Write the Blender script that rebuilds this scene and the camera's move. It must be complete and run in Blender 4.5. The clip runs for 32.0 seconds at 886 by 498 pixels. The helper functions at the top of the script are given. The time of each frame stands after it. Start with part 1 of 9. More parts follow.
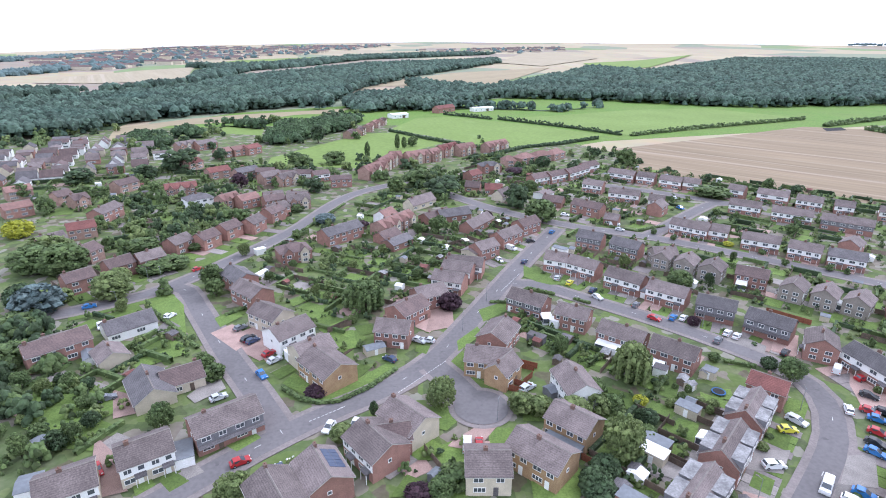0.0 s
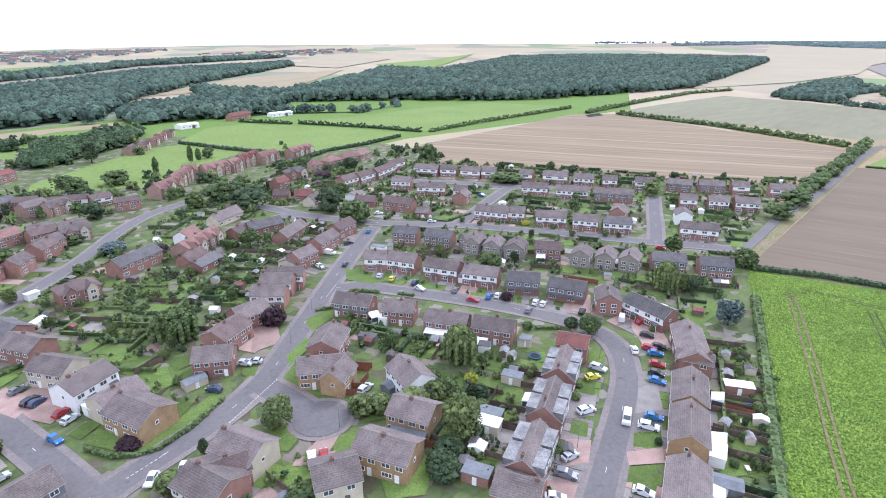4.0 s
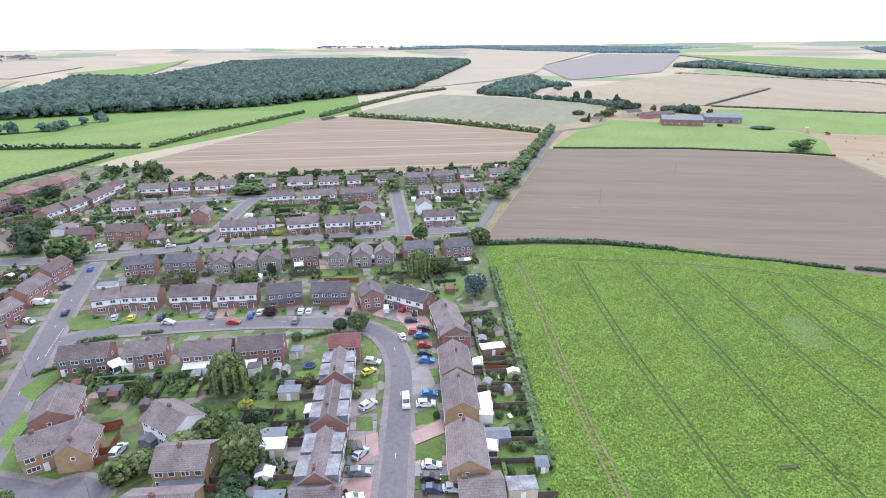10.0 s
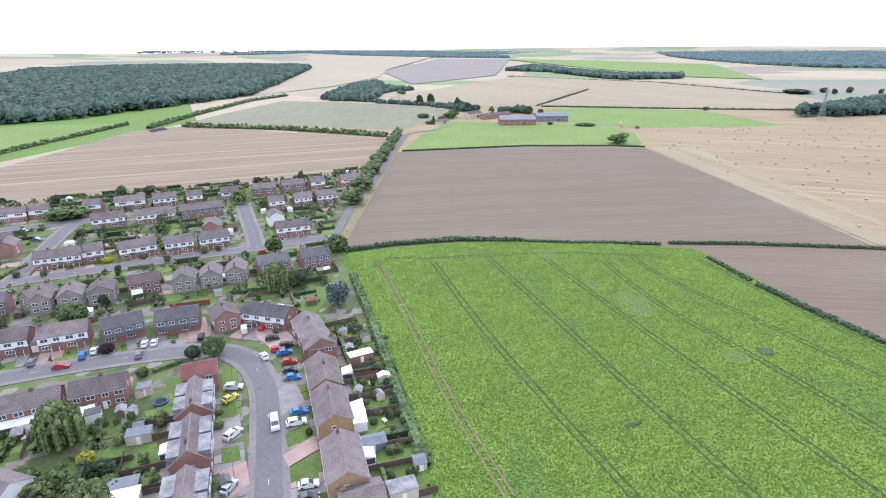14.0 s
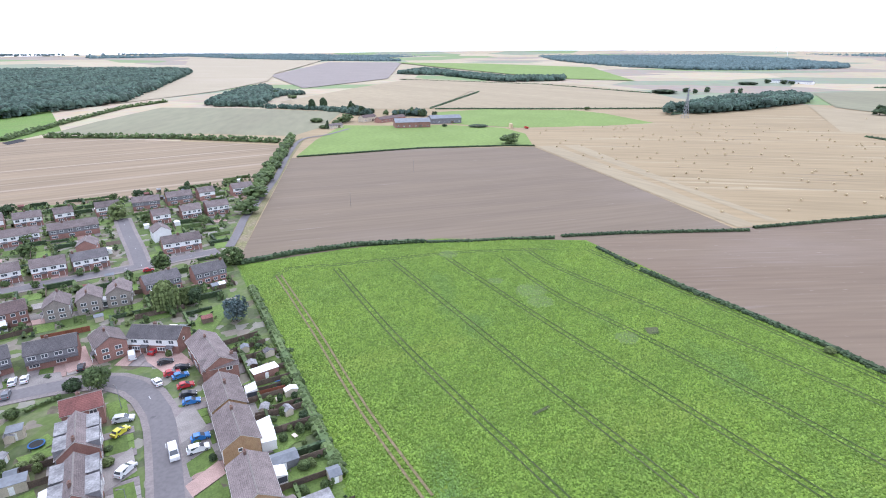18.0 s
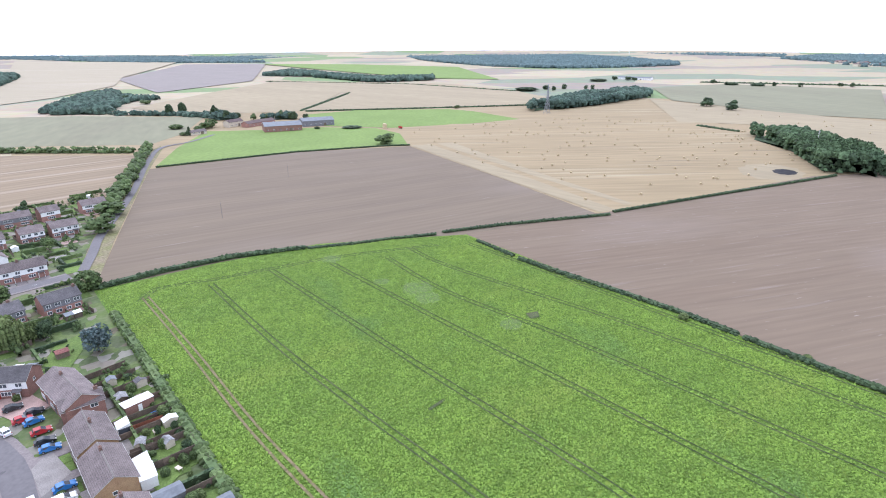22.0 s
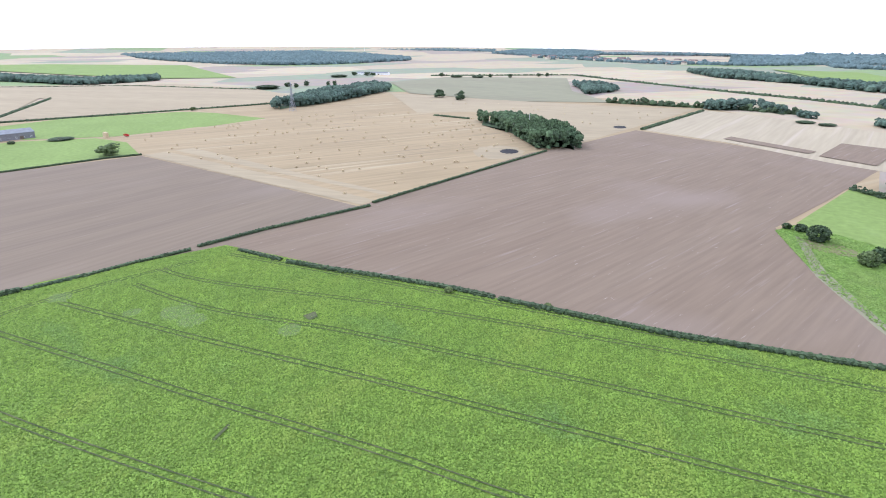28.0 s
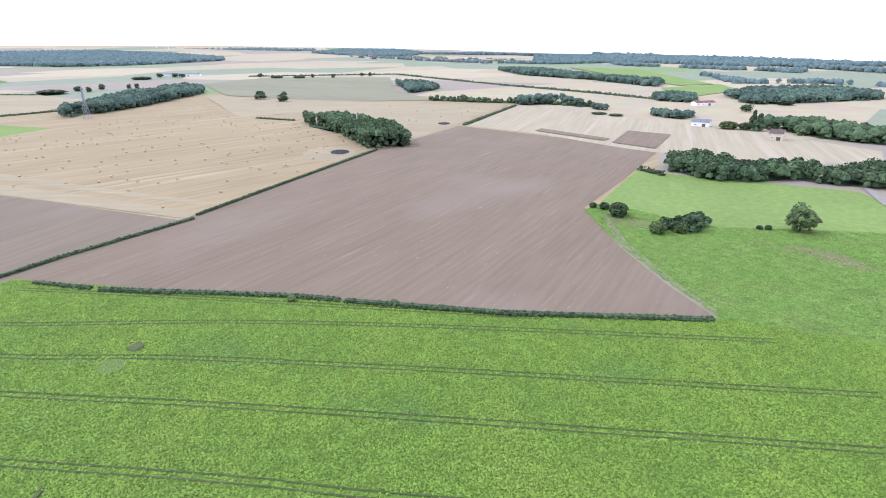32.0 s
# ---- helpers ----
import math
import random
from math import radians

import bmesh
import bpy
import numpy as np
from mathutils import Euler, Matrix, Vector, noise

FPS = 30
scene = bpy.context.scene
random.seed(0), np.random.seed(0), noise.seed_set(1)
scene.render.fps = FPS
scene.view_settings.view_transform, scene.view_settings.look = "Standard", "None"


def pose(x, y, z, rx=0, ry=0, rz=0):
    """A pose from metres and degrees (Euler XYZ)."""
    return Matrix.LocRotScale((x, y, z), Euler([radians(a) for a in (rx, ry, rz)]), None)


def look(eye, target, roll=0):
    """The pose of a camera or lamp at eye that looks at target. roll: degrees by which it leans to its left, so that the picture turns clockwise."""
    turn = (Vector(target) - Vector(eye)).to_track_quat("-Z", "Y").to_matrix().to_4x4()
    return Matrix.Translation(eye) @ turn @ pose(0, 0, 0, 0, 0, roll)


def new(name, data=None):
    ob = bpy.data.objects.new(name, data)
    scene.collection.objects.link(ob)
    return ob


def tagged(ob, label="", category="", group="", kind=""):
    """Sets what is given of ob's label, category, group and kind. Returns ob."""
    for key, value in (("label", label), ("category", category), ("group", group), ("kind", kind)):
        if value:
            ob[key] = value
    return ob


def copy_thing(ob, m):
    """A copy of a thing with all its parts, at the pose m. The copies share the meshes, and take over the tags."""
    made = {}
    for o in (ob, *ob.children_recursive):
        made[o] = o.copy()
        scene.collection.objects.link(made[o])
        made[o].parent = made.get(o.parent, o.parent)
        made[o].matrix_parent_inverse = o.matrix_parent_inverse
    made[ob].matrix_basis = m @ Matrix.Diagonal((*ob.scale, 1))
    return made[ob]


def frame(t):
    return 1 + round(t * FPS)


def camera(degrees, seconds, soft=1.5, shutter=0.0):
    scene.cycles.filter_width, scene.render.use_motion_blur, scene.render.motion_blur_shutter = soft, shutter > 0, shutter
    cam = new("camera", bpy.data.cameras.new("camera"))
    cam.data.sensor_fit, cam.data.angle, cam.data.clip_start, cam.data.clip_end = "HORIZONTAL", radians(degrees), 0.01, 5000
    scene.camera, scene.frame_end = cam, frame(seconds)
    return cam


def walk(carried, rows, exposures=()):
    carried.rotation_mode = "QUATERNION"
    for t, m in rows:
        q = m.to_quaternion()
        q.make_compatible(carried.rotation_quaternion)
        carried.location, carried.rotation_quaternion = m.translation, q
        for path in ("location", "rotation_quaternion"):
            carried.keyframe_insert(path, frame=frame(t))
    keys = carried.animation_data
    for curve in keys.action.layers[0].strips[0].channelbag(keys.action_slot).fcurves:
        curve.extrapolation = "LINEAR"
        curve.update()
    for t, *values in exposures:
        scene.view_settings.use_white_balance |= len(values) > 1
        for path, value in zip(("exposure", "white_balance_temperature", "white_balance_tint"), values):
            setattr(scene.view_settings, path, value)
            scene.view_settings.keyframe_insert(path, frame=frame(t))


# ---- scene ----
cam = camera(77.34, 32.0, soft=1.0)
PATH = [
    (0.0, pose(0, 0, 80, 69.200, -0.400, -1.270)),
    (0.5, pose(0, 0, 80, 69.170, -0.420, -3.750)),
    (1.0, pose(0, 0, 80, 69.170, -0.359, -6.391)),
    (1.5, pose(0, 0, 80, 69.183, -0.246, -8.886)),
    (2.0, pose(0, 0, 80, 69.193, -0.170, -11.095)),
    (2.5, pose(0, 0, 80, 69.220, -0.141, -13.142)),
    (3.0, pose(0, 0, 80, 69.268, -0.101, -15.435)),
    (3.5, pose(0, 0, 80, 69.344, 0.045, -18.194)),
    (4.0, pose(0, 0, 80, 69.397, 0.217, -21.314)),
    (4.5, pose(0, 0, 80, 69.323, 0.212, -24.575)),
    (6.5, pose(0, 0, 80, 69.461, 0.306, -33.881)),
    (7.0, pose(0, 0, 80, 69.502, 0.352, -36.053)),
    (7.5, pose(0, 0, 80, 69.538, 0.368, -38.137)),
    (8.0, pose(0, 0, 80, 69.572, 0.361, -40.017)),
    (8.5, pose(0, 0, 80, 69.613, 0.351, -41.815)),
    (9.0, pose(0, 0, 80, 69.648, 0.342, -43.748)),
    (9.5, pose(0, 0, 80, 69.664, 0.324, -45.789)),
    (10.0, pose(0, 0, 80, 69.688, 0.297, -47.763)),
    (10.5, pose(0, 0, 80, 69.729, 0.264, -49.591)),
    (11.0, pose(0, 0, 80, 69.760, 0.224, -51.276)),
    (11.5, pose(0, 0, 80, 69.795, 0.200, -52.895)),
    (12.0, pose(0, 0, 80, 69.854, 0.206, -54.644)),
    (12.5, pose(0, 0, 80, 69.913, 0.227, -56.729)),
    (13.0, pose(0, 0, 80, 69.975, 0.244, -59.102)),
    (13.5, pose(0, 0, 80, 70.036, 0.242, -61.396)),
    (14.0, pose(0, 0, 80, 70.084, 0.233, -63.216)),
    (14.5, pose(0, 0, 80, 70.151, 0.222, -64.528)),
    (16.5, pose(0, 0, 80, 70.328, 0.081, -68.694)),
    (17.0, pose(0, 0, 80, 70.347, 0.069, -70.173)),
    (17.5, pose(0, 0, 80, 70.354, 0.088, -71.972)),
    (18.0, pose(0, 0, 80, 70.364, 0.116, -73.823)),
    (18.5, pose(0, 0, 80, 70.363, 0.127, -75.489)),
    (19.0, pose(0, 0, 80, 70.369, 0.147, -77.072)),
    (19.5, pose(0, 0, 80, 70.408, 0.199, -78.528)),
    (20.0, pose(0, 0, 80, 70.441, 0.239, -79.850)),
    (20.5, pose(0, 0, 80, 70.432, 0.247, -81.321)),
    (21.0, pose(0, 0, 80, 70.407, 0.259, -83.070)),
    (21.5, pose(0, 0, 80, 70.387, 0.307, -84.939)),
    (22.0, pose(0, 0, 80, 70.354, 0.361, -86.636)),
    (22.5, pose(0, 0, 80, 70.291, 0.313, -87.777)),
    (23.0, pose(0, 0, 80, 70.215, 0.223, -88.336)),
    (23.5, pose(0, 0, 80, 70.143, 0.217, -89.006)),
    (24.0, pose(0, 0, 80, 70.075, 0.235, -90.292)),
    (24.5, pose(0, 0, 80, 70.015, 0.242, -92.122)),
    (25.0, pose(0, 0, 80, 69.959, 0.285, -94.576)),
    (25.5, pose(0, 0, 80, 69.916, 0.237, -97.570)),
    (26.0, pose(0, 0, 80, 69.894, 0.194, -100.814)),
    (26.5, pose(0, 0, 80, 69.854, 0.506, -104.208)),
    (28.5, pose(0, 0, 80, 69.807, 0.448, -113.802)),
    (29.0, pose(0, 0, 80, 69.772, 0.402, -115.654)),
    (29.5, pose(0, 0, 80, 69.727, 0.371, -117.549)),
    (30.0, pose(0, 0, 80, 69.687, 0.371, -119.656)),
    (30.5, pose(0, 0, 80, 69.659, 0.375, -121.960)),
    (31.0, pose(0, 0, 80, 69.637, 0.369, -124.336)),
    (31.5, pose(0, 0, 80, 69.629, 0.370, -126.739)),
    (32.0, pose(0, 0, 80, 69.640, 0.360, -129.204)),
]

walk(cam, PATH, [(0.0, 0.45, 5490, 17.5), (32.0, 0.45, 5490, 17.5)])

# ---- light ----
world = bpy.data.worlds.new("overcast_sky")
scene.world = world
world.use_nodes = True
wn, wl = world.node_tree.nodes, world.node_tree.links
sky = wn.new("ShaderNodeTexSky")
sky.sky_type = "NISHITA"
sky.sun_disc = False
sky.sun_elevation = radians(45)
sky.sun_rotation = radians(55)
sky.dust_density = 4.0
haze = wn.new("ShaderNodeMix")
haze.data_type = "RGBA"
haze.inputs["Factor"].default_value = 0.8
haze.inputs["B"].default_value = (9.6, 9.7, 9.8, 1)
wl.new(sky.outputs["Color"], haze.inputs["A"])
wl.new(haze.outputs["Result"], wn["Background"].inputs["Color"])
wn["Background"].inputs["Strength"].default_value = 0.145

sun = new("sun", bpy.data.lights.new("sun", "SUN"))
sun.data.energy = 1.05
sun.data.angle = radians(12)
sun.data.color = (1.0, 0.985, 0.96)
SUN_AZ, SUN_EL = radians(55), radians(45)
sun.matrix_world = look((0, 0, 0), (-math.sin(SUN_AZ) * math.cos(SUN_EL), -math.cos(SUN_AZ) * math.cos(SUN_EL), -math.sin(SUN_EL)))

# ---- materials ----
def material(name, colour, rough=0.8, second=None, scale=1.0, mix=0.5, fine=None, bump=0.0, bump_scale=8.0, metal=0.0, spread=0.0, stretch=None, island=False, detail=4.0, flecks=(), courses=0.0):
    """Principled surface: two colours mixed by noise, finer grain over it, flecks of other colours, per-object spread, roof courses and bump."""
    m = bpy.data.materials.new(name)
    m.use_nodes = True
    n, l = m.node_tree.nodes, m.node_tree.links
    b = n["Principled BSDF"]
    b.inputs["Roughness"].default_value = rough
    b.inputs["Metallic"].default_value = metal
    b.inputs["Specular IOR Level"].default_value = 0.3 if rough > 0.5 else 0.5
    geo = n.new("ShaderNodeNewGeometry")
    vec = geo.outputs["Position"]
    if stretch:
        mp = n.new("ShaderNodeMapping")
        mp.vector_type = "TEXTURE"
        mp.inputs["Rotation"].default_value = (0, 0, radians(stretch[0]))
        mp.inputs["Scale"].default_value = (1 / stretch[1], 1 / stretch[2], 1)
        l.new(vec, mp.inputs["Vector"])
        vec = mp.outputs["Vector"]
    def noise_node(s, d):
        t = n.new("ShaderNodeTexNoise")
        t.inputs["Scale"].default_value = s
        t.inputs["Detail"].default_value = d
        l.new(vec, t.inputs["Vector"])
        return t.outputs["Fac"]
    def blend(a, bcol, fac, mode="MIX"):
        x = n.new("ShaderNodeMix")
        x.data_type = "RGBA"
        x.blend_type = mode
        for value, key in ((a, "A"), (bcol, "B"), (fac, "Factor")):
            if isinstance(value, (int, float)):
                x.inputs[key].default_value = value
            elif isinstance(value, tuple):
                x.inputs[key].default_value = (*value, 1)
            else:
                l.new(value, x.inputs[key])
        return x.outputs["Result"]
    col = colour
    if second:
        r = n.new("ShaderNodeMapRange")
        r.inputs["From Min"].default_value = mix - 0.18
        r.inputs["From Max"].default_value = mix + 0.18
        l.new(noise_node(scale, detail), r.inputs["Value"])
        col = blend(colour, second, r.outputs["Result"])
    if fine:
        r = n.new("ShaderNodeMapRange")
        r.inputs["From Min"].default_value = 0.3
        r.inputs["From Max"].default_value = 0.7
        r.inputs["To Min"].default_value = 1 - fine[1]
        r.inputs["To Max"].default_value = 1 + fine[1]
        l.new(noise_node(fine[0], 3.0), r.inputs["Value"])
        h = n.new("ShaderNodeHueSaturation")
        h.inputs["Color"].default_value = (*colour, 1)
        if not isinstance(col, tuple):
            l.new(col, h.inputs["Color"])
        l.new(r.outputs["Result"], h.inputs["Value"])
        col = h.outputs["Color"]
    for scale_f, low, width, tone, turn, sx, sy in flecks:
        mp = n.new("ShaderNodeMapping")
        mp.vector_type = "TEXTURE"
        mp.inputs["Rotation"].default_value = (0, 0, radians(turn))
        mp.inputs["Scale"].default_value = (1 / sx, 1 / sy, 1)
        l.new(geo.outputs["Position"], mp.inputs["Vector"])
        t = n.new("ShaderNodeTexNoise")
        t.inputs["Scale"].default_value = scale_f
        t.inputs["Detail"].default_value = 5.0
        l.new(mp.outputs["Vector"], t.inputs["Vector"])
        r = n.new("ShaderNodeMapRange")
        r.inputs["From Min"].default_value = low
        r.inputs["From Max"].default_value = low + width
        l.new(t.outputs["Fac"], r.inputs["Value"])
        col = blend(col, tone, r.outputs["Result"])
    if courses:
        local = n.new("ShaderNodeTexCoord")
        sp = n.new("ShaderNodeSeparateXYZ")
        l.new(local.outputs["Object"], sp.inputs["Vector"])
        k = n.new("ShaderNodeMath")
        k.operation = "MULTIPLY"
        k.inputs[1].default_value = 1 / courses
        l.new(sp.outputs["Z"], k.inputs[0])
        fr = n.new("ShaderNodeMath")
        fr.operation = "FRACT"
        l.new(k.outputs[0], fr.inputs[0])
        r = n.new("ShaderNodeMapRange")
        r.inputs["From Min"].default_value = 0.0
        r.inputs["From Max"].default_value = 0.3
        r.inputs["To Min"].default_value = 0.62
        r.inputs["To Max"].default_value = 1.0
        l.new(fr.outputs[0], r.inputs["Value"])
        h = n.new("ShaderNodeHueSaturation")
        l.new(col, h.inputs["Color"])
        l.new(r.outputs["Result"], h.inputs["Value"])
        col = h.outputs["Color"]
    if spread:
        src = geo.outputs["Random Per Island"] if island else n.new("ShaderNodeObjectInfo").outputs["Random"]
        r = n.new("ShaderNodeMapRange")
        r.inputs["To Min"].default_value = 1 - spread
        r.inputs["To Max"].default_value = 1 + spread
        l.new(src, r.inputs["Value"])
        h = n.new("ShaderNodeHueSaturation")
        if isinstance(col, tuple):
            h.inputs["Color"].default_value = (*col, 1)
        else:
            l.new(col, h.inputs["Color"])
        l.new(r.outputs["Result"], h.inputs["Value"])
        col = h.outputs["Color"]
    if isinstance(col, tuple):
        b.inputs["Base Color"].default_value = (*col, 1)
    else:
        l.new(col, b.inputs["Base Color"])
    if bump:
        bp = n.new("ShaderNodeBump")
        bp.inputs["Strength"].default_value = bump
        l.new(noise_node(bump_scale, 3.0), bp.inputs["Height"])
        l.new(bp.outputs["Normal"], b.inputs["Normal"])
    return m


def glass(name):
    m = bpy.data.materials.new(name)
    m.use_nodes = True
    b = m.node_tree.nodes["Principled BSDF"]
    b.inputs["Base Color"].default_value = (0.085, 0.095, 0.11, 1)
    b.inputs["Roughness"].default_value = 0.06
    b.inputs["Specular IOR Level"].default_value = 0.6
    return m

M = {}
M["brick"] = material("red_brick", (0.335, 0.185, 0.15), 0.9, (0.255, 0.145, 0.12), 0.6, 0.5, (9, 0.25), 0.2, 12, spread=0.15)
M["buff"] = material("buff_brick", (0.43, 0.30, 0.17), 0.9, (0.34, 0.22, 0.13), 0.6, 0.5, (9, 0.25), 0.2, 12, spread=0.1)
M["cream"] = material("cream_render", (0.60, 0.53, 0.42), 0.9, (0.5, 0.44, 0.35), 0.5, 0.5, (6, 0.1), spread=0.08)
M["white"] = material("white_paint", (0.84, 0.84, 0.83), 0.7, (0.76, 0.76, 0.74), 0.5, 0.6, (5, 0.06))
M["tilehung"] = material("grey_hung_tile", (0.215, 0.215, 0.23), 0.85, (0.16, 0.16, 0.172), 0.8, 0.5, (8, 0.2), spread=0.1)
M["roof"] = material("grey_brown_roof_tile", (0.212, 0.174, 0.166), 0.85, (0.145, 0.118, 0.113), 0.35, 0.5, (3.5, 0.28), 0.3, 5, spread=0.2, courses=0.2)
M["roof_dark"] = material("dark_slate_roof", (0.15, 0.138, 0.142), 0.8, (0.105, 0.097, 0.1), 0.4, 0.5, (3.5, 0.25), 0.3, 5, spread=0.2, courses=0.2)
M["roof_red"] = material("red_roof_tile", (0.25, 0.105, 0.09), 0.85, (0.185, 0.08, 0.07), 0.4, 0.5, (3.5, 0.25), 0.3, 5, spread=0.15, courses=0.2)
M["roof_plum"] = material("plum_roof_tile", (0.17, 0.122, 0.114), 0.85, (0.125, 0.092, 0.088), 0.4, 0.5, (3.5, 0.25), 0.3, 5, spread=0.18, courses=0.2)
M["cap"] = material("ridge_tile", (0.26, 0.23, 0.205), 0.85, (0.18, 0.16, 0.15), 1.5, 0.5, (6, 0.2))
M["grey"] = material("grey_brick", (0.33, 0.29, 0.26), 0.9, (0.25, 0.22, 0.2), 0.6, 0.5, (9, 0.25), 0.2, 12, spread=0.1)
M["rose"] = material("pink_brick", (0.39, 0.265, 0.22), 0.9, (0.31, 0.2, 0.165), 0.6, 0.5, (9, 0.25), 0.2, 12, spread=0.2)
M["trim"] = material("weathered_white_trim", (0.55, 0.53, 0.5), 0.8, (0.42, 0.4, 0.38), 0.8, 0.5, (6, 0.15))
M["stack"] = material("chimney_brick", (0.2, 0.125, 0.10), 0.9, (0.15, 0.1, 0.085), 0.6, 0.5, (9, 0.25))
M["pot"] = material("clay_pot", (0.22, 0.12, 0.085), 0.9)
M["tub"] = material("soil_bed", (0.07, 0.05, 0.038), 0.95, (0.1, 0.075, 0.05), 0.6, 0.5, (2, 0.3))
M["glass"] = glass("window_glass")
M["asphalt"] = material("asphalt", (0.178, 0.165, 0.166), 0.9, (0.152, 0.141, 0.143), 0.05, 0.5, (1.2, 0.10), 0.1, 20, flecks=((0.5, 0.63, 0.08, (0.125, 0.117, 0.12), 0, 1, 1),))
M["paving"] = material("concrete_pavement", (0.25, 0.216, 0.206), 0.9, (0.2, 0.176, 0.168), 0.15, 0.5, (2.0, 0.15))
M["kerb"] = material("kerb_stone", (0.3, 0.29, 0.28), 0.9, (0.24, 0.23, 0.22), 0.5, 0.5, (4, 0.1))
M["line"] = material("road_paint", (0.62, 0.62, 0.6), 0.8, (0.4, 0.4, 0.4), 1.5, 0.55)
M["drive_pink"] = material("pink_block_paving", (0.42, 0.29, 0.25), 0.9, (0.33, 0.23, 0.2), 0.4, 0.5, (5, 0.2), spread=0.18)
M["drive_grey"] = material("grey_concrete_drive", (0.29, 0.264, 0.243), 0.9, (0.222, 0.202, 0.188), 0.3, 0.5, (4, 0.2), spread=0.25)
M["lawn"] = material("lawn_grass", (0.132, 0.19, 0.046), 0.95, (0.105, 0.158, 0.04), 0.25, 0.5, (2.5, 0.22), 0.4, 6, spread=0.3)
M["garden"] = material("garden_ground", (0.1, 0.128, 0.048), 0.95, (0.175, 0.15, 0.122), 0.16, 0.57, (0.8, 0.4), 0.5, 3, flecks=((0.35, 0.54, 0.1, (0.072, 0.098, 0.036), 0, 1, 1),))


def planted(m):
    """Breaks the garden ground into beds of lawn, planting, bare soil and paving a few metres across."""
    n, l = m.node_tree.nodes, m.node_tree.links
    b = n["Principled BSDF"]
    under = b.inputs["Base Color"].links[0].from_socket
    geo = n.new("ShaderNodeNewGeometry")
    mp = n.new("ShaderNodeMapping")
    mp.inputs["Rotation"].default_value = (0, 0, radians(45))
    l.new(geo.outputs["Position"], mp.inputs["Vector"])
    v = n.new("ShaderNodeTexVoronoi")
    v.voronoi_dimensions = "2D"
    v.distance = "CHEBYCHEV"
    v.inputs["Scale"].default_value = 0.3
    l.new(mp.outputs["Vector"], v.inputs["Vector"])
    sp = n.new("ShaderNodeSeparateColor")
    l.new(v.outputs["Color"], sp.inputs["Color"])
    ramp = n.new("ShaderNodeValToRGB")
    ramp.color_ramp.interpolation = "CONSTANT"
    beds = ((0.0, (0.125, 0.18, 0.045)), (0.3, (0.07, 0.1, 0.036)), (0.48, (0.26, 0.215, 0.19)), (0.6, (0.1, 0.145, 0.05)), (0.75, (0.12, 0.092, 0.068)), (0.84, (0.15, 0.185, 0.07)), (0.93, (0.32, 0.29, 0.265)))
    e = ramp.color_ramp.elements
    for k, (p, c) in enumerate(beds):
        x = e[k] if k < 2 else e.new(p)
        x.position, x.color = p, (*c, 1)
    l.new(sp.outputs["Red"], ramp.inputs["Fac"])
    x = n.new("ShaderNodeMix")
    x.data_type = "RGBA"
    x.inputs["Factor"].default_value = 0.62
    l.new(under, x.inputs["A"])
    l.new(ramp.outputs["Color"], x.inputs["B"])
    l.new(x.outputs["Result"], b.inputs["Base Color"])


planted(M["garden"])
M["leaf"] = material("green_leaves", (0.108, 0.148, 0.05), 0.8, (0.066, 0.1, 0.036), 0.3, 0.5, (1.2, 0.25), spread=0.45, island=True)
M["leaf_light"] = material("light_green_leaves", (0.152, 0.188, 0.066), 0.8, (0.108, 0.145, 0.05), 0.3, 0.5, (1.2, 0.25), spread=0.38, island=True)
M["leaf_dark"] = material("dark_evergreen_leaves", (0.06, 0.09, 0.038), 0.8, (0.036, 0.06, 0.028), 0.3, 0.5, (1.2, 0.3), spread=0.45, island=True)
M["leaf_purple"] = material("purple_leaves", (0.058, 0.03, 0.04), 0.8, (0.035, 0.018, 0.026), 0.5, 0.5, (2.0, 0.3), spread=0.4, island=True)
M["leaf_blue"] = material("blue_cedar_leaves", (0.125, 0.16, 0.155), 0.8, (0.07, 0.105, 0.105), 0.5, 0.5, (2.0, 0.3), spread=0.4, island=True)
M["leaf_gold"] = material("golden_leaves", (0.36, 0.36, 0.03), 0.8, (0.25, 0.27, 0.03), 0.5, 0.5, (2.0, 0.3))
# Blue raised for the far woods: some haze is painted into this green.
M["wood_far"] = material("haze_blued_canopy", (0.076, 0.114, 0.082), 0.9, (0.054, 0.088, 0.068), 0.012, 0.5, (0.45, 0.45), spread=0.5, island=True)
M["wood_near"] = material("broadleaf_canopy", (0.078, 0.118, 0.052), 0.9, (0.052, 0.085, 0.042), 0.03, 0.5, (0.8, 0.4), spread=0.5, island=True)
# Paler and bluer than real leaves: distance haze mixed into the canopy colour.
M["wood_haze"] = material("haze_tinted_woodland", (0.124, 0.174, 0.17), 0.95, (0.102, 0.15, 0.152), 0.006, 0.5, (0.08, 0.2), spread=0.2, island=True)
M["bark"] = material("bark", (0.09, 0.07, 0.05), 0.95, (0.06, 0.045, 0.035), 2.0, 0.5)
M["stubble"] = material("stubble", (0.335, 0.274, 0.172), 0.95, (0.292, 0.238, 0.15), 0.02, 0.5, (0.25, 0.10), stretch=(-38, 1, 0.12))
M["stubble_n"] = material("stubble_lined", (0.272, 0.206, 0.132), 0.95, (0.23, 0.175, 0.112), 0.035, 0.5, (0.22, 0.16), stretch=(-41, 0.05, 1), flecks=((0.1, 0.56, 0.08, (0.33, 0.265, 0.195), -41, 0.015, 1),))
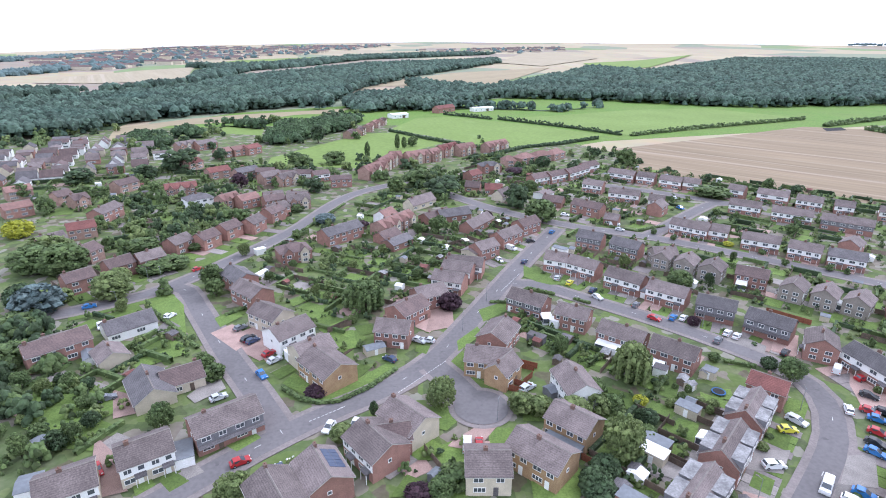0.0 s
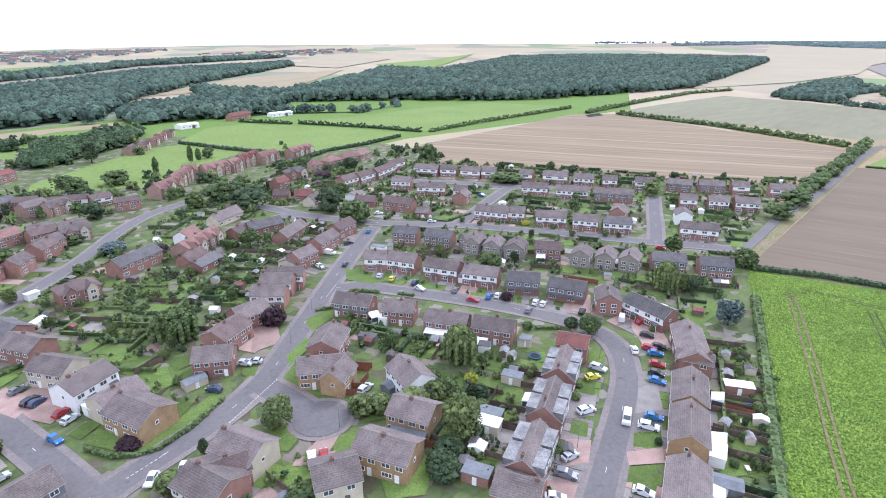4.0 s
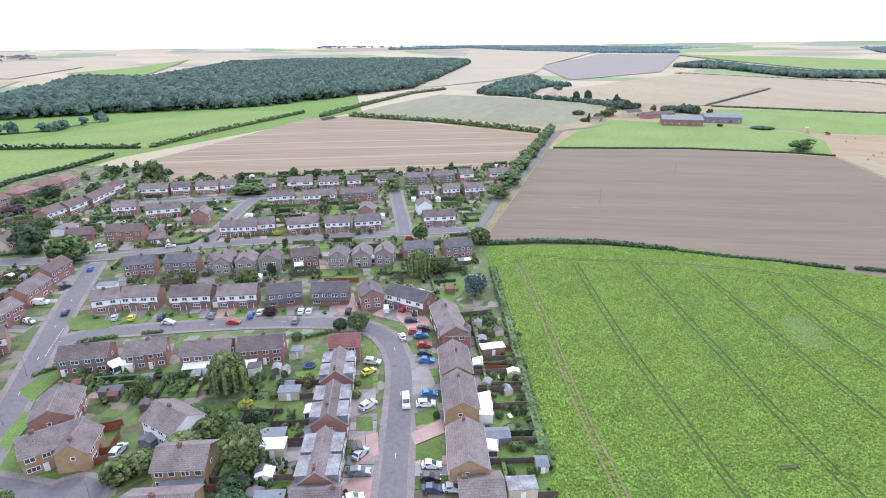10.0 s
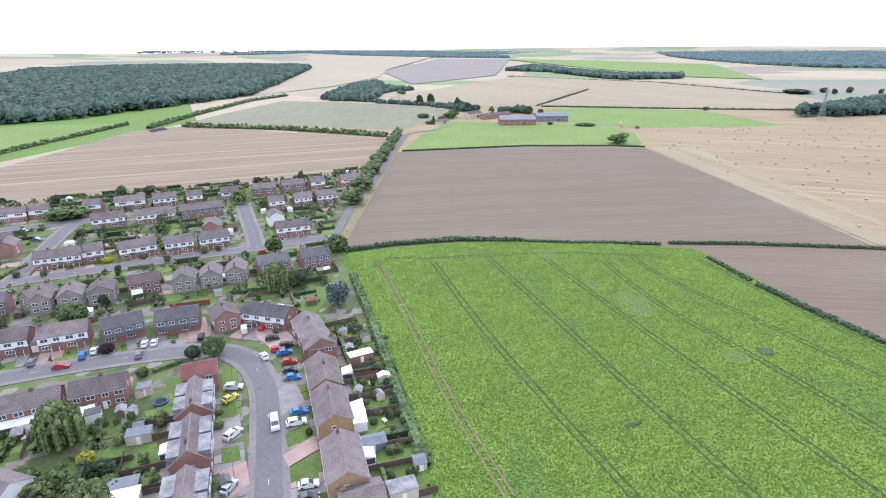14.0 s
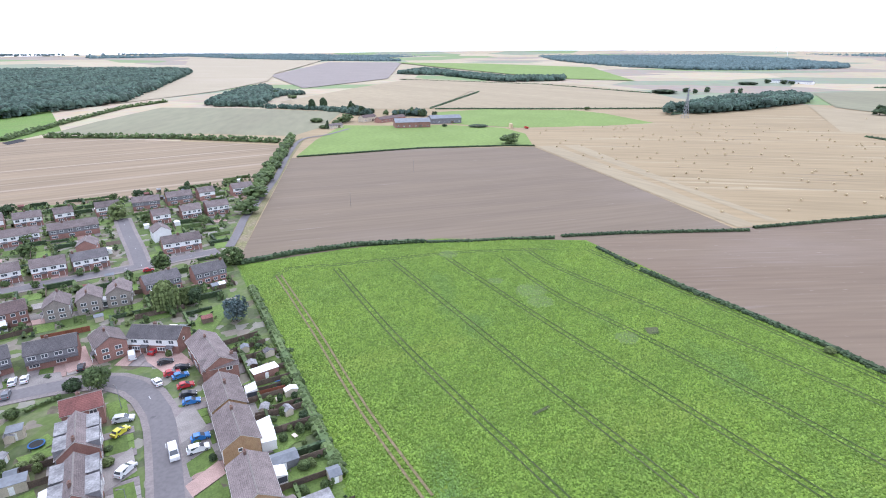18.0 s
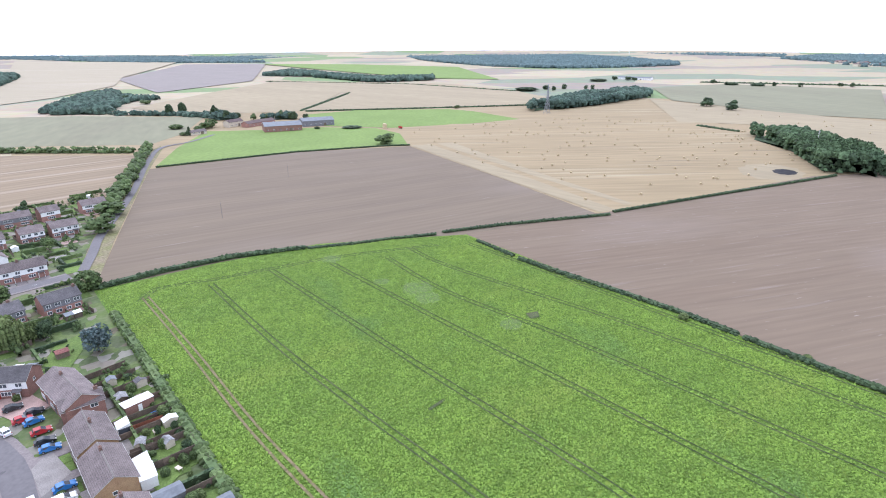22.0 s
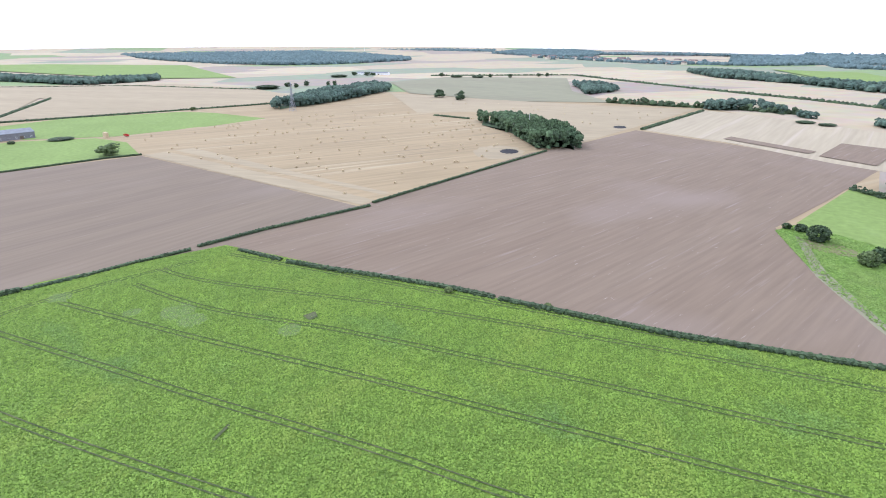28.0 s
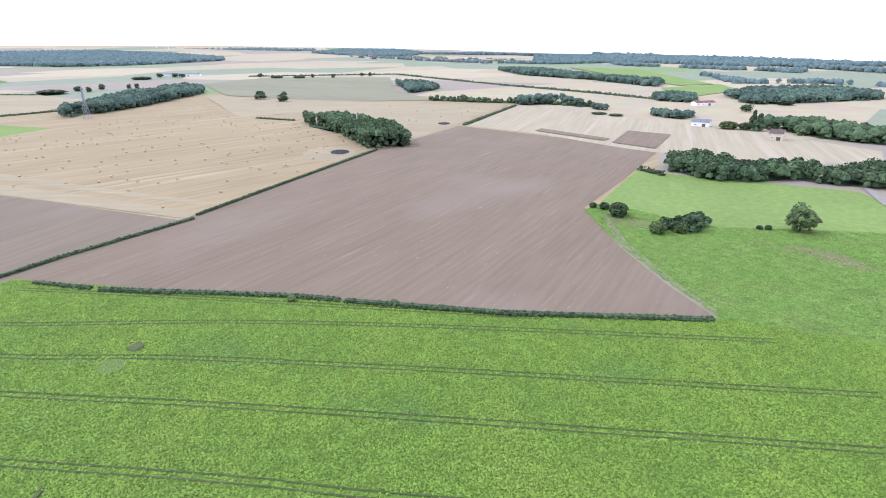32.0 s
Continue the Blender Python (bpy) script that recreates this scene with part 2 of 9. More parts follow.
M["stubble_b"] = material("golden_stubble", (0.325, 0.249, 0.142), 0.95, (0.28, 0.214, 0.121), 0.02, 0.5, (0.2, 0.12), stretch=(-83, 0.08, 1), flecks=((0.12, 0.58, 0.12, (0.375, 0.31, 0.195), -83, 0.04, 1), (0.16, 0.62, 0.1, (0.225, 0.175, 0.11), -83, 0.05, 1)))
M["tilled"] = material("tilled_soil", (0.194, 0.15, 0.104), 0.95, (0.168, 0.13, 0.092), 0.05, 0.5, (0.4, 0.1), 0.3, 2, stretch=(-55, 0.05, 1), flecks=((0.012, 0.54, 0.2, (0.208, 0.165, 0.126), -55, 0.5, 1), (0.5, 0.64, 0.1, (0.225, 0.182, 0.14), -55, 0.06, 1), (0.6, 0.69, 0.1, (0.29, 0.24, 0.19), -55, 0.12, 1)))
SOIL_TURN = -70
M["soil"] = material("ploughed_soil", (0.177, 0.13, 0.09), 0.95, (0.197, 0.149, 0.104), 0.03, 0.5, (0.5, 0.1), 0.3, 2, stretch=(SOIL_TURN, 0.05, 1), flecks=((0.011, 0.52, 0.2, (0.226, 0.176, 0.138), SOIL_TURN, 0.7, 1), (0.45, 0.6, 0.14, (0.238, 0.188, 0.15), SOIL_TURN, 0.05, 1), (0.8, 0.66, 0.12, (0.3, 0.25, 0.205), SOIL_TURN, 0.2, 1)))
M["fallow"] = material("grey_green_fallow", (0.228, 0.222, 0.138), 0.95, (0.205, 0.192, 0.122), 0.012, 0.5, (0.1, 0.08), stretch=(25, 0.25, 1))
M["mauve"] = material("mauve_soil", (0.25, 0.216, 0.192), 0.95, (0.23, 0.198, 0.176), 0.01, 0.5, (0.1, 0.06))
M["pale"] = material("pale_stubble", (0.372, 0.316, 0.215), 0.95, (0.328, 0.278, 0.19), 0.07, 0.5, (0.3, 0.08), stretch=(-60, 0.05, 1), flecks=((0.09, 0.55, 0.1, (0.4, 0.335, 0.25), -60, 0.02, 1),))
M["pasture"] = material("pasture_grass", (0.186, 0.26, 0.066), 0.95, (0.16, 0.226, 0.055), 0.02, 0.5, (0.3, 0.14), 0.3, 2, flecks=((0.05, 0.6, 0.2, (0.205, 0.28, 0.085), -50, 0.5, 1),))
M["meadow"] = material("rough_meadow", (0.13, 0.222, 0.04), 0.95, (0.152, 0.212, 0.05), 0.03, 0.58, (0.5, 0.25), 0.4, 2, flecks=((0.09, 0.55, 0.2, (0.108, 0.178, 0.034), -40, 0.35, 1), (0.06, 0.68, 0.1, (0.21, 0.195, 0.095), -40, 0.4, 1)))
# Darker than the leaf tufts: shade between the plants is in this colour.
M["crop"] = material("crop_gap_green", (0.115, 0.192, 0.024), 0.9, (0.093, 0.162, 0.022), 0.02, 0.5, (2.2, 0.35), 0.6, 3.0, flecks=((0.7, 0.52, 0.1, (0.165, 0.24, 0.032), -45, 0.6, 1),))
M["fence"] = material("timber_fence", (0.17, 0.125, 0.095), 0.9, (0.115, 0.09, 0.072), 0.8, 0.5, (4, 0.2), spread=0.3)
M["fence_red"] = material("red_stained_fence", (0.25, 0.095, 0.055), 0.9, (0.2, 0.075, 0.045), 0.8, 0.5, (4, 0.2), spread=0.15)
M["metal"] = material("grey_metal", (0.30, 0.32, 0.34), 0.5, (0.24, 0.25, 0.27), 0.6, 0.5, metal=0.3)
M["sheet"] = material("roof_sheeting", (0.2, 0.215, 0.235), 0.6, (0.15, 0.162, 0.18), 0.3, 0.5, (1.5, 0.12))
M["straw"] = material("straw", (0.56, 0.45, 0.28), 0.95, (0.46, 0.37, 0.23), 1.5, 0.5, (6, 0.2))
M["black"] = material("rubber_black", (0.02, 0.02, 0.022), 0.8, (0.03, 0.03, 0.03), 2.0, 0.5)
M["charred"] = material("charred_ground", (0.02, 0.02, 0.024), 0.95, (0.05, 0.045, 0.045), 0.2, 0.6)
M["track"] = material("tractor_rut", (0.062, 0.085, 0.028), 0.95, (0.1, 0.105, 0.05), 0.12, 0.55, (1.5, 0.3))
M["worn"] = material("worn_grass", (0.185, 0.18, 0.075), 0.95, (0.24, 0.195, 0.13), 0.12, 0.55, (1.0, 0.3))
M["lane"] = material("dusty_lane", (0.29, 0.265, 0.235), 0.95, (0.23, 0.215, 0.19), 0.1, 0.5, (1.0, 0.15))


SKY_AZ = (-180, -60, -40, -20, 0, 40, 60, 80, 100, 115, 129, 140, 167, 180)
SKY_DROP = (1.8, 1.6, 1.4, 0.7, 0.3, 0.25, 0.15, 0.06, 0.06, 0.3, 0.55, 0.95, 1.9, 1.8)


def height(x, y):
    """Height of the land: level round the village, rising slowly to the skyline, which falls away to both sides."""
    r = math.hypot(x, y)
    if r <= 1200:
        return 0.0
    s = min((r - 1200) / 3500, 0.9985)
    z = 80 * (1 - r / (1200 - 3500 * math.log(1 - s)))
    drop = float(np.interp(math.degrees(math.atan2(x, y)), SKY_AZ, SKY_DROP))
    return min(z, 80 - r * math.tan(radians(drop)))


class Geo:
    """Vertices, faces and material slots of one mesh."""

    def __init__(self):
        self.v, self.f, self.m = [], [], []

    def face(self, pts, mat=0):
        n = len(self.v)
        self.v.extend(pts)
        self.f.append(tuple(range(n, n + len(pts))))
        self.m.append(mat)

    def block(self, x0, x1, y0, y1, z0, z1, mat=0):
        n = len(self.v)
        self.v.extend([(x0, y0, z0), (x1, y0, z0), (x1, y1, z0), (x0, y1, z0), (x0, y0, z1), (x1, y0, z1), (x1, y1, z1), (x0, y1, z1)])
        for q in ((0, 3, 2, 1), (4, 5, 6, 7), (0, 1, 5, 4), (1, 2, 6, 5), (2, 3, 7, 6), (3, 0, 4, 7)):
            self.f.append(tuple(n + i for i in q))
            self.m.append(mat)

    def prism(self, profile, x0, x1, mat=0):
        """Profile in (y, z), swept along x."""
        n, k = len(self.v), len(profile)
        self.v.extend([(x0, *p) for p in profile] + [(x1, *p) for p in profile])
        self.f.append(tuple(n + i for i in range(k)))
        self.f.append(tuple(n + k + i for i in reversed(range(k))))
        self.m.extend([mat, mat])
        for i in range(k):
            j = (i + 1) % k
            self.f.append((n + i, n + k + i, n + k + j, n + j))
            self.m.append(mat)

    def tube(self, p, q, r0, r1, sides=6, mat=0):
        p, q = Vector(p), Vector(q)
        d = (q - p).normalized()
        a = d.orthogonal().normalized()
        b = d.cross(a)
        n = len(self.v)
        for c, r in ((p, r0), (q, r1)):
            self.v.extend([tuple(c + (a * math.cos(t) + b * math.sin(t)) * r) for t in (math.tau * i / sides for i in range(sides))])
        for i in range(sides):
            j = (i + 1) % sides
            self.f.append((n + i, n + j, n + sides + j, n + sides + i))
            self.m.append(mat)
        self.f.append(tuple(n + i for i in reversed(range(sides))))
        self.f.append(tuple(n + sides + i for i in range(sides)))
        self.m.extend([mat, mat])

    def mesh(self, name, mats, smooth=False):
        me = bpy.data.meshes.new(name)
        me.from_pydata(self.v, [], self.f)
        for m in mats:
            me.materials.append(m)
        if len(mats) > 1:
            me.polygons.foreach_set("material_index", self.m)
        if smooth:
            me.polygons.foreach_set("use_smooth", [True] * len(self.f))
        me.update()
        return me


def link(name, me, parent=None, m=None, label=""):
    ob = new(name, me)
    if parent:
        ob.parent = parent
    if m is not None:
        ob.matrix_basis = m
    if label:
        ob["label"] = label
    return ob


def part(name, geo, mats, parent, label="", smooth=False):
    return link(name, geo.mesh(name, mats if isinstance(mats, (list, tuple)) else [mats], smooth), parent, None, label)


def thing(name, m, label, category, group="", kind=""):
    ob = new(name)
    ob.matrix_basis = m
    return tagged(ob, label, category, group, kind)


def facing(rot):
    return Matrix.Rotation(radians(rot), 4, "Z")


def at(x, y, rot=0, z=None):
    return pose(x, y, height(x, y) if z is None else z, 0, 0, rot)


# ---- land ----
def land():
    geo = Geo()
    rings = [0.0] + [4690 * (i / 70) ** 2.0 for i in range(1, 71)]
    n = 128
    for i, r in enumerate(rings):
        for j in range(n):
            a = math.tau * j / n
            x, y = r * math.sin(a), r * math.cos(a)
            z = height(x, y)
            if r > 3800:
                z += (r - 3800) / 900 * 7 * (noise.noise((math.cos(a) * 3, math.sin(a) * 3, 0)) + 0.4 * noise.noise((math.cos(a) * 9, math.sin(a) * 9, 3)))
                z += (r - 3800) / 900 * 24 * math.exp(-((math.degrees(a) - 88) / 26) ** 2)
            geo.v.append((x, y, z - 0.12))
    for i in range(70):
        for j in range(n):
            k = (j + 1) % n
            geo.f.append((i * n + j, i * n + k, (i + 1) * n + k, (i + 1) * n + j))
            geo.m.append(0)
    return geo


def patchwork():
    """Farmland seen far off: cells of stubble, pasture and soil, garden ground near by."""
    m = material("patchwork_farmland", (0.5, 0.4, 0.28), 0.95)
    n, l = m.node_tree.nodes, m.node_tree.links
    b = n["Principled BSDF"]
    geo = n.new("ShaderNodeNewGeometry")
    mp = n.new("ShaderNodeMapping")
    mp.inputs["Scale"].default_value = (0.0042, 0.0027, 1)
    mp.inputs["Rotation"].default_value = (0, 0, 0.5)
    l.new(geo.outputs["Position"], mp.inputs["Vector"])
    v = n.new("ShaderNodeTexVoronoi")
    v.voronoi_dimensions = "2D"
    v.inputs["Scale"].default_value = 1.0
    l.new(mp.outputs["Vector"], v.inputs["Vector"])
    sp = n.new("ShaderNodeSeparateColor")
    l.new(v.outputs["Color"], sp.inputs["Color"])
    ramp = n.new("ShaderNodeValToRGB")
    ramp.color_ramp.interpolation = "CONSTANT"
    stops = [(0.0, (0.375, 0.314, 0.21)), (0.22, (0.22, 0.245, 0.165)), (0.38, (0.405, 0.342, 0.232)), (0.55, (0.28, 0.235, 0.186)), (0.66, (0.19, 0.25, 0.11)), (0.78, (0.36, 0.304, 0.208))]
    e = ramp.color_ramp.elements
    e[0].position, e[0].color = stops[0][0], (*stops[0][1], 1)
    e[1].position, e[1].color = stops[1][0], (*stops[1][1], 1)
    for p, c in stops[2:]:
        x = e.new(p)
        x.color = (*c, 1)
    l.new(sp.outputs["Red"], ramp.inputs["Fac"])
    t = n.new("ShaderNodeTexNoise")
    t.inputs["Scale"].default_value = 0.03
    t.inputs["Detail"].default_value = 5
    l.new(geo.outputs["Position"], t.inputs["Vector"])
    x = n.new("ShaderNodeMix")
    x.data_type = "RGBA"
    x.blend_type = "SOFT_LIGHT"
    x.inputs["Factor"].default_value = 0.35
    l.new(ramp.outputs["Color"], x.inputs["A"])
    l.new(t.outputs["Color"], x.inputs["B"])
    l.new(x.outputs["Result"], b.inputs["Base Color"])
    return m


ground = link("ground", land().mesh("ground", [patchwork()], True))
tagged(ground, "open farmland of stubble, pasture and soil", "ground", kind="structure")


LEVEL = [0]


def draped(name, pts, mat, label, category="field", lift=0.0, rise=0.0012):
    """A piece of land with the outline pts, laid over the ground."""
    LEVEL[0] += 1
    z0 = 0.02 + lift + 0.0006 * LEVEL[0]
    bm = bmesh.new()
    bm.faces.new([bm.verts.new((x, y, 0)) for x, y in pts])
    bmesh.ops.triangulate(bm, faces=bm.faces[:])
    if max(math.hypot(x, y) for x, y in pts) > 1100:
        for _ in range(6):
            long = [e for e in bm.edges if e.calc_length() > 120]
            if not long:
                break
            bmesh.ops.subdivide_edges(bm, edges=long, cuts=1)
            bmesh.ops.triangulate(bm, faces=bm.faces[:])
    for v in bm.verts:
        r = math.hypot(v.co.x, v.co.y)
        v.co.z = height(v.co.x, v.co.y) + z0 + max(0, r - 600) * rise
    bmesh.ops.recalc_face_normals(bm, faces=bm.faces[:])
    me = bpy.data.meshes.new(name)
    bm.to_mesh(me)
    bm.free()
    me.materials.append(mat)
    return tagged(link(name, me), label, category, kind="structure")


def offset_line(pts, d):
    out = []
    for i, (x, y) in enumerate(pts):
        ax, ay = pts[max(i - 1, 0)]
        bx, by = pts[min(i + 1, len(pts) - 1)]
        s = math.hypot(bx - ax, by - ay) or 1
        out.append((x - (by - ay) / s * d, y + (bx - ax) / s * d))
    return out


def smooth_line(pts, step=6.0):
    """Points along a soft curve through pts."""
    out = []
    for i in range(len(pts) - 1):
        p0, p1, p2, p3 = (Vector(pts[min(max(k, 0), len(pts) - 1)]) for k in (i - 1, i, i + 1, i + 2))
        n = max(1, int((p2 - p1).length / step))
        for j in range(n):
            t = j / n
            q = 0.5 * (2 * p1 + (p2 - p0) * t + (2 * p0 - 5 * p1 + 4 * p2 - p3) * t * t + (3 * p1 - p0 - 3 * p2 + p3) * t ** 3)
            out.append((q.x, q.y))
    out.append(tuple(pts[-1]))
    return out


def ribbon(pts, width, z0, z1=None, mat=0):
    """A strip along pts; with z1 it has sides down to z0."""
    geo = Geo()
    a, b = offset_line(pts, width / 2), offset_line(pts, -width / 2)
    top = z0 if z1 is None else z1
    za = [height(*p) for p in pts]
    for i in range(len(pts) - 1):
        geo.face([(*b[i], za[i] + top), (*b[i + 1], za[i + 1] + top), (*a[i + 1], za[i + 1] + top), (*a[i], za[i] + top)], mat)
        if z1 is not None:
            geo.face([(*a[i], za[i] + z0), (*a[i], za[i] + top), (*a[i + 1], za[i + 1] + top), (*a[i + 1], za[i + 1] + z0)], mat)
            geo.face([(*b[i], za[i] + top), (*b[i], za[i] + z0), (*b[i + 1], za[i + 1] + z0), (*b[i + 1], za[i + 1] + top)], mat)
    return geo


def merge(a, b):
    n = len(a.v)
    a.v.extend(b.v)
    a.f.extend([tuple(n + i for i in q) for q in b.f])
    a.m.extend(b.m)
    return a


ROADS, HOUSES = [], []


def blocked(x, y, gap=0.6):
    """Whether a spot lies on a road or in a house."""
    for hx, hy, c, si, a, d in HOUSES:
        px, py = x - hx, y - hy
        if abs(px * c + py * si) < a + gap and abs(-px * si + py * c) < d + gap:
            return True
    for pts, half in ROADS:
        for q in pts:
            if abs(q[0] - x) < 12 and abs(q[1] - y) < 12 and math.hypot(q[0] - x, q[1] - y) < half + gap + 1.2:
                return True
    return False


def road(name, pts, width, label, pave=1.5, dashes=True, level=0):
    pts = smooth_line(pts)
    ROADS.append((pts, width / 2 + pave))
    z = 0.2104 + 0.006 * level
    r = tagged(part(name, ribbon(pts, width, z), M["asphalt"], None), label, "road", kind="structure")
    if pave:
        g = Geo()
        for s in (1, -1):
            merge(g, ribbon(offset_line(pts, s * (width / 2 + pave / 2)), pave, 0.0, 0.1957 + 0.003 * level))
        tagged(part("pavement", g, M["paving"], None), "grey asphalt pavement beside the road", "pavement", kind="structure")
    if dashes:
        total = 0.0
        for i in range(len(pts) - 1):
            (ax, ay), (bx, by) = pts[i], pts[i + 1]
            if i % 3 == 0:
                d = Vector((bx - ax, by - ay)).normalized() * 1.6
                part("centre_dash", ribbon([(ax, ay), (ax + d.x, ay + d.y)], 0.14, z + 0.012), M["line"], r)
    return r


def clump(geo, c, r, squash, rng, sides=5, mat=0):
    """A small rough-edged lump of leaves: two uneven rings and a crown point."""
    n = len(geo.v)
    for ring, (rr, zz) in enumerate(((1.0, -0.35), (0.75, 0.45))):
        for i in range(sides):
            t = math.tau * (i + 0.5 * ring) / sides
            k = r * rr * rng.uniform(0.75, 1.2)
            geo.v.append((c[0] + k * math.cos(t), c[1] + k * math.sin(t), c[2] + r * squash * (zz + rng.uniform(-0.15, 0.15))))
    geo.v.append((c[0] + rng.uniform(-0.2, 0.2) * r, c[1] + rng.uniform(-0.2, 0.2) * r, c[2] + r * squash * rng.uniform(0.85, 1.1)))
    for i in range(sides):
        j = (i + 1) % sides
        geo.f.append((n + i, n + j, n + sides + i))
        geo.f.append((n + j, n + sides + j, n + sides + i))
        geo.f.append((n + sides + i, n + sides + j, n + 2 * sides))
        geo.m.extend([mat] * 3)


def inside(x, y, pts):
    c = False
    for i in range(len(pts)):
        (ax, ay), (bx, by) = pts[i], pts[i - 1]
        if (ay > y) != (by > y) and x < (bx - ax) * (y - ay) / (by - ay) + ax:
            c = not c
    return c


def wood(pts, label, step=9.0, tall=13.0, mat="wood_far", seed=1, under=True):
    """A wood: a closed canopy of many uneven crowns over the outline pts."""
    rng = random.Random(seed)
    geo = Geo()
    xs, ys = [p[0] for p in pts], [p[1] for p in pts]
    x = min(xs)
    while x < max(xs):
        y = min(ys)
        while y < max(ys):
            px, py = x + rng.uniform(-0.45, 0.45) * step, y + rng.uniform(-0.45, 0.45) * step
            if inside(px, py, pts):
                r = step * rng.choice((0.5, 0.6, 0.7, 0.8, 0.95))
                z = height(px, py)
                h = tall * (rng.uniform(0.86, 1.08) + 0.2 * noise.noise((px * 0.02, py * 0.02, seed)))
                clump(geo, (px, py, z + h - r * 0.7), r, 0.8, rng, 6)
                if math.hypot(px, py) < 1000:
                    for _ in range(7):
                        t, e = rng.uniform(0, math.tau), rng.uniform(0.2, 1.0)
                        clump(geo, (px + r * e * math.cos(t), py + r * e * math.sin(t), z + h - r * (0.25 + 0.75 * e * e) * rng.uniform(0.7, 1.3)), r * rng.uniform(0.22, 0.42), 1.0, rng, 4)
                if math.hypot(px, py) < 560:
                    for _ in range(26):
                        t, e = rng.uniform(0, math.tau), rng.uniform(0, 1.4)
                        q = Vector((px + r * math.cos(t) * math.cos(e), py + r * math.sin(t) * math.cos(e), z + h - r * 0.75 + r * 0.85 * math.sin(e)))
                        a = Vector((rng.gauss(0, 1), rng.gauss(0, 1), rng.gauss(0, 1))).normalized() * 0.7
                        b = a.orthogonal().normalized() * 0.6
                        geo.face([tuple(q - a), tuple(q + b), tuple(q + a), tuple(q - b)])
                edge = not (inside(px + step * 1.3, py, pts) and inside(px - step * 1.3, py, pts) and inside(px, py + step * 1.3, pts) and inside(px, py - step * 1.3, pts))
                if edge:
                    for _ in range(5):
                        t = rng.uniform(0, math.tau)
                        clump(geo, (px + r * 0.6 * math.cos(t), py + r * 0.6 * math.sin(t), z + h * rng.uniform(0.12, 0.6)), r * rng.uniform(0.35, 0.6), 1.0, rng, 5)
            y += step
        x += step
    w = tagged(part("wood", geo, M[mat], None), label, "wood", kind="stuff")
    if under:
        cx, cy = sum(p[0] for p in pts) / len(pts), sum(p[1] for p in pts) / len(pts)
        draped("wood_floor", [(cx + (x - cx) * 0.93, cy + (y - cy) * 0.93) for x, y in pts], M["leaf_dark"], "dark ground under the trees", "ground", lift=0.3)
    return w


def hedge(pts, width, tall, label, mat="leaf", seed=0, step=1.0, name="hedge"):
    """A clipped or wild hedge along pts: many small uneven clumps on a solid core."""
    rng = random.Random(seed + int(abs(pts[0][0] * 7 + pts[0][1] * 13)))
    geo = Geo()
    core = [(p[0], p[1]) for p in pts]
    merge(geo, ribbon(core, width * (0.7 if width < 4 else 0.45), 0.0, tall * (0.75 if width < 4 else 0.4)))
    for i in range(len(pts) - 1):
        a, b = Vector(pts[i]), Vector(pts[i + 1])
        n = max(1, int((b - a).length / step))
        d = (b - a).normalized()
        side = Vector((-d.y, d.x))
        for j in range(n):
            for s in (-0.35, 0.0, 0.35):
                q = a + (b - a) * ((j + rng.random()) / n) + side * width * (s + rng.uniform(-0.1, 0.1))
                wild = width >= 4
                h = tall * (rng.uniform(0.4, 1.2) if wild else rng.uniform(0.65, 1.05)) * (0.8 if s else 1.0)
                r = max(step * 0.62, width * 0.3) * (rng.uniform(0.5, 1.3) if wild else rng.uniform(0.8, 1.25))
                clump(geo, (q.x, q.y, height(q.x, q.y) + h - r * 0.55), r, 0.8, rng)
    return tagged(part(name, geo, M[mat], None), label, "hedge")


# fields
draped("stubble_land", [(230, 20), (200, 160), (330, 300), (480, 420), (760, 480), (1000, 300), (1080, 0), (1000, -420), (640, -620), (300, -520), (130, -240)], M["stubble_b"], "open stubble between the fields", "field", lift=-0.09, rise=0.0)
draped("meadow_land", [(-264, 430), (-287, 512), (-218, 645), (-88, 731), (80, 810), (327, 972), (632, 775), (469, 567), (148, 467), (-25, 341), (-127, 340)], M["meadow"], "rough pasture and tree-lined ground below the wood", "field", lift=-0.09, rise=0.0)
draped("garden_ground", [(172, 128), (70, 36), (30, -40), (-160, -60), (-330, 120), (-420, 330), (-300, 520), (-60, 560), (80, 520), (150, 400), (240, 330), (330, 262), (262, 195)], M["garden"], "mixed garden soil and grass between the houses", "garden")
draped("crop_field", [(174, 136), (203, 104), (228, 69), (244, 4), (178, -53), (109, -117), (64, -162), (44, -173), (24, -187), (-200, -260), (-60, -60), (40, 10), (78, 44)], M["crop"], "green leafy crop in rows with tractor ruts", "crop field", lift=0.06)
draped("tilled_field", [(177, 138), (286, 190), (389, 239), (462, 154), (497, 60), (362, -19), (282, -63), (244, 5), (219, 74)], M["tilled"], "bare grey-brown tilled field", "field")
draped("lane_verge", [(178, 145), (210, 164), (277, 199), (354, 234), (454, 280), (494, 289), (475, 277), (389, 239), (306, 200), (228, 163), (180, 139)], M["worn"], "rough grass verge beside the lane", "field")
draped("farm_paddock", [(399, 240), (484, 268), (591, 292), (604, 234), (627, 173), (619, 111), (579, 80), (504, 59), (468, 156)], M["pasture"], "bright green grass paddock beside the farm", "field")
draped("bale_field", [(500, 61), (623, 90), (677, 22), (755, -72), (839, -200), (793, -248), (608, -289), (529, -262), (380, -238), (323, -140), (282, -67), (382, -23)], M["stubble_b"], "golden stubble dotted with round straw bales", "field")
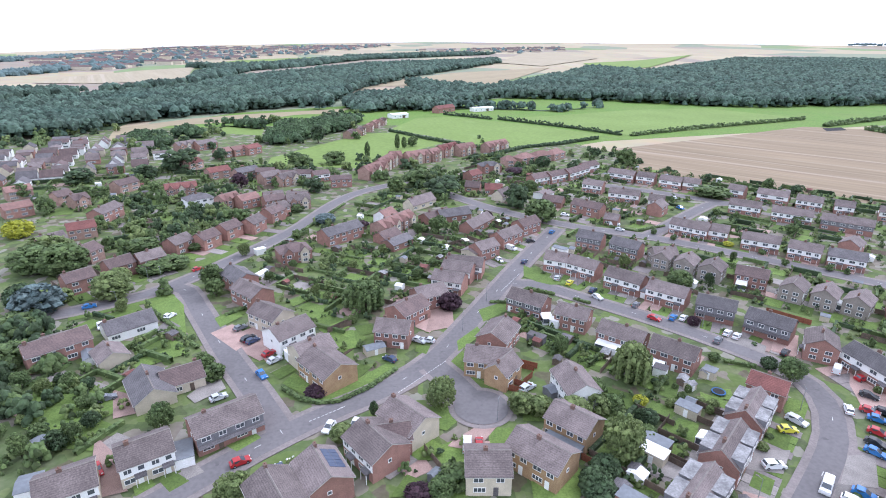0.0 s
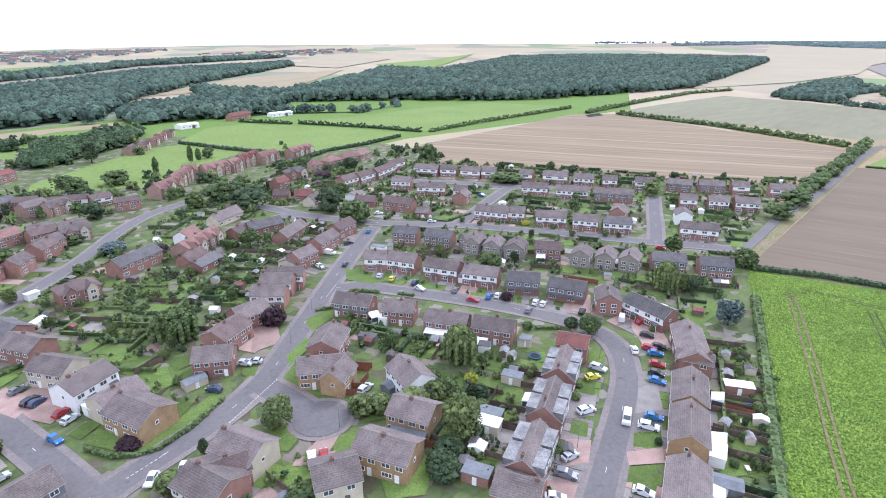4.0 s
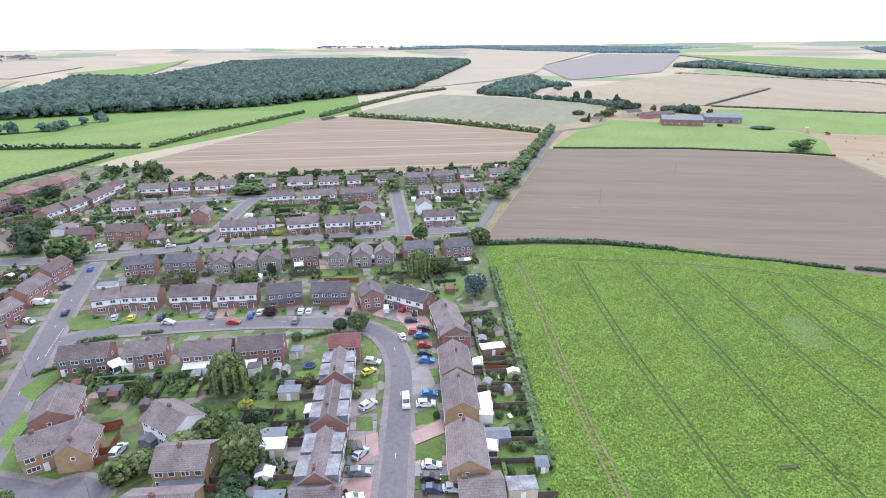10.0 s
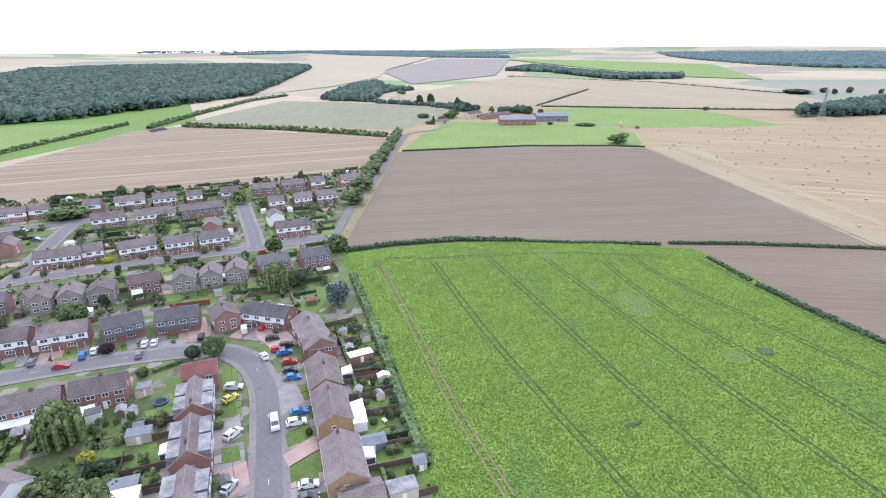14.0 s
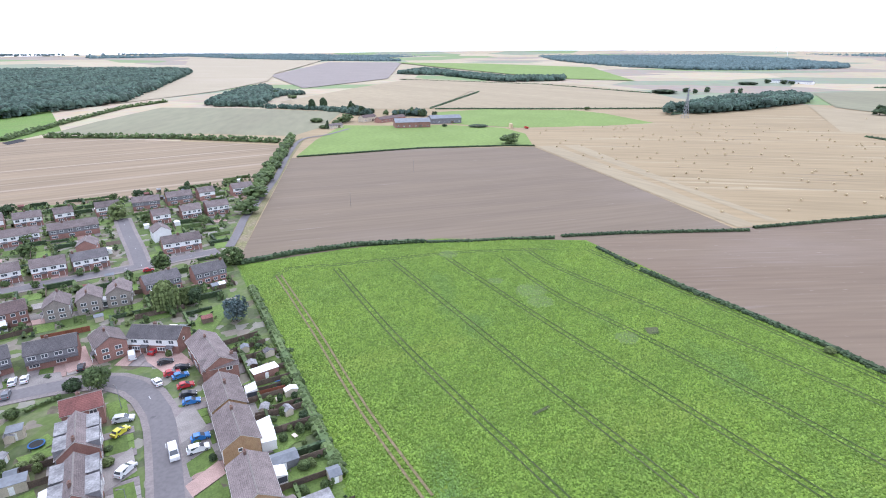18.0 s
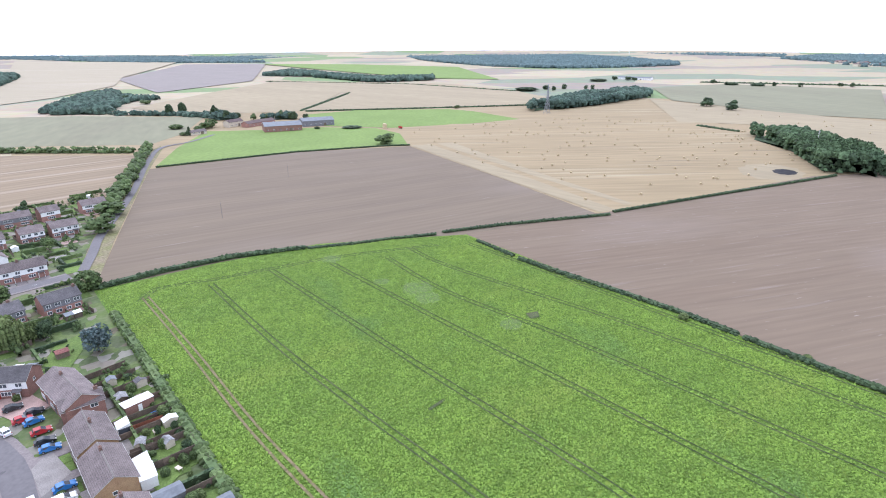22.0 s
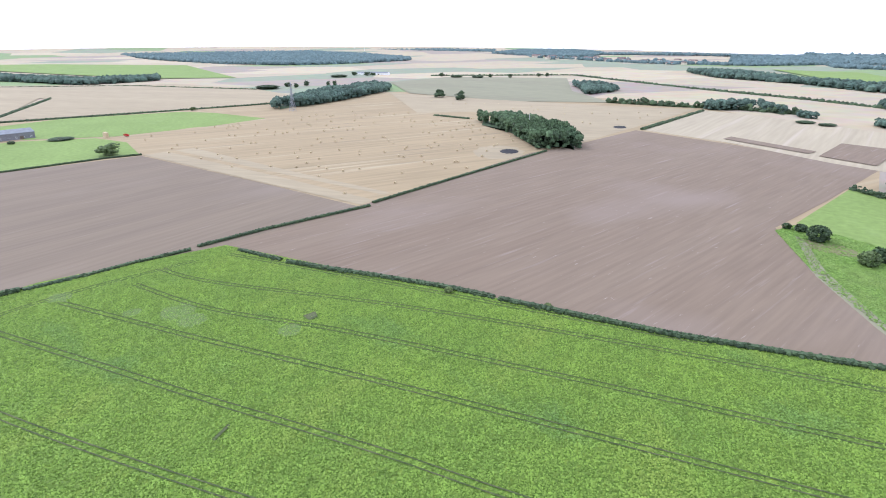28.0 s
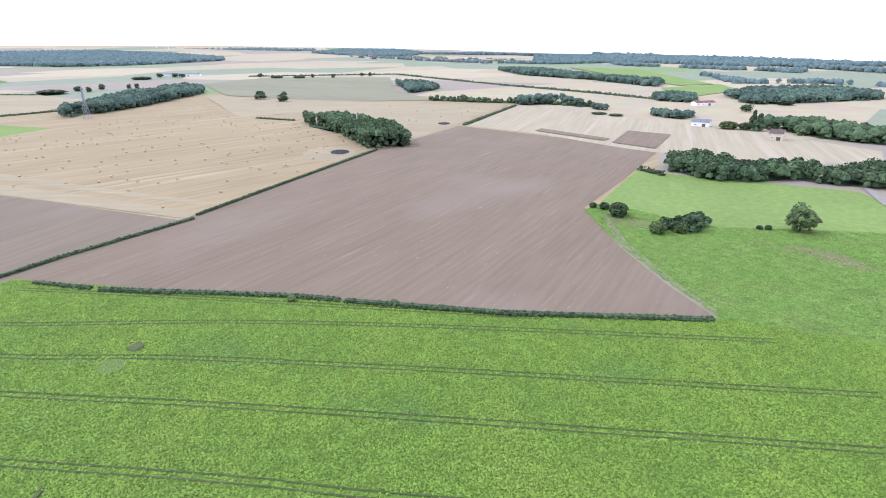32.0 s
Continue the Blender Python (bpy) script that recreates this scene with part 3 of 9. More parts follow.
draped("ploughed_field", [(244, 5), (282, -64), (379, -226), (384, -253), (441, -380), (342, -396), (229, -404), (190, -297), (168, -231), (126, -197), (90, -175), (65, -161), (109, -115), (179, -50)], M["soil"], "bare ploughed reddish-brown field", "field")
draped("stubble_field", [(118, 364), (137, 366), (150, 401), (143, 431), (260, 491), (374, 554), (422, 539), (438, 416), (445, 284), (322, 218), (286, 228), (204, 304)], M["stubble_n"], "pinkish stubble with combine lines behind the houses", "field")
draped("fallow_field", [(438, 553), (545, 598), (711, 653), (738, 545), (727, 359), (574, 308), (500, 303), (488, 405)], M["fallow"], "pale grey-green fallow field", "field")
draped("pasture_field", [(-37, 528), (-16, 604), (18, 619), (96, 565), (156, 500), (100, 445), (58, 421), (19, 470)], M["pasture"], "green pasture behind the red-brick houses", "field")
draped("pasture_field", [(78, 612), (133, 629), (250, 690), (348, 708), (418, 617), (288, 543), (180, 497), (128, 555)], M["pasture"], "long green pasture below the wood", "field")
draped("playing_field", [(-107, 356), (-113, 393), (-90, 442), (-61, 498), (-31, 512), (18, 465), (-25, 404), (-45, 360), (-75, 364)], M["pasture"], "mown green playing field", "field")
draped("stubble_strip", [(-264, 460), (-292, 526), (-253, 592), (-207, 631), (-157, 658), (-97, 693), (-105, 649), (-150, 628), (-177, 590), (-211, 565), (-250, 545), (-260, 500), (-253, 460)], M["stubble"], "curving strip of pale stubble", "field")
draped("pasture_field", [(-192, 502), (-198, 550), (-160, 551), (-147, 490)], M["pasture"], "small green field between trees", "field")
draped("stubble_strip", [(-23, 1262), (55, 1431), (348, 1687), (163, 1190), (85, 1027), (30, 1049)], M["stubble"], "far stubble field between woods", "field")
draped("stubble_strip", [(-109, 1002), (-32, 1261), (-21, 1045)], M["stubble"], "far stubble field between woods", "field")
draped("gravel_pit", [(-709, 1048), (-737, 1194), (-705, 1434), (-638, 1595), (-508, 1218), (-539, 1089), (-616, 1042)], M["pale"], "pale worked quarry ground", "field")
draped("pale_field", [(-681, 1645), (-653, 1997), (-447, 2316), (-307, 1981), (-470, 1566)], M["pasture"], "green field on the far slope", "field")
draped("pale_field", [(228, 1975), (497, 3042), (689, 2370), (345, 1778)], M["pale"], "sunlit pale field far off", "field")
draped("pasture_field", [(516, 1960), (795, 2189), (1240, 2737), (657, 1728), (467, 1564)], M["pasture"], "yellow-green field on the far slope", "field")
draped("mauve_field", [(1711, 1104), (2976, 1538), (3077, 1136), (1633, 648), (1362, 668), (1186, 681)], M["mauve"], "mauve-brown bare field", "field")
draped("pale_field", [(750, 775), (1478, 1282), (3236, 2679), (3284, 1735), (1827, 1156), (1421, 925), (1051, 809)], M["pale"], "pale stubble running to the skyline", "field")
draped("stubble_field", [(849, 533), (1208, 566), (1689, 572), (1327, 295), (810, 249), (763, 353), (772, 426)], M["stubble"], "broad pale stubble field beyond the farm", "field")
draped("stubble_field", [(818, 251), (1146, 256), (1662, 618), (1479, 81), (1260, -73), (994, -139), (875, -37), (858, 96)], M["stubble"], "broad pale stubble field with faint lines", "field")
draped("pasture_field", [(755, 233), (816, 174), (833, 44), (801, 4), (707, -54), (661, 8), (623, 94), (637, 173)], M["pasture"], "green field in front of the far stubble", "field")
draped("pasture_field", [(3091, 1178), (3017, 644), (2653, 88), (1686, -64), (1748, 131), (2081, 402)], M["pasture"], "green field behind a clump of trees", "field")
draped("stubble_field", [(1002, -296), (797, -400), (639, -496), (552, -567), (458, -394), (399, -284), (515, -352), (648, -324), (681, -237)], M["stubble"], "stubble field beside the oak wood", "field")
draped("fallow_field", [(1293, -386), (1422, -593), (1207, -812), (875, -601), (673, -533), (757, -417), (975, -325)], M["fallow"], "grey-green field far off", "field")
draped("stubble_field", [(441, -387), (547, -572), (456, -580), (289, -569), (246, -569), (117, -531), (101, -478), (143, -429), (214, -399), (256, -395), (346, -401)], M["pale"], "combed pale stubble on the slope", "field")
draped("soil_patch", [(276, -410), (306, -479), (266, -487), (236, -411)], M["soil"], "dark ploughed patch in the stubble", "field", lift=0.45)
draped("soil_patch", [(365, -412), (371, -428), (289, -426), (286, -412)], M["soil"], "narrow dark ploughed strip in the stubble", "field", lift=0.45)
draped("pasture_field", [(169, -246), (202, -333), (176, -337), (147, -352), (88, -374), (71, -357), (55, -294), (84, -269), (110, -244), (138, -243)], M["pasture"], "bright green pasture beside the trees", "field")
draped("meadow", [(165, -227), (167, -244), (140, -247), (112, -247), (85, -273), (56, -298), (25, -172), (27, -179), (44, -172), (64, -162), (87, -174), (120, -193)], M["meadow"], "rough green meadow with worn patches", "field")
draped("bare_patch", [(79, -240), (78, -247), (76, -252), (72, -252), (68, -255), (63, -253), (58, -254), (51, -249), (45, -244), (45, -237), (48, -234), (54, -239), (59, -240), (63, -239), (70, -244), (74, -240)], M["worn"], "worn bare patch in the meadow", "field")
draped("bare_patch", [(155, -227), (148, -229), (141, -234), (133, -235), (126, -228), (132, -223), (139, -220), (144, -219)], M["worn"], "dry brown grass at the field corner", "field")
draped("bare_patch", [(156, -228), (153, -229), (123, -201), (90, -179), (68, -167), (64, -161), (88, -173), (122, -194)], M["fallow"], "bare sandy strip along the field corner", "field")
def oval(x, y, along, across):
    """Outline of an uneven oval whose long axis points away from the village."""
    u = Vector((x, y)).normalized()
    return [(x + u.x * along * math.cos(t) * k - u.y * across * math.sin(t) * k, y + u.y * along * math.cos(t) * k + u.x * across * math.sin(t) * k) for t, k in ((math.tau * i / 22, 1 + 0.07 * math.sin(i * 2.7)) for i in range(22))]


draped("swept_ring", oval(392, -204, 30, 20), M["stubble"], "pale swept ring on the stubble round a burnt patch", "field", lift=0.02)
draped("charred_patch", oval(391, -213, 10.5, 7.5), M["charred"], "burnt black ring on the stubble", "burnt patch", lift=0.1)
draped("headland", [(500, 59), (362, -20), (284, -65), (289, -75), (368, -35), (508, 42)], M["stubble"], "pale driven headland along the tilled field", "field", lift=0.05)
draped("headland", [(512, 36), (371, -41), (300, -82), (303, -87), (374, -49), (518, 22)], M["stubble"], "pale driven strip across the stubble", "field", lift=0.05)
draped("charred_patch", oval(465, -380, 10, 6.5), M["charred"], "burnt black ring on the stubble", "burnt patch", lift=0.1)
draped("farm_track", [(97, -400), (95, -403), (74, -368), (61, -349), (59, -337), (72, -353)], M["lane"], "pale lane running down past the trees", "lane", lift=0.3)
draped("pasture_field", [(1218, -1521), (976, -1549), (548, -1145), (582, -1066), (957, -1329)], M["pasture"], "pale green field far off", "field")
draped("pasture_field", [(573, -991), (540, -1152), (451, -1041), (444, -886), (501, -887)], M["pasture"], "green field by the red-roofed farm", "field")
draped("charred_patch", [(386, 543), (410, 550), (402, 531), (378, 525)], M["charred"], "dark heap of spoil at the field edge", "spoil heap", lift=0.1)
# woods
wood([(-58, 727), (-7, 711), (57, 723), (156, 667), (231, 727), (158, 676), (53, 691), (-9, 668)], "belt of trees at the foot of the wood", step=8, tall=10, seed=23)
wood([(-45, 1066), (93, 907), (261, 1202), (439, 1619), (546, 1436), (1170, 2211), (1523, 2195), (1857, 1882), (1902, 1589), (1775, 1467), (777, 787), (608, 751), (415, 716), (329, 745), (255, 785), (81, 833), (-15, 846)], "big dark green broadleaf wood on the rise", step=10, tall=15, seed=3)
wood([(-503, 531), (-483, 653), (-444, 724), (-371, 888), (-367, 1111), (-306, 1314), (-184, 1726), (244, 2119), (238, 1976), (-27, 1318), (-115, 967), (-133, 670), (-116, 730), (-194, 673), (-256, 615), (-302, 547), (-297, 487), (-329, 469), (-382, 419)], "broadleaf woodland covering the valley side", step=10, tall=15, seed=4)
wood([(-96, 807), (-18, 892), (75, 856), (127, 925), (302, 1347), (257, 1092), (69, 779), (-1, 680), (-78, 650), (-112, 705)], "woodland below the far stubble", step=9, tall=13, seed=5)
wood([(789, -72), (917, -121), (1058, -206), (1176, -320), (1123, -331), (1053, -308), (898, -193), (818, -110), (853, -81)], "dark copse beside the pylon", step=8, tall=14, seed=7)
wood([(545, -259), (557, -292), (505, -303), (424, -290), (367, -262), (399, -283), (384, -262), (388, -237), (476, -260), (585, -280)], "rounded copse at the field corner", step=5, tall=14, mat='wood_near', seed=8)
wood([(1000, -687), (969, -723), (859, -687), (823, -655), (803, -586)], "copse on the far ridge", step=10, tall=12, seed=9)
wood([(1933, 739), (2283, 748), (2186, 642), (1920, 468), (1716, 263), (1812, 136), (1656, 131), (1546, 283), (1887, 559)], "clump of trees on the rise", step=11, tall=13, seed=11)
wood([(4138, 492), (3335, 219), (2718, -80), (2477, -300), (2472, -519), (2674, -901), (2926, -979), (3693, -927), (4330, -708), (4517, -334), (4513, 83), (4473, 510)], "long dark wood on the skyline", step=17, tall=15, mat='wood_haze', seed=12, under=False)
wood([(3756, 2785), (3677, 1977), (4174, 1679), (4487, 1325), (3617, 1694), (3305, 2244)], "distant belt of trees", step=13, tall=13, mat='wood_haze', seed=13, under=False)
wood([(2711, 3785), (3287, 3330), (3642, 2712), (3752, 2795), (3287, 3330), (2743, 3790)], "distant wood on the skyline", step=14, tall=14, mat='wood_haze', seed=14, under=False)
wood([(193, -343), (197, -359), (185, -389), (147, -372), (130, -406), (108, -388), (94, -441), (57, -437), (50, -409), (80, -393), (96, -384), (124, -378), (138, -347), (164, -337)], "trees along the green pasture", step=6, tall=10, mat='wood_near', seed=15)
wood([(245, -605), (238, -603), (200, -631), (140, -614), (86, -610), (80, -585), (125, -561), (170, -562)], "wooded garden of a farmhouse", step=8, tall=11, mat='wood_near', seed=16)
wood([(420, -912), (412, -1033), (339, -1143), (253, -1059), (241, -1020), (283, -903), (331, -806)], "trees round a far hamlet", step=9, tall=11, mat='wood_far', seed=17)
wood([(1290, -1268), (1151, -1319), (828, -1150), (645, -1118), (586, -998), (801, -1094), (1059, -1126)], "long distant belt of woodland", step=10, tall=12, mat='wood_far', seed=18)
wood([(562, -593), (571, -639), (536, -648), (518, -627), (526, -595), (543, -577)], "far copse beside a stubble field", step=6, tall=11, seed=31)
wood([(570, -696), (510, -653), (461, -611), (475, -629), (500, -623)], "small far copse by the hedge", step=5, tall=9, seed=32)
wood([(456, -621), (434, -623), (419, -610), (440, -606)], "low far thicket by the hedge", step=5, tall=7, seed=33)
wood([(376, -631), (330, -612), (326, -633), (317, -622), (315, -594), (350, -601)], "strip of trees near the white cottages", step=6, tall=8, seed=34)
wood([(474, -802), (481, -857), (439, -854), (398, -779), (432, -766), (452, -769)], "trees by the red-roofed farm", step=7, tall=9, seed=35)
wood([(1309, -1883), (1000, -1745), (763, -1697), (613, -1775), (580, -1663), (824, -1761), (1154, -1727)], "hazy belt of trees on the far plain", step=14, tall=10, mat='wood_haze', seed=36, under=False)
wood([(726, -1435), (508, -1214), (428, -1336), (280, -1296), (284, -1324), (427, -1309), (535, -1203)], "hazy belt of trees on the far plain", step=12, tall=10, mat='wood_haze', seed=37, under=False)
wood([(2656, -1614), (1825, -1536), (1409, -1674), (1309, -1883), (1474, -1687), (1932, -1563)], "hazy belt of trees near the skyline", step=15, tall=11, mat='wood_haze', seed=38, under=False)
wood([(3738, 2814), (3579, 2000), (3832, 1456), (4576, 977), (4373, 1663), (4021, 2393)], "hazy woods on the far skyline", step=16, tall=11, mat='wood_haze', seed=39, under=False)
wood([(-580, 608), (-627, 811), (-592, 874), (-508, 858), (-417, 998), (-524, 1319), (-518, 1582), (-441, 1423), (-436, 1042), (-519, 845), (-557, 750), (-500, 527)], "hazy woods round the quarry", step=12, tall=13, mat='wood_far', seed=40)
wood([(-1115, 1325), (-924, 1270), (-930, 1409), (-914, 1649), (-872, 2072), (-874, 2121), (-894, 1607), (-854, 1287), (-918, 1111)], "hazy tree belt below the town", step=15, tall=12, mat='wood_haze', seed=41)
wood([(-139, 478), (-138, 531), (-112, 560), (-89, 592), (-70, 588), (-71, 585), (-78, 517), (-94, 485), (-117, 444), (-129, 441)], "trees behind the paddocks", step=6, tall=8.5, mat='wood_near', seed=42)
wood([(-243, 444), (-250, 482), (-222, 473), (-201, 434), (-205, 430), (-239, 440)], "trees along the stubble strip", step=6, tall=8, mat='wood_near', seed=43)
wood([(-222, 483), (-216, 503), (-187, 474), (-190, 478), (-217, 471)], "small clump of trees by the stubble strip", step=5.5, tall=8, mat='wood_near', seed=44)
wood([(-204, 514), (-197, 548), (-154, 522), (-160, 543), (-195, 542), (-209, 528)], "belt of trees above the small green field", step=5.5, tall=8, mat='wood_near', seed=45)
wood([(756, 508), (753, 430), (750, 357), (711, 305), (697, 300), (711, 340), (743, 407), (749, 502)], "tree belt running down to the farm", step=7, tall=6.5, seed=46)
wood([(796, 633), (998, 732), (1215, 806), (1144, 737), (881, 574), (765, 513), (753, 572), (764, 610)], "trees in the dip behind the farm", step=9, tall=10, seed=47)
wood([(953, 623), (1105, 700), (1045, 643), (1023, 586), (1006, 577), (973, 601), (897, 586)], "dark trees along the far field edge", step=7, tall=8, seed=53)
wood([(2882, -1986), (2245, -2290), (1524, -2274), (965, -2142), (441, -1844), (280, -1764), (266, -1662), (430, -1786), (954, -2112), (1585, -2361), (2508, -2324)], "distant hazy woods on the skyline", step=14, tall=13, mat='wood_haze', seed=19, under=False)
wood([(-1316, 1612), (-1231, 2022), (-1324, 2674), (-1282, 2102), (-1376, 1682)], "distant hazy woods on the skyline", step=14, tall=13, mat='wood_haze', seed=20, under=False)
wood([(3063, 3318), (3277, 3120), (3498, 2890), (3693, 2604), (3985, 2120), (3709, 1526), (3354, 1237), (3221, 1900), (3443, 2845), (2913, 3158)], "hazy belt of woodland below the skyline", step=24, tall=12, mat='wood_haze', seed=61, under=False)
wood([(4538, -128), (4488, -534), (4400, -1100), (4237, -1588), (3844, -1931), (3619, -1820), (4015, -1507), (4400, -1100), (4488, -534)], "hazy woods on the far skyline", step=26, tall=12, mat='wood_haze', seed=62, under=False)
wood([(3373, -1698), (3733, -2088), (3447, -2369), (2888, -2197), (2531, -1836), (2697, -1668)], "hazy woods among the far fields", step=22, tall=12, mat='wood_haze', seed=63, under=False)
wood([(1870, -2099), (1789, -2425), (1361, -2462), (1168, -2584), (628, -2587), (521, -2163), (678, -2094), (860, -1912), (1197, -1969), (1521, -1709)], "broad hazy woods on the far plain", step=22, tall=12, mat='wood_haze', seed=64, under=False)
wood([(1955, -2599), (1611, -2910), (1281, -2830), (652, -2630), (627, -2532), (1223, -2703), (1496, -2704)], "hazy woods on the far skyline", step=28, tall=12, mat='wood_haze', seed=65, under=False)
wood([(-660, 1592), (-483, 1672), (-309, 2285), (-2, 2666), (315, 2737), (-231, 2163), (-380, 1634), (-468, 1420)], "wooded slope behind the quarry", step=16, tall=15, mat='wood_far', seed=21)
wood([(683, 329), (760, 357), (702, 310), (690, 293), (692, 294), (691, 330)], "trees beside the farmhouse", step=5, tall=9, seed=51)
wood([(703, 272), (705, 264), (739, 252), (713, 228), (712, 226), (691, 267)], "trees behind the farm barns", step=5, tall=8, seed=52)
# hedges
hedge([(176, 135), (192, 121), (209, 100), (221, 73)], 2.6, 2.2, "thick field hedge between crop and tilled soil", mat='leaf_dark')
hedge([(221, 72), (228, 53), (234, 41), (243, 18)], 2, 1.4, "field hedge between crop and tilled soil", mat='leaf_dark')
hedge([(246, 15), (259, -13), (279, -69)], 1.8, 1.5, "field hedge beside the bale field", mat='leaf_dark')
hedge([(284, -72), (323, -140), (379, -240)], 1.8, 1.6, "field hedge beside the bale field", mat='leaf_dark')
hedge([(234, -1), (215, -16)], 1.8, 1.6, "scrubby hedge between crop and ploughed field", mat='leaf_dark')
hedge([(212, -18), (198, -32), (181, -50), (164, -67), (151, -78)], 2.2, 1.7, "scrubby hedge between crop and ploughed field", mat='leaf_dark')
hedge([(149, -79), (108, -114), (65, -159)], 2.2, 1.7, "scrubby hedge between crop and ploughed field", mat='leaf_dark')
hedge([(394, 237), (462, 154), (495, 85), (501, 60)], 1.5, 1.5, "trimmed hedge along the paddock", mat='leaf_dark')
hedge([(423, 535), (453, 415), (458, 293)], 7, 5, "tall wild hedge between stubble and fallow", step=2.6)
hedge([(-37, 515), (-0, 470), (51, 420)], 3, 3, "tall hedge along the pasture", step=1.8, mat='leaf_dark')
hedge([(72, 598), (132, 543), (172, 497)], 4, 4, "tall hedge between the pastures", step=2.2, mat='leaf_dark')
hedge([(15, 638), (65, 598)], 4, 4, "tall hedge at the top of the pasture", step=2.2, mat='leaf_dark')
hedge([(179, 494), (248, 531), (409, 607)], 4, 4, "field-edge hedge of small trees", step=2.4, mat='leaf')
hedge([(396, 555), (524, 622), (695, 704), (800, 720)], 5, 5, "line of small roadside trees", step=3, mat='leaf')
hedge([(801, 245), (840, 94), (892, -77)], 3, 2, "thin dark hedge between far fields", step=4, mat='leaf_dark')
hedge([(808, 254), (1179, 264)], 3, 2, "thin dark hedge between far fields", step=4, mat='leaf_dark')
hedge([(1603, 596), (1465, 166), (1210, -81)], 4, 2.5, "thin dark hedge between far fields", step=5, mat='leaf_dark')
hedge([(440, -387), (536, -563)], 3, 2.5, "thin dark hedge between far fields", step=3, mat='leaf_dark')
hedge([(643, -246), (595, -269)], 3, 2, "thin dark hedge between far fields", step=3, mat='leaf_dark')
hedge([(679, -527), (591, -571), (531, -612), (452, -633)], 8, 7, "far hedge with small dark trees", step=6, mat='leaf_dark')
hedge([(1510, -569), (1321, -908), (812, -831), (578, -807), (440, -781)], 6, 3, "low dark hedge between far fields", step=8, mat='leaf_dark')
hedge([(366, -616), (330, -639)], 8, 6, "low dark hedge between far fields", step=5, mat='leaf_dark')
hedge([(284, 200), (339, 226), (426, 267), (479, 292)], 7, 6, "wild hedge along the lane", step=2.2)
hedge([(156, 117), (129, 91), (97, 61), (79, 44)], 2.4, 2, "garden hedge along the crop", mat='leaf')
hedge([(202, -333), (180, -328)], 4, 3, "dark hedge in front of the pasture trees", step=2, mat='leaf_dark')
wood([(127, -229), (128, -234), (123, -242), (124, -252), (118, -256), (111, -247), (110, -236), (120, -227)], "thicket of bushes in the meadow", step=3, tall=3.6, mat='wood_near', seed=50)


def turning_circle(x, y, r):
    g = Geo()
    n = 28
    g.face([(x + r * math.cos(math.tau * i / n), y + r * math.sin(math.tau * i / n), 0.2771) for i in range(n)])
    tagged(part("turning_circle", g, M["asphalt"], None), "round asphalt turning head of a small close", "road", kind="structure")
    k = Geo()
    for i in range(n):
        a, b = math.tau * i / n, math.tau * (i + 1) / n
        px, py = x + r * math.cos(a), y + r * math.sin(a)
        if any(math.hypot(q[0] - px, q[1] - py) < 4.6 for q in ROADS[-1][0]):
            continue
        k.face([(x + q * math.cos(t), y + q * math.sin(t), 0.1993) for q, t in ((r, a), (r + 1.3, a), (r + 1.3, b), (r, b))])
    tagged(part("pavement", k, M["paving"], None), "grey asphalt pavement round the turning head", "pavement", kind="structure")


def give_way(pts):
    (ax, ay), (bx, by) = pts
    n = int(math.hypot(bx - ax, by - ay) / 0.9)
    m = thing("give_way_line", at(0, 0, 0, 0), "broken white give-way line at a junction", "road marking", kind="structure")
    for i in range(n):
        p = [(ax + (bx - ax) * (i + k) / n, ay + (by - ay) * (i + k) / n) for k in (0, 0.6)]
        part("dash", ribbon(p, 0.2, 0.3012), M["line"], m)


# ---- roads ----
road("main_street", [(-52.1, 77.7), (-46.4, 83.4), (-36.6, 93.6), (-25.6, 103.2), (-11.2, 114.1), (1.3, 128.0), (14.7, 153.9), (33.9, 193.0), (57.2, 236.3)], 5.8, "grey asphalt estate road with a worn surface", level=0)
road("side_road", [(-31.8, 98.0), (-41.4, 112.2), (-55.3, 131.5), (-72.6, 157.4), (-82.1, 171.2), (-89.8, 175.8)], 5.4, "grey asphalt estate road with a worn surface", level=1)
road("old_road", [(-133.3, 143.0), (-127.2, 148.0), (-110.7, 156.2), (-93.9, 168.2), (-84.5, 182.1), (-73.5, 204.0), (-60.5, 234.1), (-49.7, 275.4), (-38.1, 300.1), (-13.9, 323.7)], 5.4, "grey asphalt estate road with a worn surface", level=2)
road("close", [(28.7, 176.2), (36.3, 175.3), (48.2, 166.2), (68.0, 149.5), (83.0, 134.3), (92.7, 121.1), (94.0, 109.0), (87.0, 95.1), (73.4, 80.8), (62.2, 70.3), (53.0, 61.6), (44.1, 53.5)], 5.3, "grey asphalt estate road with a worn surface", level=3)
road("cross_road", [(5.9, 300.3), (25.8, 273.9), (40.8, 258.1), (65.8, 239.1), (94.1, 225.2), (127.4, 200.7), (162.8, 172.2), (186.7, 154.2)], 5.3, "grey asphalt estate road with a worn surface", level=4)
road("spur_road", [(94.8, 225.5), (110.3, 240.8), (127.8, 258.2), (147.9, 276.4), (156.8, 276.3)], 5, "grey asphalt estate road with a worn surface", level=5)
road("spur_road", [(163.1, 171.9), (178.5, 189.6), (194.9, 209.5), (214.0, 231.9)], 5, "grey asphalt estate road with a worn surface", level=6)
road("back_road", [(102.9, 314.6), (130.9, 296.9), (155.7, 277.4), (171.6, 266.9)], 5.2, "grey asphalt estate road with a worn surface", level=7, dashes=False)
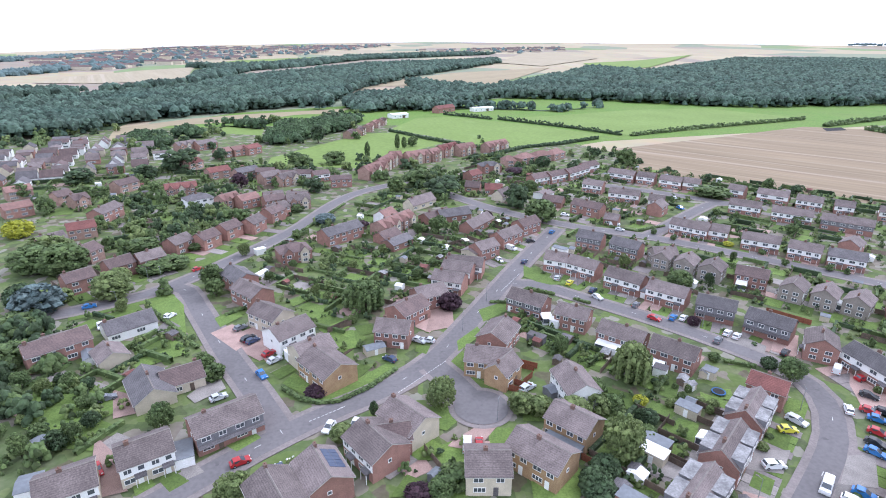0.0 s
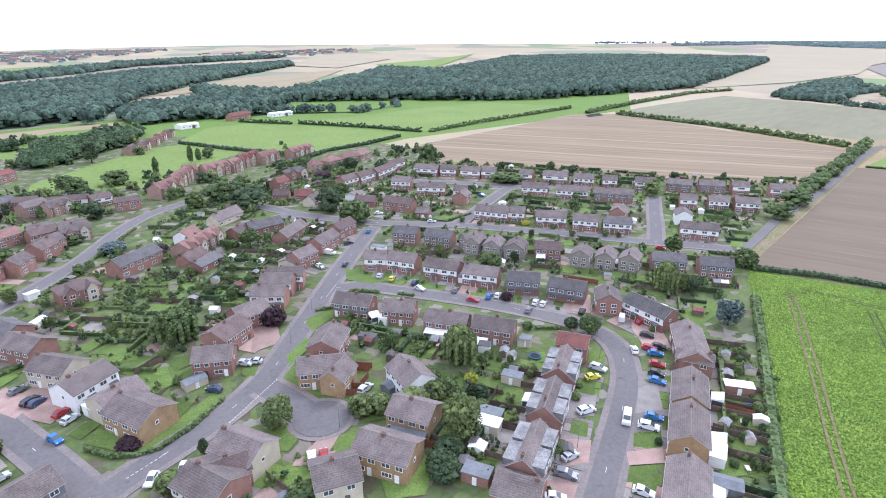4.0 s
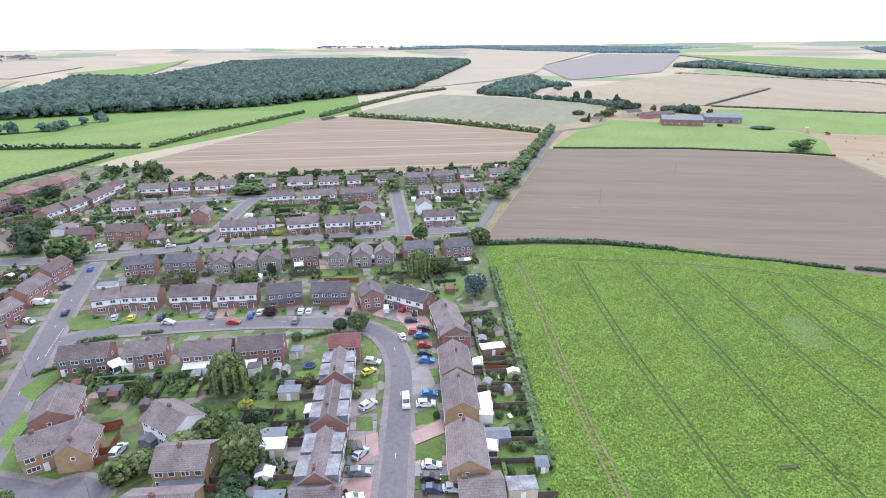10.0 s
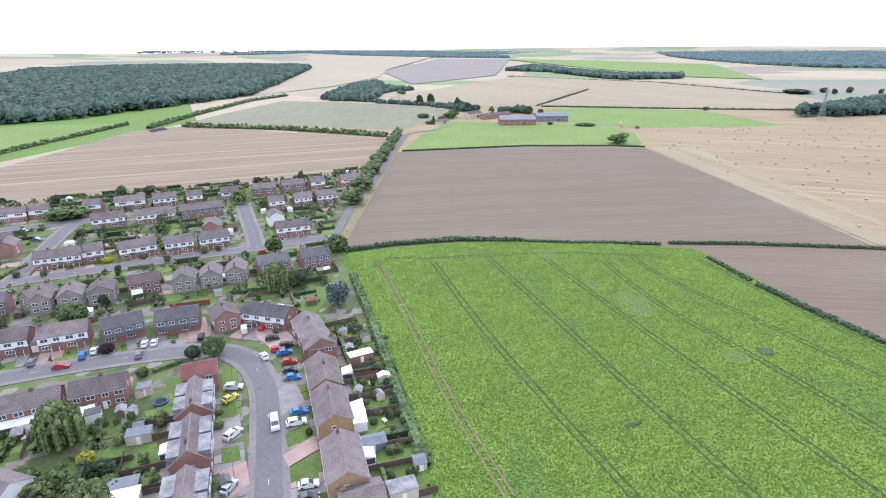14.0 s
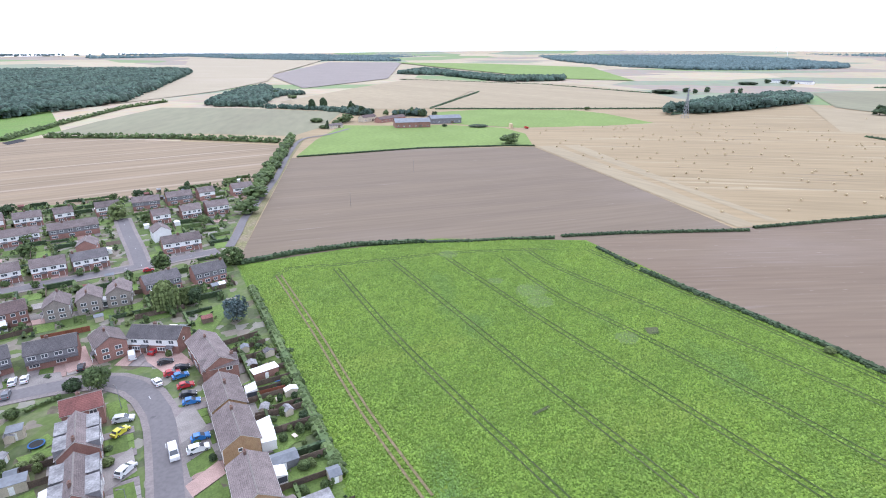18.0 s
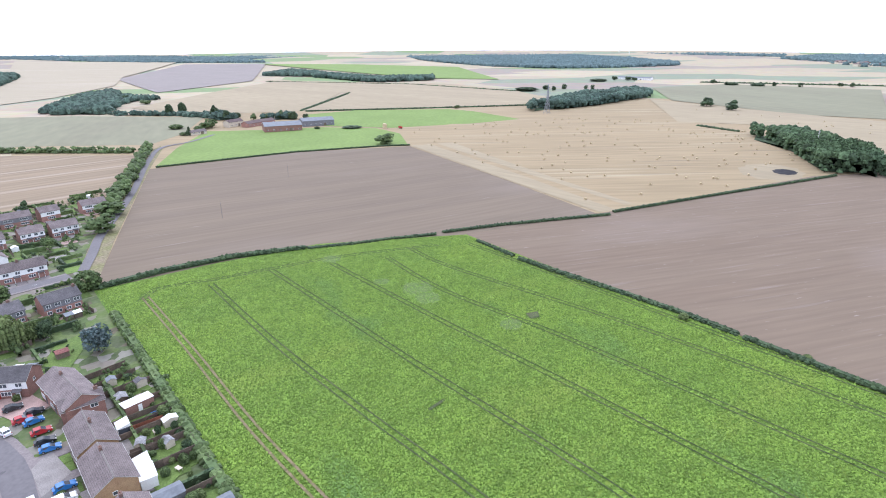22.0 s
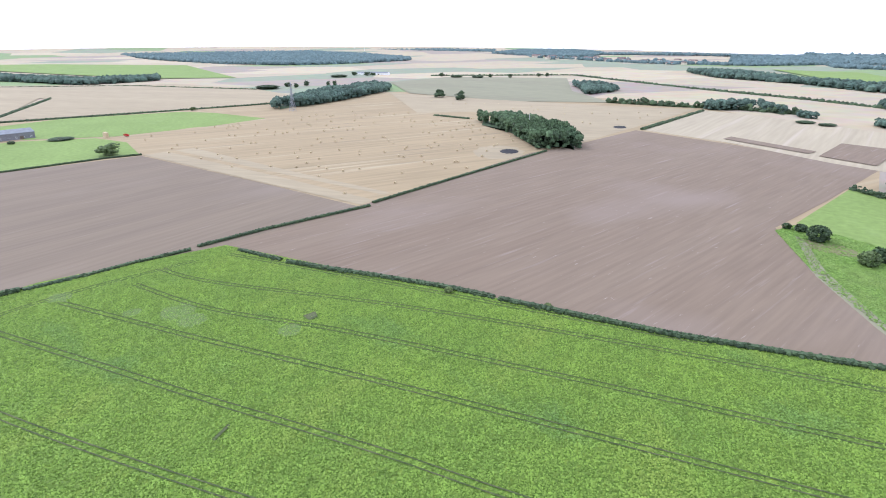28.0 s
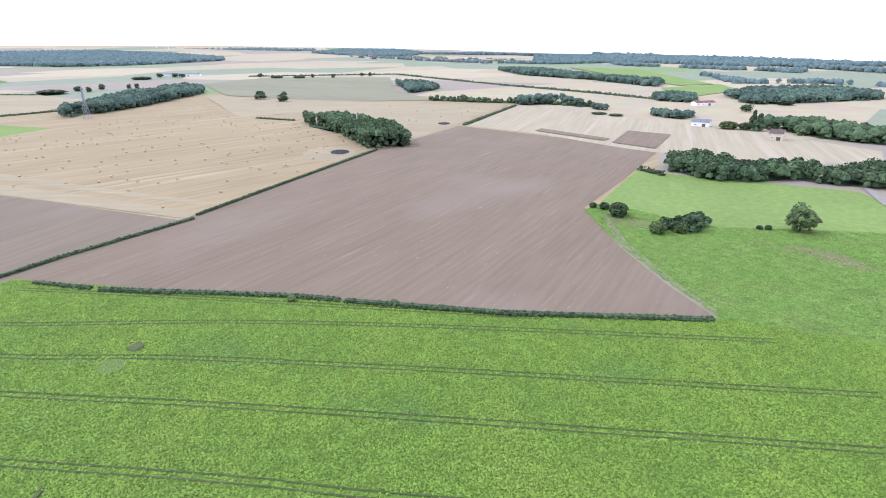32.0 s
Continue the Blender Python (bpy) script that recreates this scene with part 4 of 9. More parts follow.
road("village_lane", [(2.3, 238.6), (13.3, 264.3), (25.2, 269.9), (37.8, 263.0)], 5, "grey asphalt estate road with a worn surface", level=8, dashes=False)
road("field_lane", [(192.2, 152.6), (213.6, 163.0), (231.8, 172.6), (271.4, 188.9), (324.0, 211.8), (416.7, 256.1), (481.2, 281.6), (517.4, 273.1), (565.9, 271.8)], 4, "narrow lane up to the farm", level=9, dashes=False, pave=0)
road("close_mouth", [(1.0, 124.4), (5.4, 117.5), (10.4, 108.3)], 6.5, "grey asphalt estate road with a worn surface", level=10, dashes=False)
turning_circle(11.8, 106.8, 6.4)
# junction markings
give_way([(-26.9, 102.0), (-19.8, 107.2)])
give_way([(24.2, 169.9), (32.8, 185.0)])
give_way([(-7.7, 112.5), (4.3, 126.6)])


# ---- houses ----
CACHE = {}


def window_mesh(w, h):
    """Window as one sheet: a raised frame with bars, panes set back in it, and a sill."""
    key = ("window", round(w, 1), round(h, 1))
    if key not in CACHE:
        g = Geo()
        t = 0.1
        n = max(1, round(w / 0.9))
        xs = [-w / 2]
        for i in range(n):
            xs += [-w / 2 + w * i / n + t * (1 if i == 0 else 0.5), -w / 2 + w * (i + 1) / n - t * (1 if i == n - 1 else 0.5)]
        xs.append(w / 2)
        zs = [0, t, h - t, h]
        k = len(xs)
        g.v = [(x, -0.07, z) for z in zs for x in xs]
        def back(x, z):
            g.v.append((x, -0.015, z))
            return len(g.v) - 1
        for j in range(3):
            for i in range(k - 1):
                q = (j * k + i, j * k + i + 1, (j + 1) * k + i + 1, (j + 1) * k + i)
                if j == 1 and i % 2:
                    b = [back(g.v[c][0], g.v[c][2]) for c in q]
                    g.f.append(tuple(b))
                    g.m.append(1)
                    for c in range(4):
                        g.f.append((q[c], q[(c + 1) % 4], b[(c + 1) % 4], b[c]))
                        g.m.append(0)
                else:
                    g.f.append(q)
                    g.m.append(0)
        edge = list(range(k)) + [k * 2 - 1, k * 3 - 1] + list(range(4 * k - 1, 3 * k - 1, -1)) + [2 * k, k]
        rim = []
        for c in edge:
            g.v.append((g.v[c][0], 0.03, g.v[c][2]))
            rim.append(len(g.v) - 1)
        for c in range(len(edge)):
            d = (c + 1) % len(edge)
            g.f.append((edge[d], edge[c], rim[c], rim[d]))
            g.m.append(0)
        CACHE[key] = g.mesh("window", [M["white"], M["glass"]])
    return CACHE[key]


def door_mesh(w, h, mat):
    key = ("door", w, h, mat)
    if key not in CACHE:
        g = Geo()
        prof = [(0.02, 0), (0.02, h), (-0.07, h)]
        for i in reversed(range(4)):
            z0, z1 = 0.1 + i * h / 4.2, (i + 1) * h / 4.2
            prof += [(-0.07, z1), (-0.1, z1 - 0.04), (-0.1, z0 + 0.04), (-0.07, z0)]
        prof += [(-0.07, 0)]
        g.prism(prof, -w / 2, w / 2)
        CACHE[key] = g.mesh("door", [M[mat]])
    return CACHE[key]


def chimney_mesh(mat):
    key = ("chimney", mat)
    if key not in CACHE:
        g = Geo()
        g.block(-0.42, 0.42, -0.28, 0.28, -0.8, 0.7)
        g.block(-0.47, 0.47, -0.33, 0.33, 0.7, 0.8)
        CACHE[key] = g.mesh("chimney", [M["stack"]])
        g = Geo()
        g.tube((0, 0, 0.78), (0, 0, 1.08), 0.12, 0.1, 7)
        CACHE["pot"] = g.mesh("pot", [M["pot"]])
    return CACHE[key]


M["felt"] = material("roof_felt", (0.33, 0.325, 0.325), 0.85, (0.15, 0.145, 0.148), 0.45, 0.52, (2.5, 0.25))
M["roof_pink"] = material("pinkish_red_roof_tile", (0.27, 0.155, 0.132), 0.85, (0.2, 0.12, 0.105), 0.4, 0.5, (3.5, 0.25), 0.3, 5, spread=0.2)
ROOFS = {"k": "roof_pink", "g": "roof", "d": "roof_dark", "r": "roof_red", "p": "roof_plum"}
ROOF_WORDS = {"k": "pinkish-red tiled", "g": "grey-brown tiled", "d": "dark slate", "r": "red tiled", "p": "plum-brown tiled"}
WALL_WORDS = {"rose": "pink-brick", "brick": "red-brick", "buff": "buff-brick", "cream": "cream-rendered", "white": "white-rendered", "grey": "grey-brick"}


def house(x, y, rot, L, D=7.6, eave=5.0, ridge=7.4, wall="brick", roof="g", style="", lod=1, garage=0):
    """Gabled house: ridge along local x, front towards local -y. style: w white upper cladding, t grey hung tile, s skirt roof, h hipped."""
    words = {"w": "with white upper cladding", "t": "with grey tile-hung upper walls", "h": "with a hipped roof", "V": "with projecting gabled bays"}
    extra = next((words[c] for c in style if c in words), "with white-framed windows")
    low = eave < 3.6
    HOUSES.append((x, y, math.cos(radians(rot)), math.sin(radians(rot)), L / 2, D / 2))
    label = "%s %s %s and a %s roof" % (WALL_WORDS[wall], "bungalow" if low else "house", extra, ROOF_WORDS[roof])
    hs = thing("bungalow" if low else "house", at(x, y, rot), label, "house", "village houses")
    a, d = L / 2, D / 2
    g = Geo()
    if "h" in style:
        g.block(-a, a, -d, d, -0.2, eave)
    else:
        g.prism([(-d, -0.2), (d, -0.2), (d, eave), (0, ridge - 0.12), (-d, eave)], -a, a)
    part("wall", g, M[wall], hs)
    o, th = 0.35, 0.16
    k = (ridge - eave) / d
    g = Geo()
    if "h" in style:
        b = min(d, a * 0.7)
        e = eave - k * o + 0.05
        p = [(-a - o, -d - o, e), (a + o, -d - o, e), (a + o, d + o, e), (-a - o, d + o, e), (-a + b, 0, ridge), (a - b, 0, ridge)]
        for q in ((0, 1, 5, 4), (2, 3, 4, 5), (1, 2, 5), (3, 0, 4), (3, 2, 1, 0)):
            g.face([p[i] for i in q])
        span = a - b
    else:
        e = eave - k * o
        for s in (1, -1):
            prof = [(0, ridge), (s * (d + o), e), (s * (d + o), e + th), (0, ridge + th)]
            g.prism(prof if s < 0 else prof[::-1], -a - 0.25, a + 0.25)
        span = a + 0.25
    part("roof", g, M[ROOFS[roof]], hs)
    if lod < 3:
        g = Geo()
        g.prism([(-0.16, ridge + th - 0.06), (0.16, ridge + th - 0.06), (0, ridge + th + 0.07)], -span, span)
        part("ridge_cap", g, M["cap"], hs)
    if "h" not in style and lod < 2:
        for s in (-1, 1):
            g = Geo()
            for q in (-1, 1):
                prof = [(0, ridge - 0.02), (q * (d + o), e - 0.02), (q * (d + o), e + th - 0.05), (0, ridge + th - 0.05)]
                g.prism(prof if q < 0 else prof[::-1], s * (a + 0.25) - 0.02, s * (a + 0.25) + 0.03)
            part("bargeboard", g, M["trim"], hs)
    if lod < 2:
        for s in (-1, 1):
            g = Geo()
            g.block(-a - 0.2, a + 0.2, s * (d + o) - 0.04 + 0.05 * s, s * (d + o) + 0.04 + 0.05 * s, e - 0.04, e + 0.05)
            part("gutter", g, M["trim"], hs)
    units = max(1, round(L / 6.2))
    u = L / units
    rng = random.Random(int(x * 31 + y * 17))
    if "D" in style:
        for s in (-1, 1):
            for i in range(units):
                c0 = -a + u * (i + 0.5)
                top = ridge - 1.3
                y0, y1 = s * d * 0.42, s * (d + 0.3)
                g = Geo()
                g.block(c0 - u * 0.42, c0 + u * 0.42, min(y0, y1), max(y0, y1), eave - 1.4, top)
                dormer = part("dormer", g, M["tilehung"], hs, "grey tile-hung dormer")
                g = Geo()
                g.block(c0 - u * 0.44, c0 + u * 0.44, min(y0, y1) - 0.05, max(y0, y1) + 0.05, top, top + 0.13)
                part("dormer_roof", g, M["felt"], dormer, "felted flat dormer roof")
                for q in (-0.17, 0.17):
                    link("window", window_mesh(1.4, 0.85), dormer, pose(c0 + q * u, y1, eave - 0.35, 0, 0, 0 if s < 0 else 180))
    if "V" in style:
        for i in range(units):
            c0, hw = -a + u * (i + 0.5), u * 0.27
            hz = min(ridge - 0.3, eave + hw * 1.25)
            g = Geo()
            g.prism([(-hw, 0), (hw, 0), (hw, eave), (0, hz), (-hw, eave)], d * 0.2, d + 1.0)
            g.v = [(c0 + py, -px, pz) for px, py, pz in g.v]
            bay = part("gabled_bay", g, M["cream" if i % 2 else wall], hs, "projecting gabled bay")
            g = Geo()
            for q in (1, -1):
                g.prism([(0, hz), (q * (hw + 0.3), eave - 0.35), (q * (hw + 0.3), eave - 0.2), (0, hz + 0.15)], d * 0.2, d + 1.25)
            g.v = [(c0 + py, -px, pz) for px, py, pz in g.v]
            part("bay_roof", g, M[ROOFS[roof]], bay)
            for z in (0.8, eave * 0.6):
                link("window", window_mesh(1.7, 1.2), bay, pose(c0, -d - 1.0, z))
    if lod < 3:
        for i in range(max(1, units // 2)):
            stack = link("chimney", chimney_mesh("stack"), hs, pose(-a + u * (i + rng.choice((0.12, 0.45, 0.88))), rng.uniform(-0.4, 0.4), ridge))
            if lod < 3:
                link("pot", CACHE["pot"], stack, None, "clay chimney pot")
    # upper cladding and skirt roof on the long sides
    face = d
    if "w" in style or "t" in style:
        for s in (-1, 1):
            g = Geo()
            g.block(-a + 0.02, a - 0.02, s * d - 0.05, s * d + 0.05, eave * 0.53, eave - 0.02)
            part("cladding", g, M["white" if "w" in style else "tilehung"], hs)
        face = d + 0.05
    if "s" in style and lod < 3:
        g = Geo()
        g.prism([(-d - 1.1, eave * 0.46), (-d - 1.1, eave * 0.46 + 0.1), (-d, eave * 0.56), (-d, eave * 0.46)], -a + 0.05, a - 0.05)
        part("skirt_roof", g, M["roof_dark"], hs)
    if "w" in style and not low and "s" not in style and lod < 3:
        for i in range(units):
            px = -a + u * (i + 0.68)
            g = Geo()
            g.prism([(-d - 1.2, 2.25), (-d - 1.2, 2.36), (-d, 2.75), (-d, 2.25)], px - 1.05, px + 1.05)
            porch = part("porch_roof", g, M["roof_dark"], hs, "dark lean-to porch roof")
            for q in (-0.95, 0.95):
                g = Geo()
                g.block(px + q - 0.06, px + q + 0.06, -d - 1.12, -d - 1.0, 0, 2.25)
                part("porch_post", g, M["white"], porch)
    floors = [0.9] if low else [0.9, eave * 0.53 + 0.62]
    shown = -1 if x * math.sin(radians(rot)) - y * math.cos(radians(rot)) < 0 else 1
    for s in ((-1, 1) if lod < 2 else (shown,)):
        turn = 0 if s < 0 else 180
        for fl, z in enumerate(floors):
            for i in range(units):
                x0 = -a + u * i
                spots = ((0.27, min(1.9, u * 0.32)), (0.75, min(1.6, u * 0.26))) if fl or s > 0 else ((0.30, min(2.3, u * 0.44)),)
                if lod == 3:
                    spots = ((0.5, min(3.4, u * 0.6)),)
                for fx, w in spots:
                    link("window", window_mesh(w, 1.15), hs, pose(x0 + u * fx, s * (face if fl or low else d), z, 0, 0, turn))
        if lod < 2:
            for i in range(units):
                mat = rng.choice(("white", "white", "fence", "roof_dark"))
                link("door", door_mesh(0.95, 2.05, mat), hs, pose(-a + u * (i + 0.74 + 0.08 * s), s * d, 0.02, 0, 0, turn))
    if "e" in style:
        for s in (-1, 1) if lod < 2 else (1 if x * math.cos(radians(rot)) + y * math.sin(radians(rot)) < 0 else -1,):
            for z in (0.9, eave * 0.6):
                for q in (-0.45, 0.4):
                    link("window", window_mesh(1.7, 1.15), hs, pose(s * a, q * d, z, 0, 0, 90 * s))
    elif lod < 2 and not low:
        for s in (-1, 1):
            link("window", window_mesh(0.9, 0.9), hs, pose(s * a, -d * 0.1, eave * 0.62, 0, 0, 90 * s))
    if garage:
        gx = (a + 1.5) * (1 if garage > 0 else -1)
        g = Geo()
        g.block(gx - 1.5, gx + 1.5, -d + 0.6, d - 1.0, -0.2, 2.35)
        gar = part("garage", g, M[wall], hs)
        g = Geo()
        g.block(gx - 1.6, gx + 1.6, -d + 0.45, d - 0.9, 2.35, 2.5)
        part("garage_roof", g, M["sheet"], gar, "flat felted garage roof")
        link("garage_door", door_mesh(2.3, 2.0, "white"), gar, pose(gx, -d + 0.6, 0.05))
    return hs


# ---- gardens ----
SLABS = [0]


def slab(name, x, y, rot, w, d, mat, label, z=0.1, category="garden"):
    g = Geo()
    SLABS[0] += 1
    z += 0.00057 * (SLABS[0] % 61)
    nx, ny = max(1, int(w / 4)), max(1, int(d / 4))
    g.block(-w / 2, w / 2, -d / 2, d / 2, -0.12, z)
    ob = part(name, g, M[mat], None)
    ob.matrix_basis = at(x, y, rot)
    return tagged(ob, label, category, kind="structure")


FENCE_LABEL = {"fence": "weathered brown timber panel fence", "fence_red": "red-stained timber panel fence"}


def fence(x0, y0, x1, y1, mat="fence", tall=1.7, pieces=True):
    n = max(1, round(math.hypot(x1 - x0, y1 - y0) / 1.9))
    step = math.hypot(x1 - x0, y1 - y0) / n
    place = at(x0, y0, math.degrees(math.atan2(y1 - y0, x1 - x0)))
    if not pieces:
        g = Geo()
        g.block(0, step * n, -0.04, 0.04, 0, tall)
        for i in range(n + 1):
            g.block(i * step - 0.05, i * step + 0.05, -0.06, 0.06, 0, tall + 0.1)
        fx = part("fence", g, M[mat], None)
        fx.matrix_basis = place
        return tagged(fx, FENCE_LABEL[mat], "fence", "garden fences")
    fx = thing("fence", place, FENCE_LABEL[mat], "fence", "garden fences")
    key = ("panel", mat, round(step, 1), tall)
    if key not in CACHE:
        g = Geo()
        prof = []
        for i in range(7):
            prof += [(-0.035, 0.05 + i * tall / 7), (-0.02, 0.05 + (i + 1) * tall / 7)]
        g.prism(prof + [(0.03, 0.05 + tall), (0.03, 0.05)], 0.05, step - 0.05)
        CACHE[key] = g.mesh("panel", [M[mat]])
        g = Geo()
        g.block(-0.05, 0.05, -0.05, 0.05, -0.1, tall + 0.1)
        CACHE[key + ("post",)] = g.mesh("post", [M[mat]])
    for i in range(n):
        link("panel", CACHE[key], fx, pose(i * step, 0, 0))
        link("post", CACHE[key + ("post",)], fx, pose(i * step, 0, 0))
    link("post", CACHE[key + ("post",)], fx, pose(n * step, 0, 0))
    return fx


def shed(x, y, rot, w=2.2, d=3.0, h=2.3, wall="fence", roof="roof_dark", label="small timber garden shed with a felt roof", name="shed", flat=False):
    s = thing(name, at(x, y, rot), label, name.replace("_", " "), "garden sheds")
    g = Geo()
    top = h if flat else h * 0.78
    if flat:
        g.block(-w / 2, w / 2, -d / 2, d / 2, -0.1, h)
    else:
        g.prism([(-d / 2, -0.1), (d / 2, -0.1), (d / 2, top), (0, h), (-d / 2, top)], -w / 2, w / 2)
    part("body", g, M[wall], s)
    g = Geo()
    if flat:
        g.block(-w / 2 - 0.12, w / 2 + 0.12, -d / 2 - 0.12, d / 2 + 0.12, h, h + 0.1)
    else:
        for q in (1, -1):
            prof = [(0, h), (q * (d / 2 + 0.15), top - 0.06), (q * (d / 2 + 0.15), top + 0.02), (0, h + 0.08)]
            g.prism(prof if q < 0 else prof[::-1], -w / 2 - 0.12, w / 2 + 0.12)
    part("roof", g, M[roof], s)
    if math.hypot(x, y) < 150:
        link("door", door_mesh(min(0.9, w * 0.5), min(1.9, top * 0.9), "white" if wall != "fence" else "fence"), s, pose(0, -d / 2, 0.02))
    return s


def conservatory(x, y, rot, w=3.2, d=2.8):
    s = thing("conservatory", at(x, y, rot), "white-framed conservatory with glazed sides", "conservatory", "conservatories")
    g = Geo()
    g.block(-w / 2, w / 2, -d / 2, d / 2, 0, 0.6)
    part("plinth", g, M["white"], s)
    g = Geo()
    g.block(-w / 2 + 0.06, w / 2 - 0.06, -d / 2 + 0.06, d / 2 - 0.06, 0.6, 2.1)
    part("glazing", g, M["glass"], s)
    for i in (-1, 1):
        g = Geo()
        g.block(i * w / 2 - 0.06, i * w / 2 + 0.06, -d / 2 - 0.03, -d / 2 + 0.09, 0.6, 2.1)
        part("corner_post", g, M["white"], s)
    g = Geo()
    g.prism([(-d / 2 - 0.1, 2.1), (d / 2, 2.1), (d / 2, 2.9), (-d / 2 - 0.1, 2.25)], -w / 2 - 0.1, w / 2 + 0.1)
    part("roof", g, M["white"], s)
    return s


def crown(geo, rng, c, rx, rz, n, r, mat=0, leaves=0):
    for i in range(n):
        t, u = rng.uniform(0, math.tau), rng.uniform(-0.85, 1)
        s = math.sqrt(max(0, 1 - u * u)) * rng.uniform(0.6, 1.0)
        clump(geo, (c[0] + rx * s * math.cos(t), c[1] + rx * s * math.sin(t), c[2] + rz * u * rng.uniform(0.75, 1)), r * rng.uniform(0.65, 1.25), 0.9, rng, 5, mat)
    for i in range(leaves):
        t, u = rng.uniform(0, math.tau), rng.uniform(-0.8, 1)
        s = math.sqrt(max(0, 1 - u * u))
        k = rng.uniform(0.9, 1.12)
        p = Vector((c[0] + rx * s * math.cos(t) * k, c[1] + rx * s * math.sin(t) * k, c[2] + rz * u * k))
        a = Vector((rng.gauss(0, 1), rng.gauss(0, 1), rng.gauss(0, 1))).normalized() * r * 0.42
        b = a.orthogonal().normalized() * r * 0.3
        geo.face([tuple(p - a), tuple(p + b), tuple(p + a), tuple(p - b)], mat)


TREE_WORDS = {"leaf": "mid-green broadleaf", "leaf_light": "light green", "leaf_dark": "dark evergreen", "leaf_purple": "purple-leaved", "leaf_blue": "blue-grey conifer", "leaf_gold": "golden yellow"}
TREE_PROTO = {}


def tree(x, y, tall, wide, mat="leaf", form="round", variant=0):
    key = (mat, form, variant % 3, math.hypot(x, y) > 230)
    few = key[3]
    if key not in TREE_PROTO:
        rng = random.Random(hash((len(mat), form == "round", form == "cone", variant % 3)) % 1000)
        g = Geo()
        g.tube((0, 0, -0.02), (0.01, 0.01, 0.42), 0.035, 0.022, 7)
        for i in range(5):
            t = i * 1.26 + rng.uniform(-0.3, 0.3)
            g.tube((0, 0, 0.22 + 0.05 * i), (0.22 * math.cos(t), 0.22 * math.sin(t), 0.48 + 0.06 * i), 0.015, 0.006, 5)
        trunk = g.mesh("trunk", [M["bark"]])
        g = Geo()
        if form == "cone":
            for i in range(9):
                z = 0.12 + i * 0.095
                crown(g, rng, (0, 0, z), 0.42 * (1 - i / 9.6), 0.06, 12 - i, 0.12, leaves=40)
        elif form == "column":
            crown(g, rng, (0, 0, 0.52), 0.36, 0.46, 90, 0.11, leaves=500)
        elif form == "bush":
            crown(g, rng, (0, 0, 0.42), 0.39, 0.43, 84, 0.1, leaves=620)
        elif form == "weep":
            crown(g, rng, (0, 0, 0.62), 0.34, 0.33, 70, 0.085, leaves=700)
            for i in range(46):
                t = rng.uniform(0, math.tau)
                q = rng.uniform(0.22, 0.46)
                for j in range(5):
                    clump(g, (q * math.cos(t), q * math.sin(t), 0.64 - j * 0.12), 0.055, 1.5, rng, 4)
        elif few:
            for i in range(6):
                t = i * 1.05 + rng.uniform(-0.4, 0.4)
                q = rng.uniform(0.1, 0.26)
                crown(g, rng, (q * math.cos(t), q * math.sin(t), rng.uniform(0.2, 0.74)), 0.22, 0.2, 9, 0.1, leaves=30)
            crown(g, rng, (0, 0, 0.42), 0.38, 0.4, 26, 0.12, leaves=60)
        else:
            for i in range(7):
                t = i * 0.9 + rng.uniform(-0.4, 0.4)
                q = rng.uniform(0.12, 0.27)
                crown(g, rng, (q * math.cos(t), q * math.sin(t), rng.uniform(0.34, 0.76)), 0.22, 0.2, 24, 0.058, leaves=260)
            crown(g, rng, (0, 0, 0.46), 0.36, 0.42, 44, 0.068, leaves=420)
        TREE_PROTO[key] = (trunk, g.mesh("crown", [M[mat]]))
    kind = "shrub" if form == "bush" else "tree"
    shape = {"cone": "conical tree", "column": "upright tree", "bush": "rounded garden shrub", "weep": "drooping willow-like tree", "round": "spreading tree"}[form]
    words = "%s %s with uneven leafy outline" % (TREE_WORDS[mat], shape)
    if form == "bush":
        tr = tagged(link(kind, TREE_PROTO[key][1], None, at(x, y, variant * 67 % 360)), words, kind, "garden trees and shrubs")
        tr.scale = (wide, wide, tall)
        return tr
    tr = thing(kind, at(x, y, variant * 67 % 360), words, kind, "garden trees and shrubs")
    tr.scale = (wide, wide, tall)
    link("trunk", TREE_PROTO[key][0], tr)
    link("crown", TREE_PROTO[key][1], tr)
    return tr


SHRUB_MASS = {}


def shrub(x, y, tall, wide, mat, variant):
    """A garden shrub: one of its own near the close, part of the joined greenery further off."""
    if blocked(x, y, 0.3):
        return None
    near = 55 < x < 115 and 45 < y < 118
    if near:
        return tree(x, y, tall, wide, mat, "bush", variant)
    rng = random.Random(int(x * 100) + int(y * 77))
    g = SHRUB_MASS.setdefault(mat, Geo())
    for i in range(9 if wide < 4 else 24):
        t, u = rng.uniform(0, math.tau), rng.uniform(0.1, 0.9)
        q = 0.38 * wide * math.sqrt(rng.random()) * (1.15 - 0.5 * u)
        clump(g, (x + q * math.cos(t), y + q * math.sin(t), tall * u * 0.9), wide * rng.uniform(0.11, 0.22 if wide < 4 else 0.18), min(1.5, tall / wide + 0.2), rng)


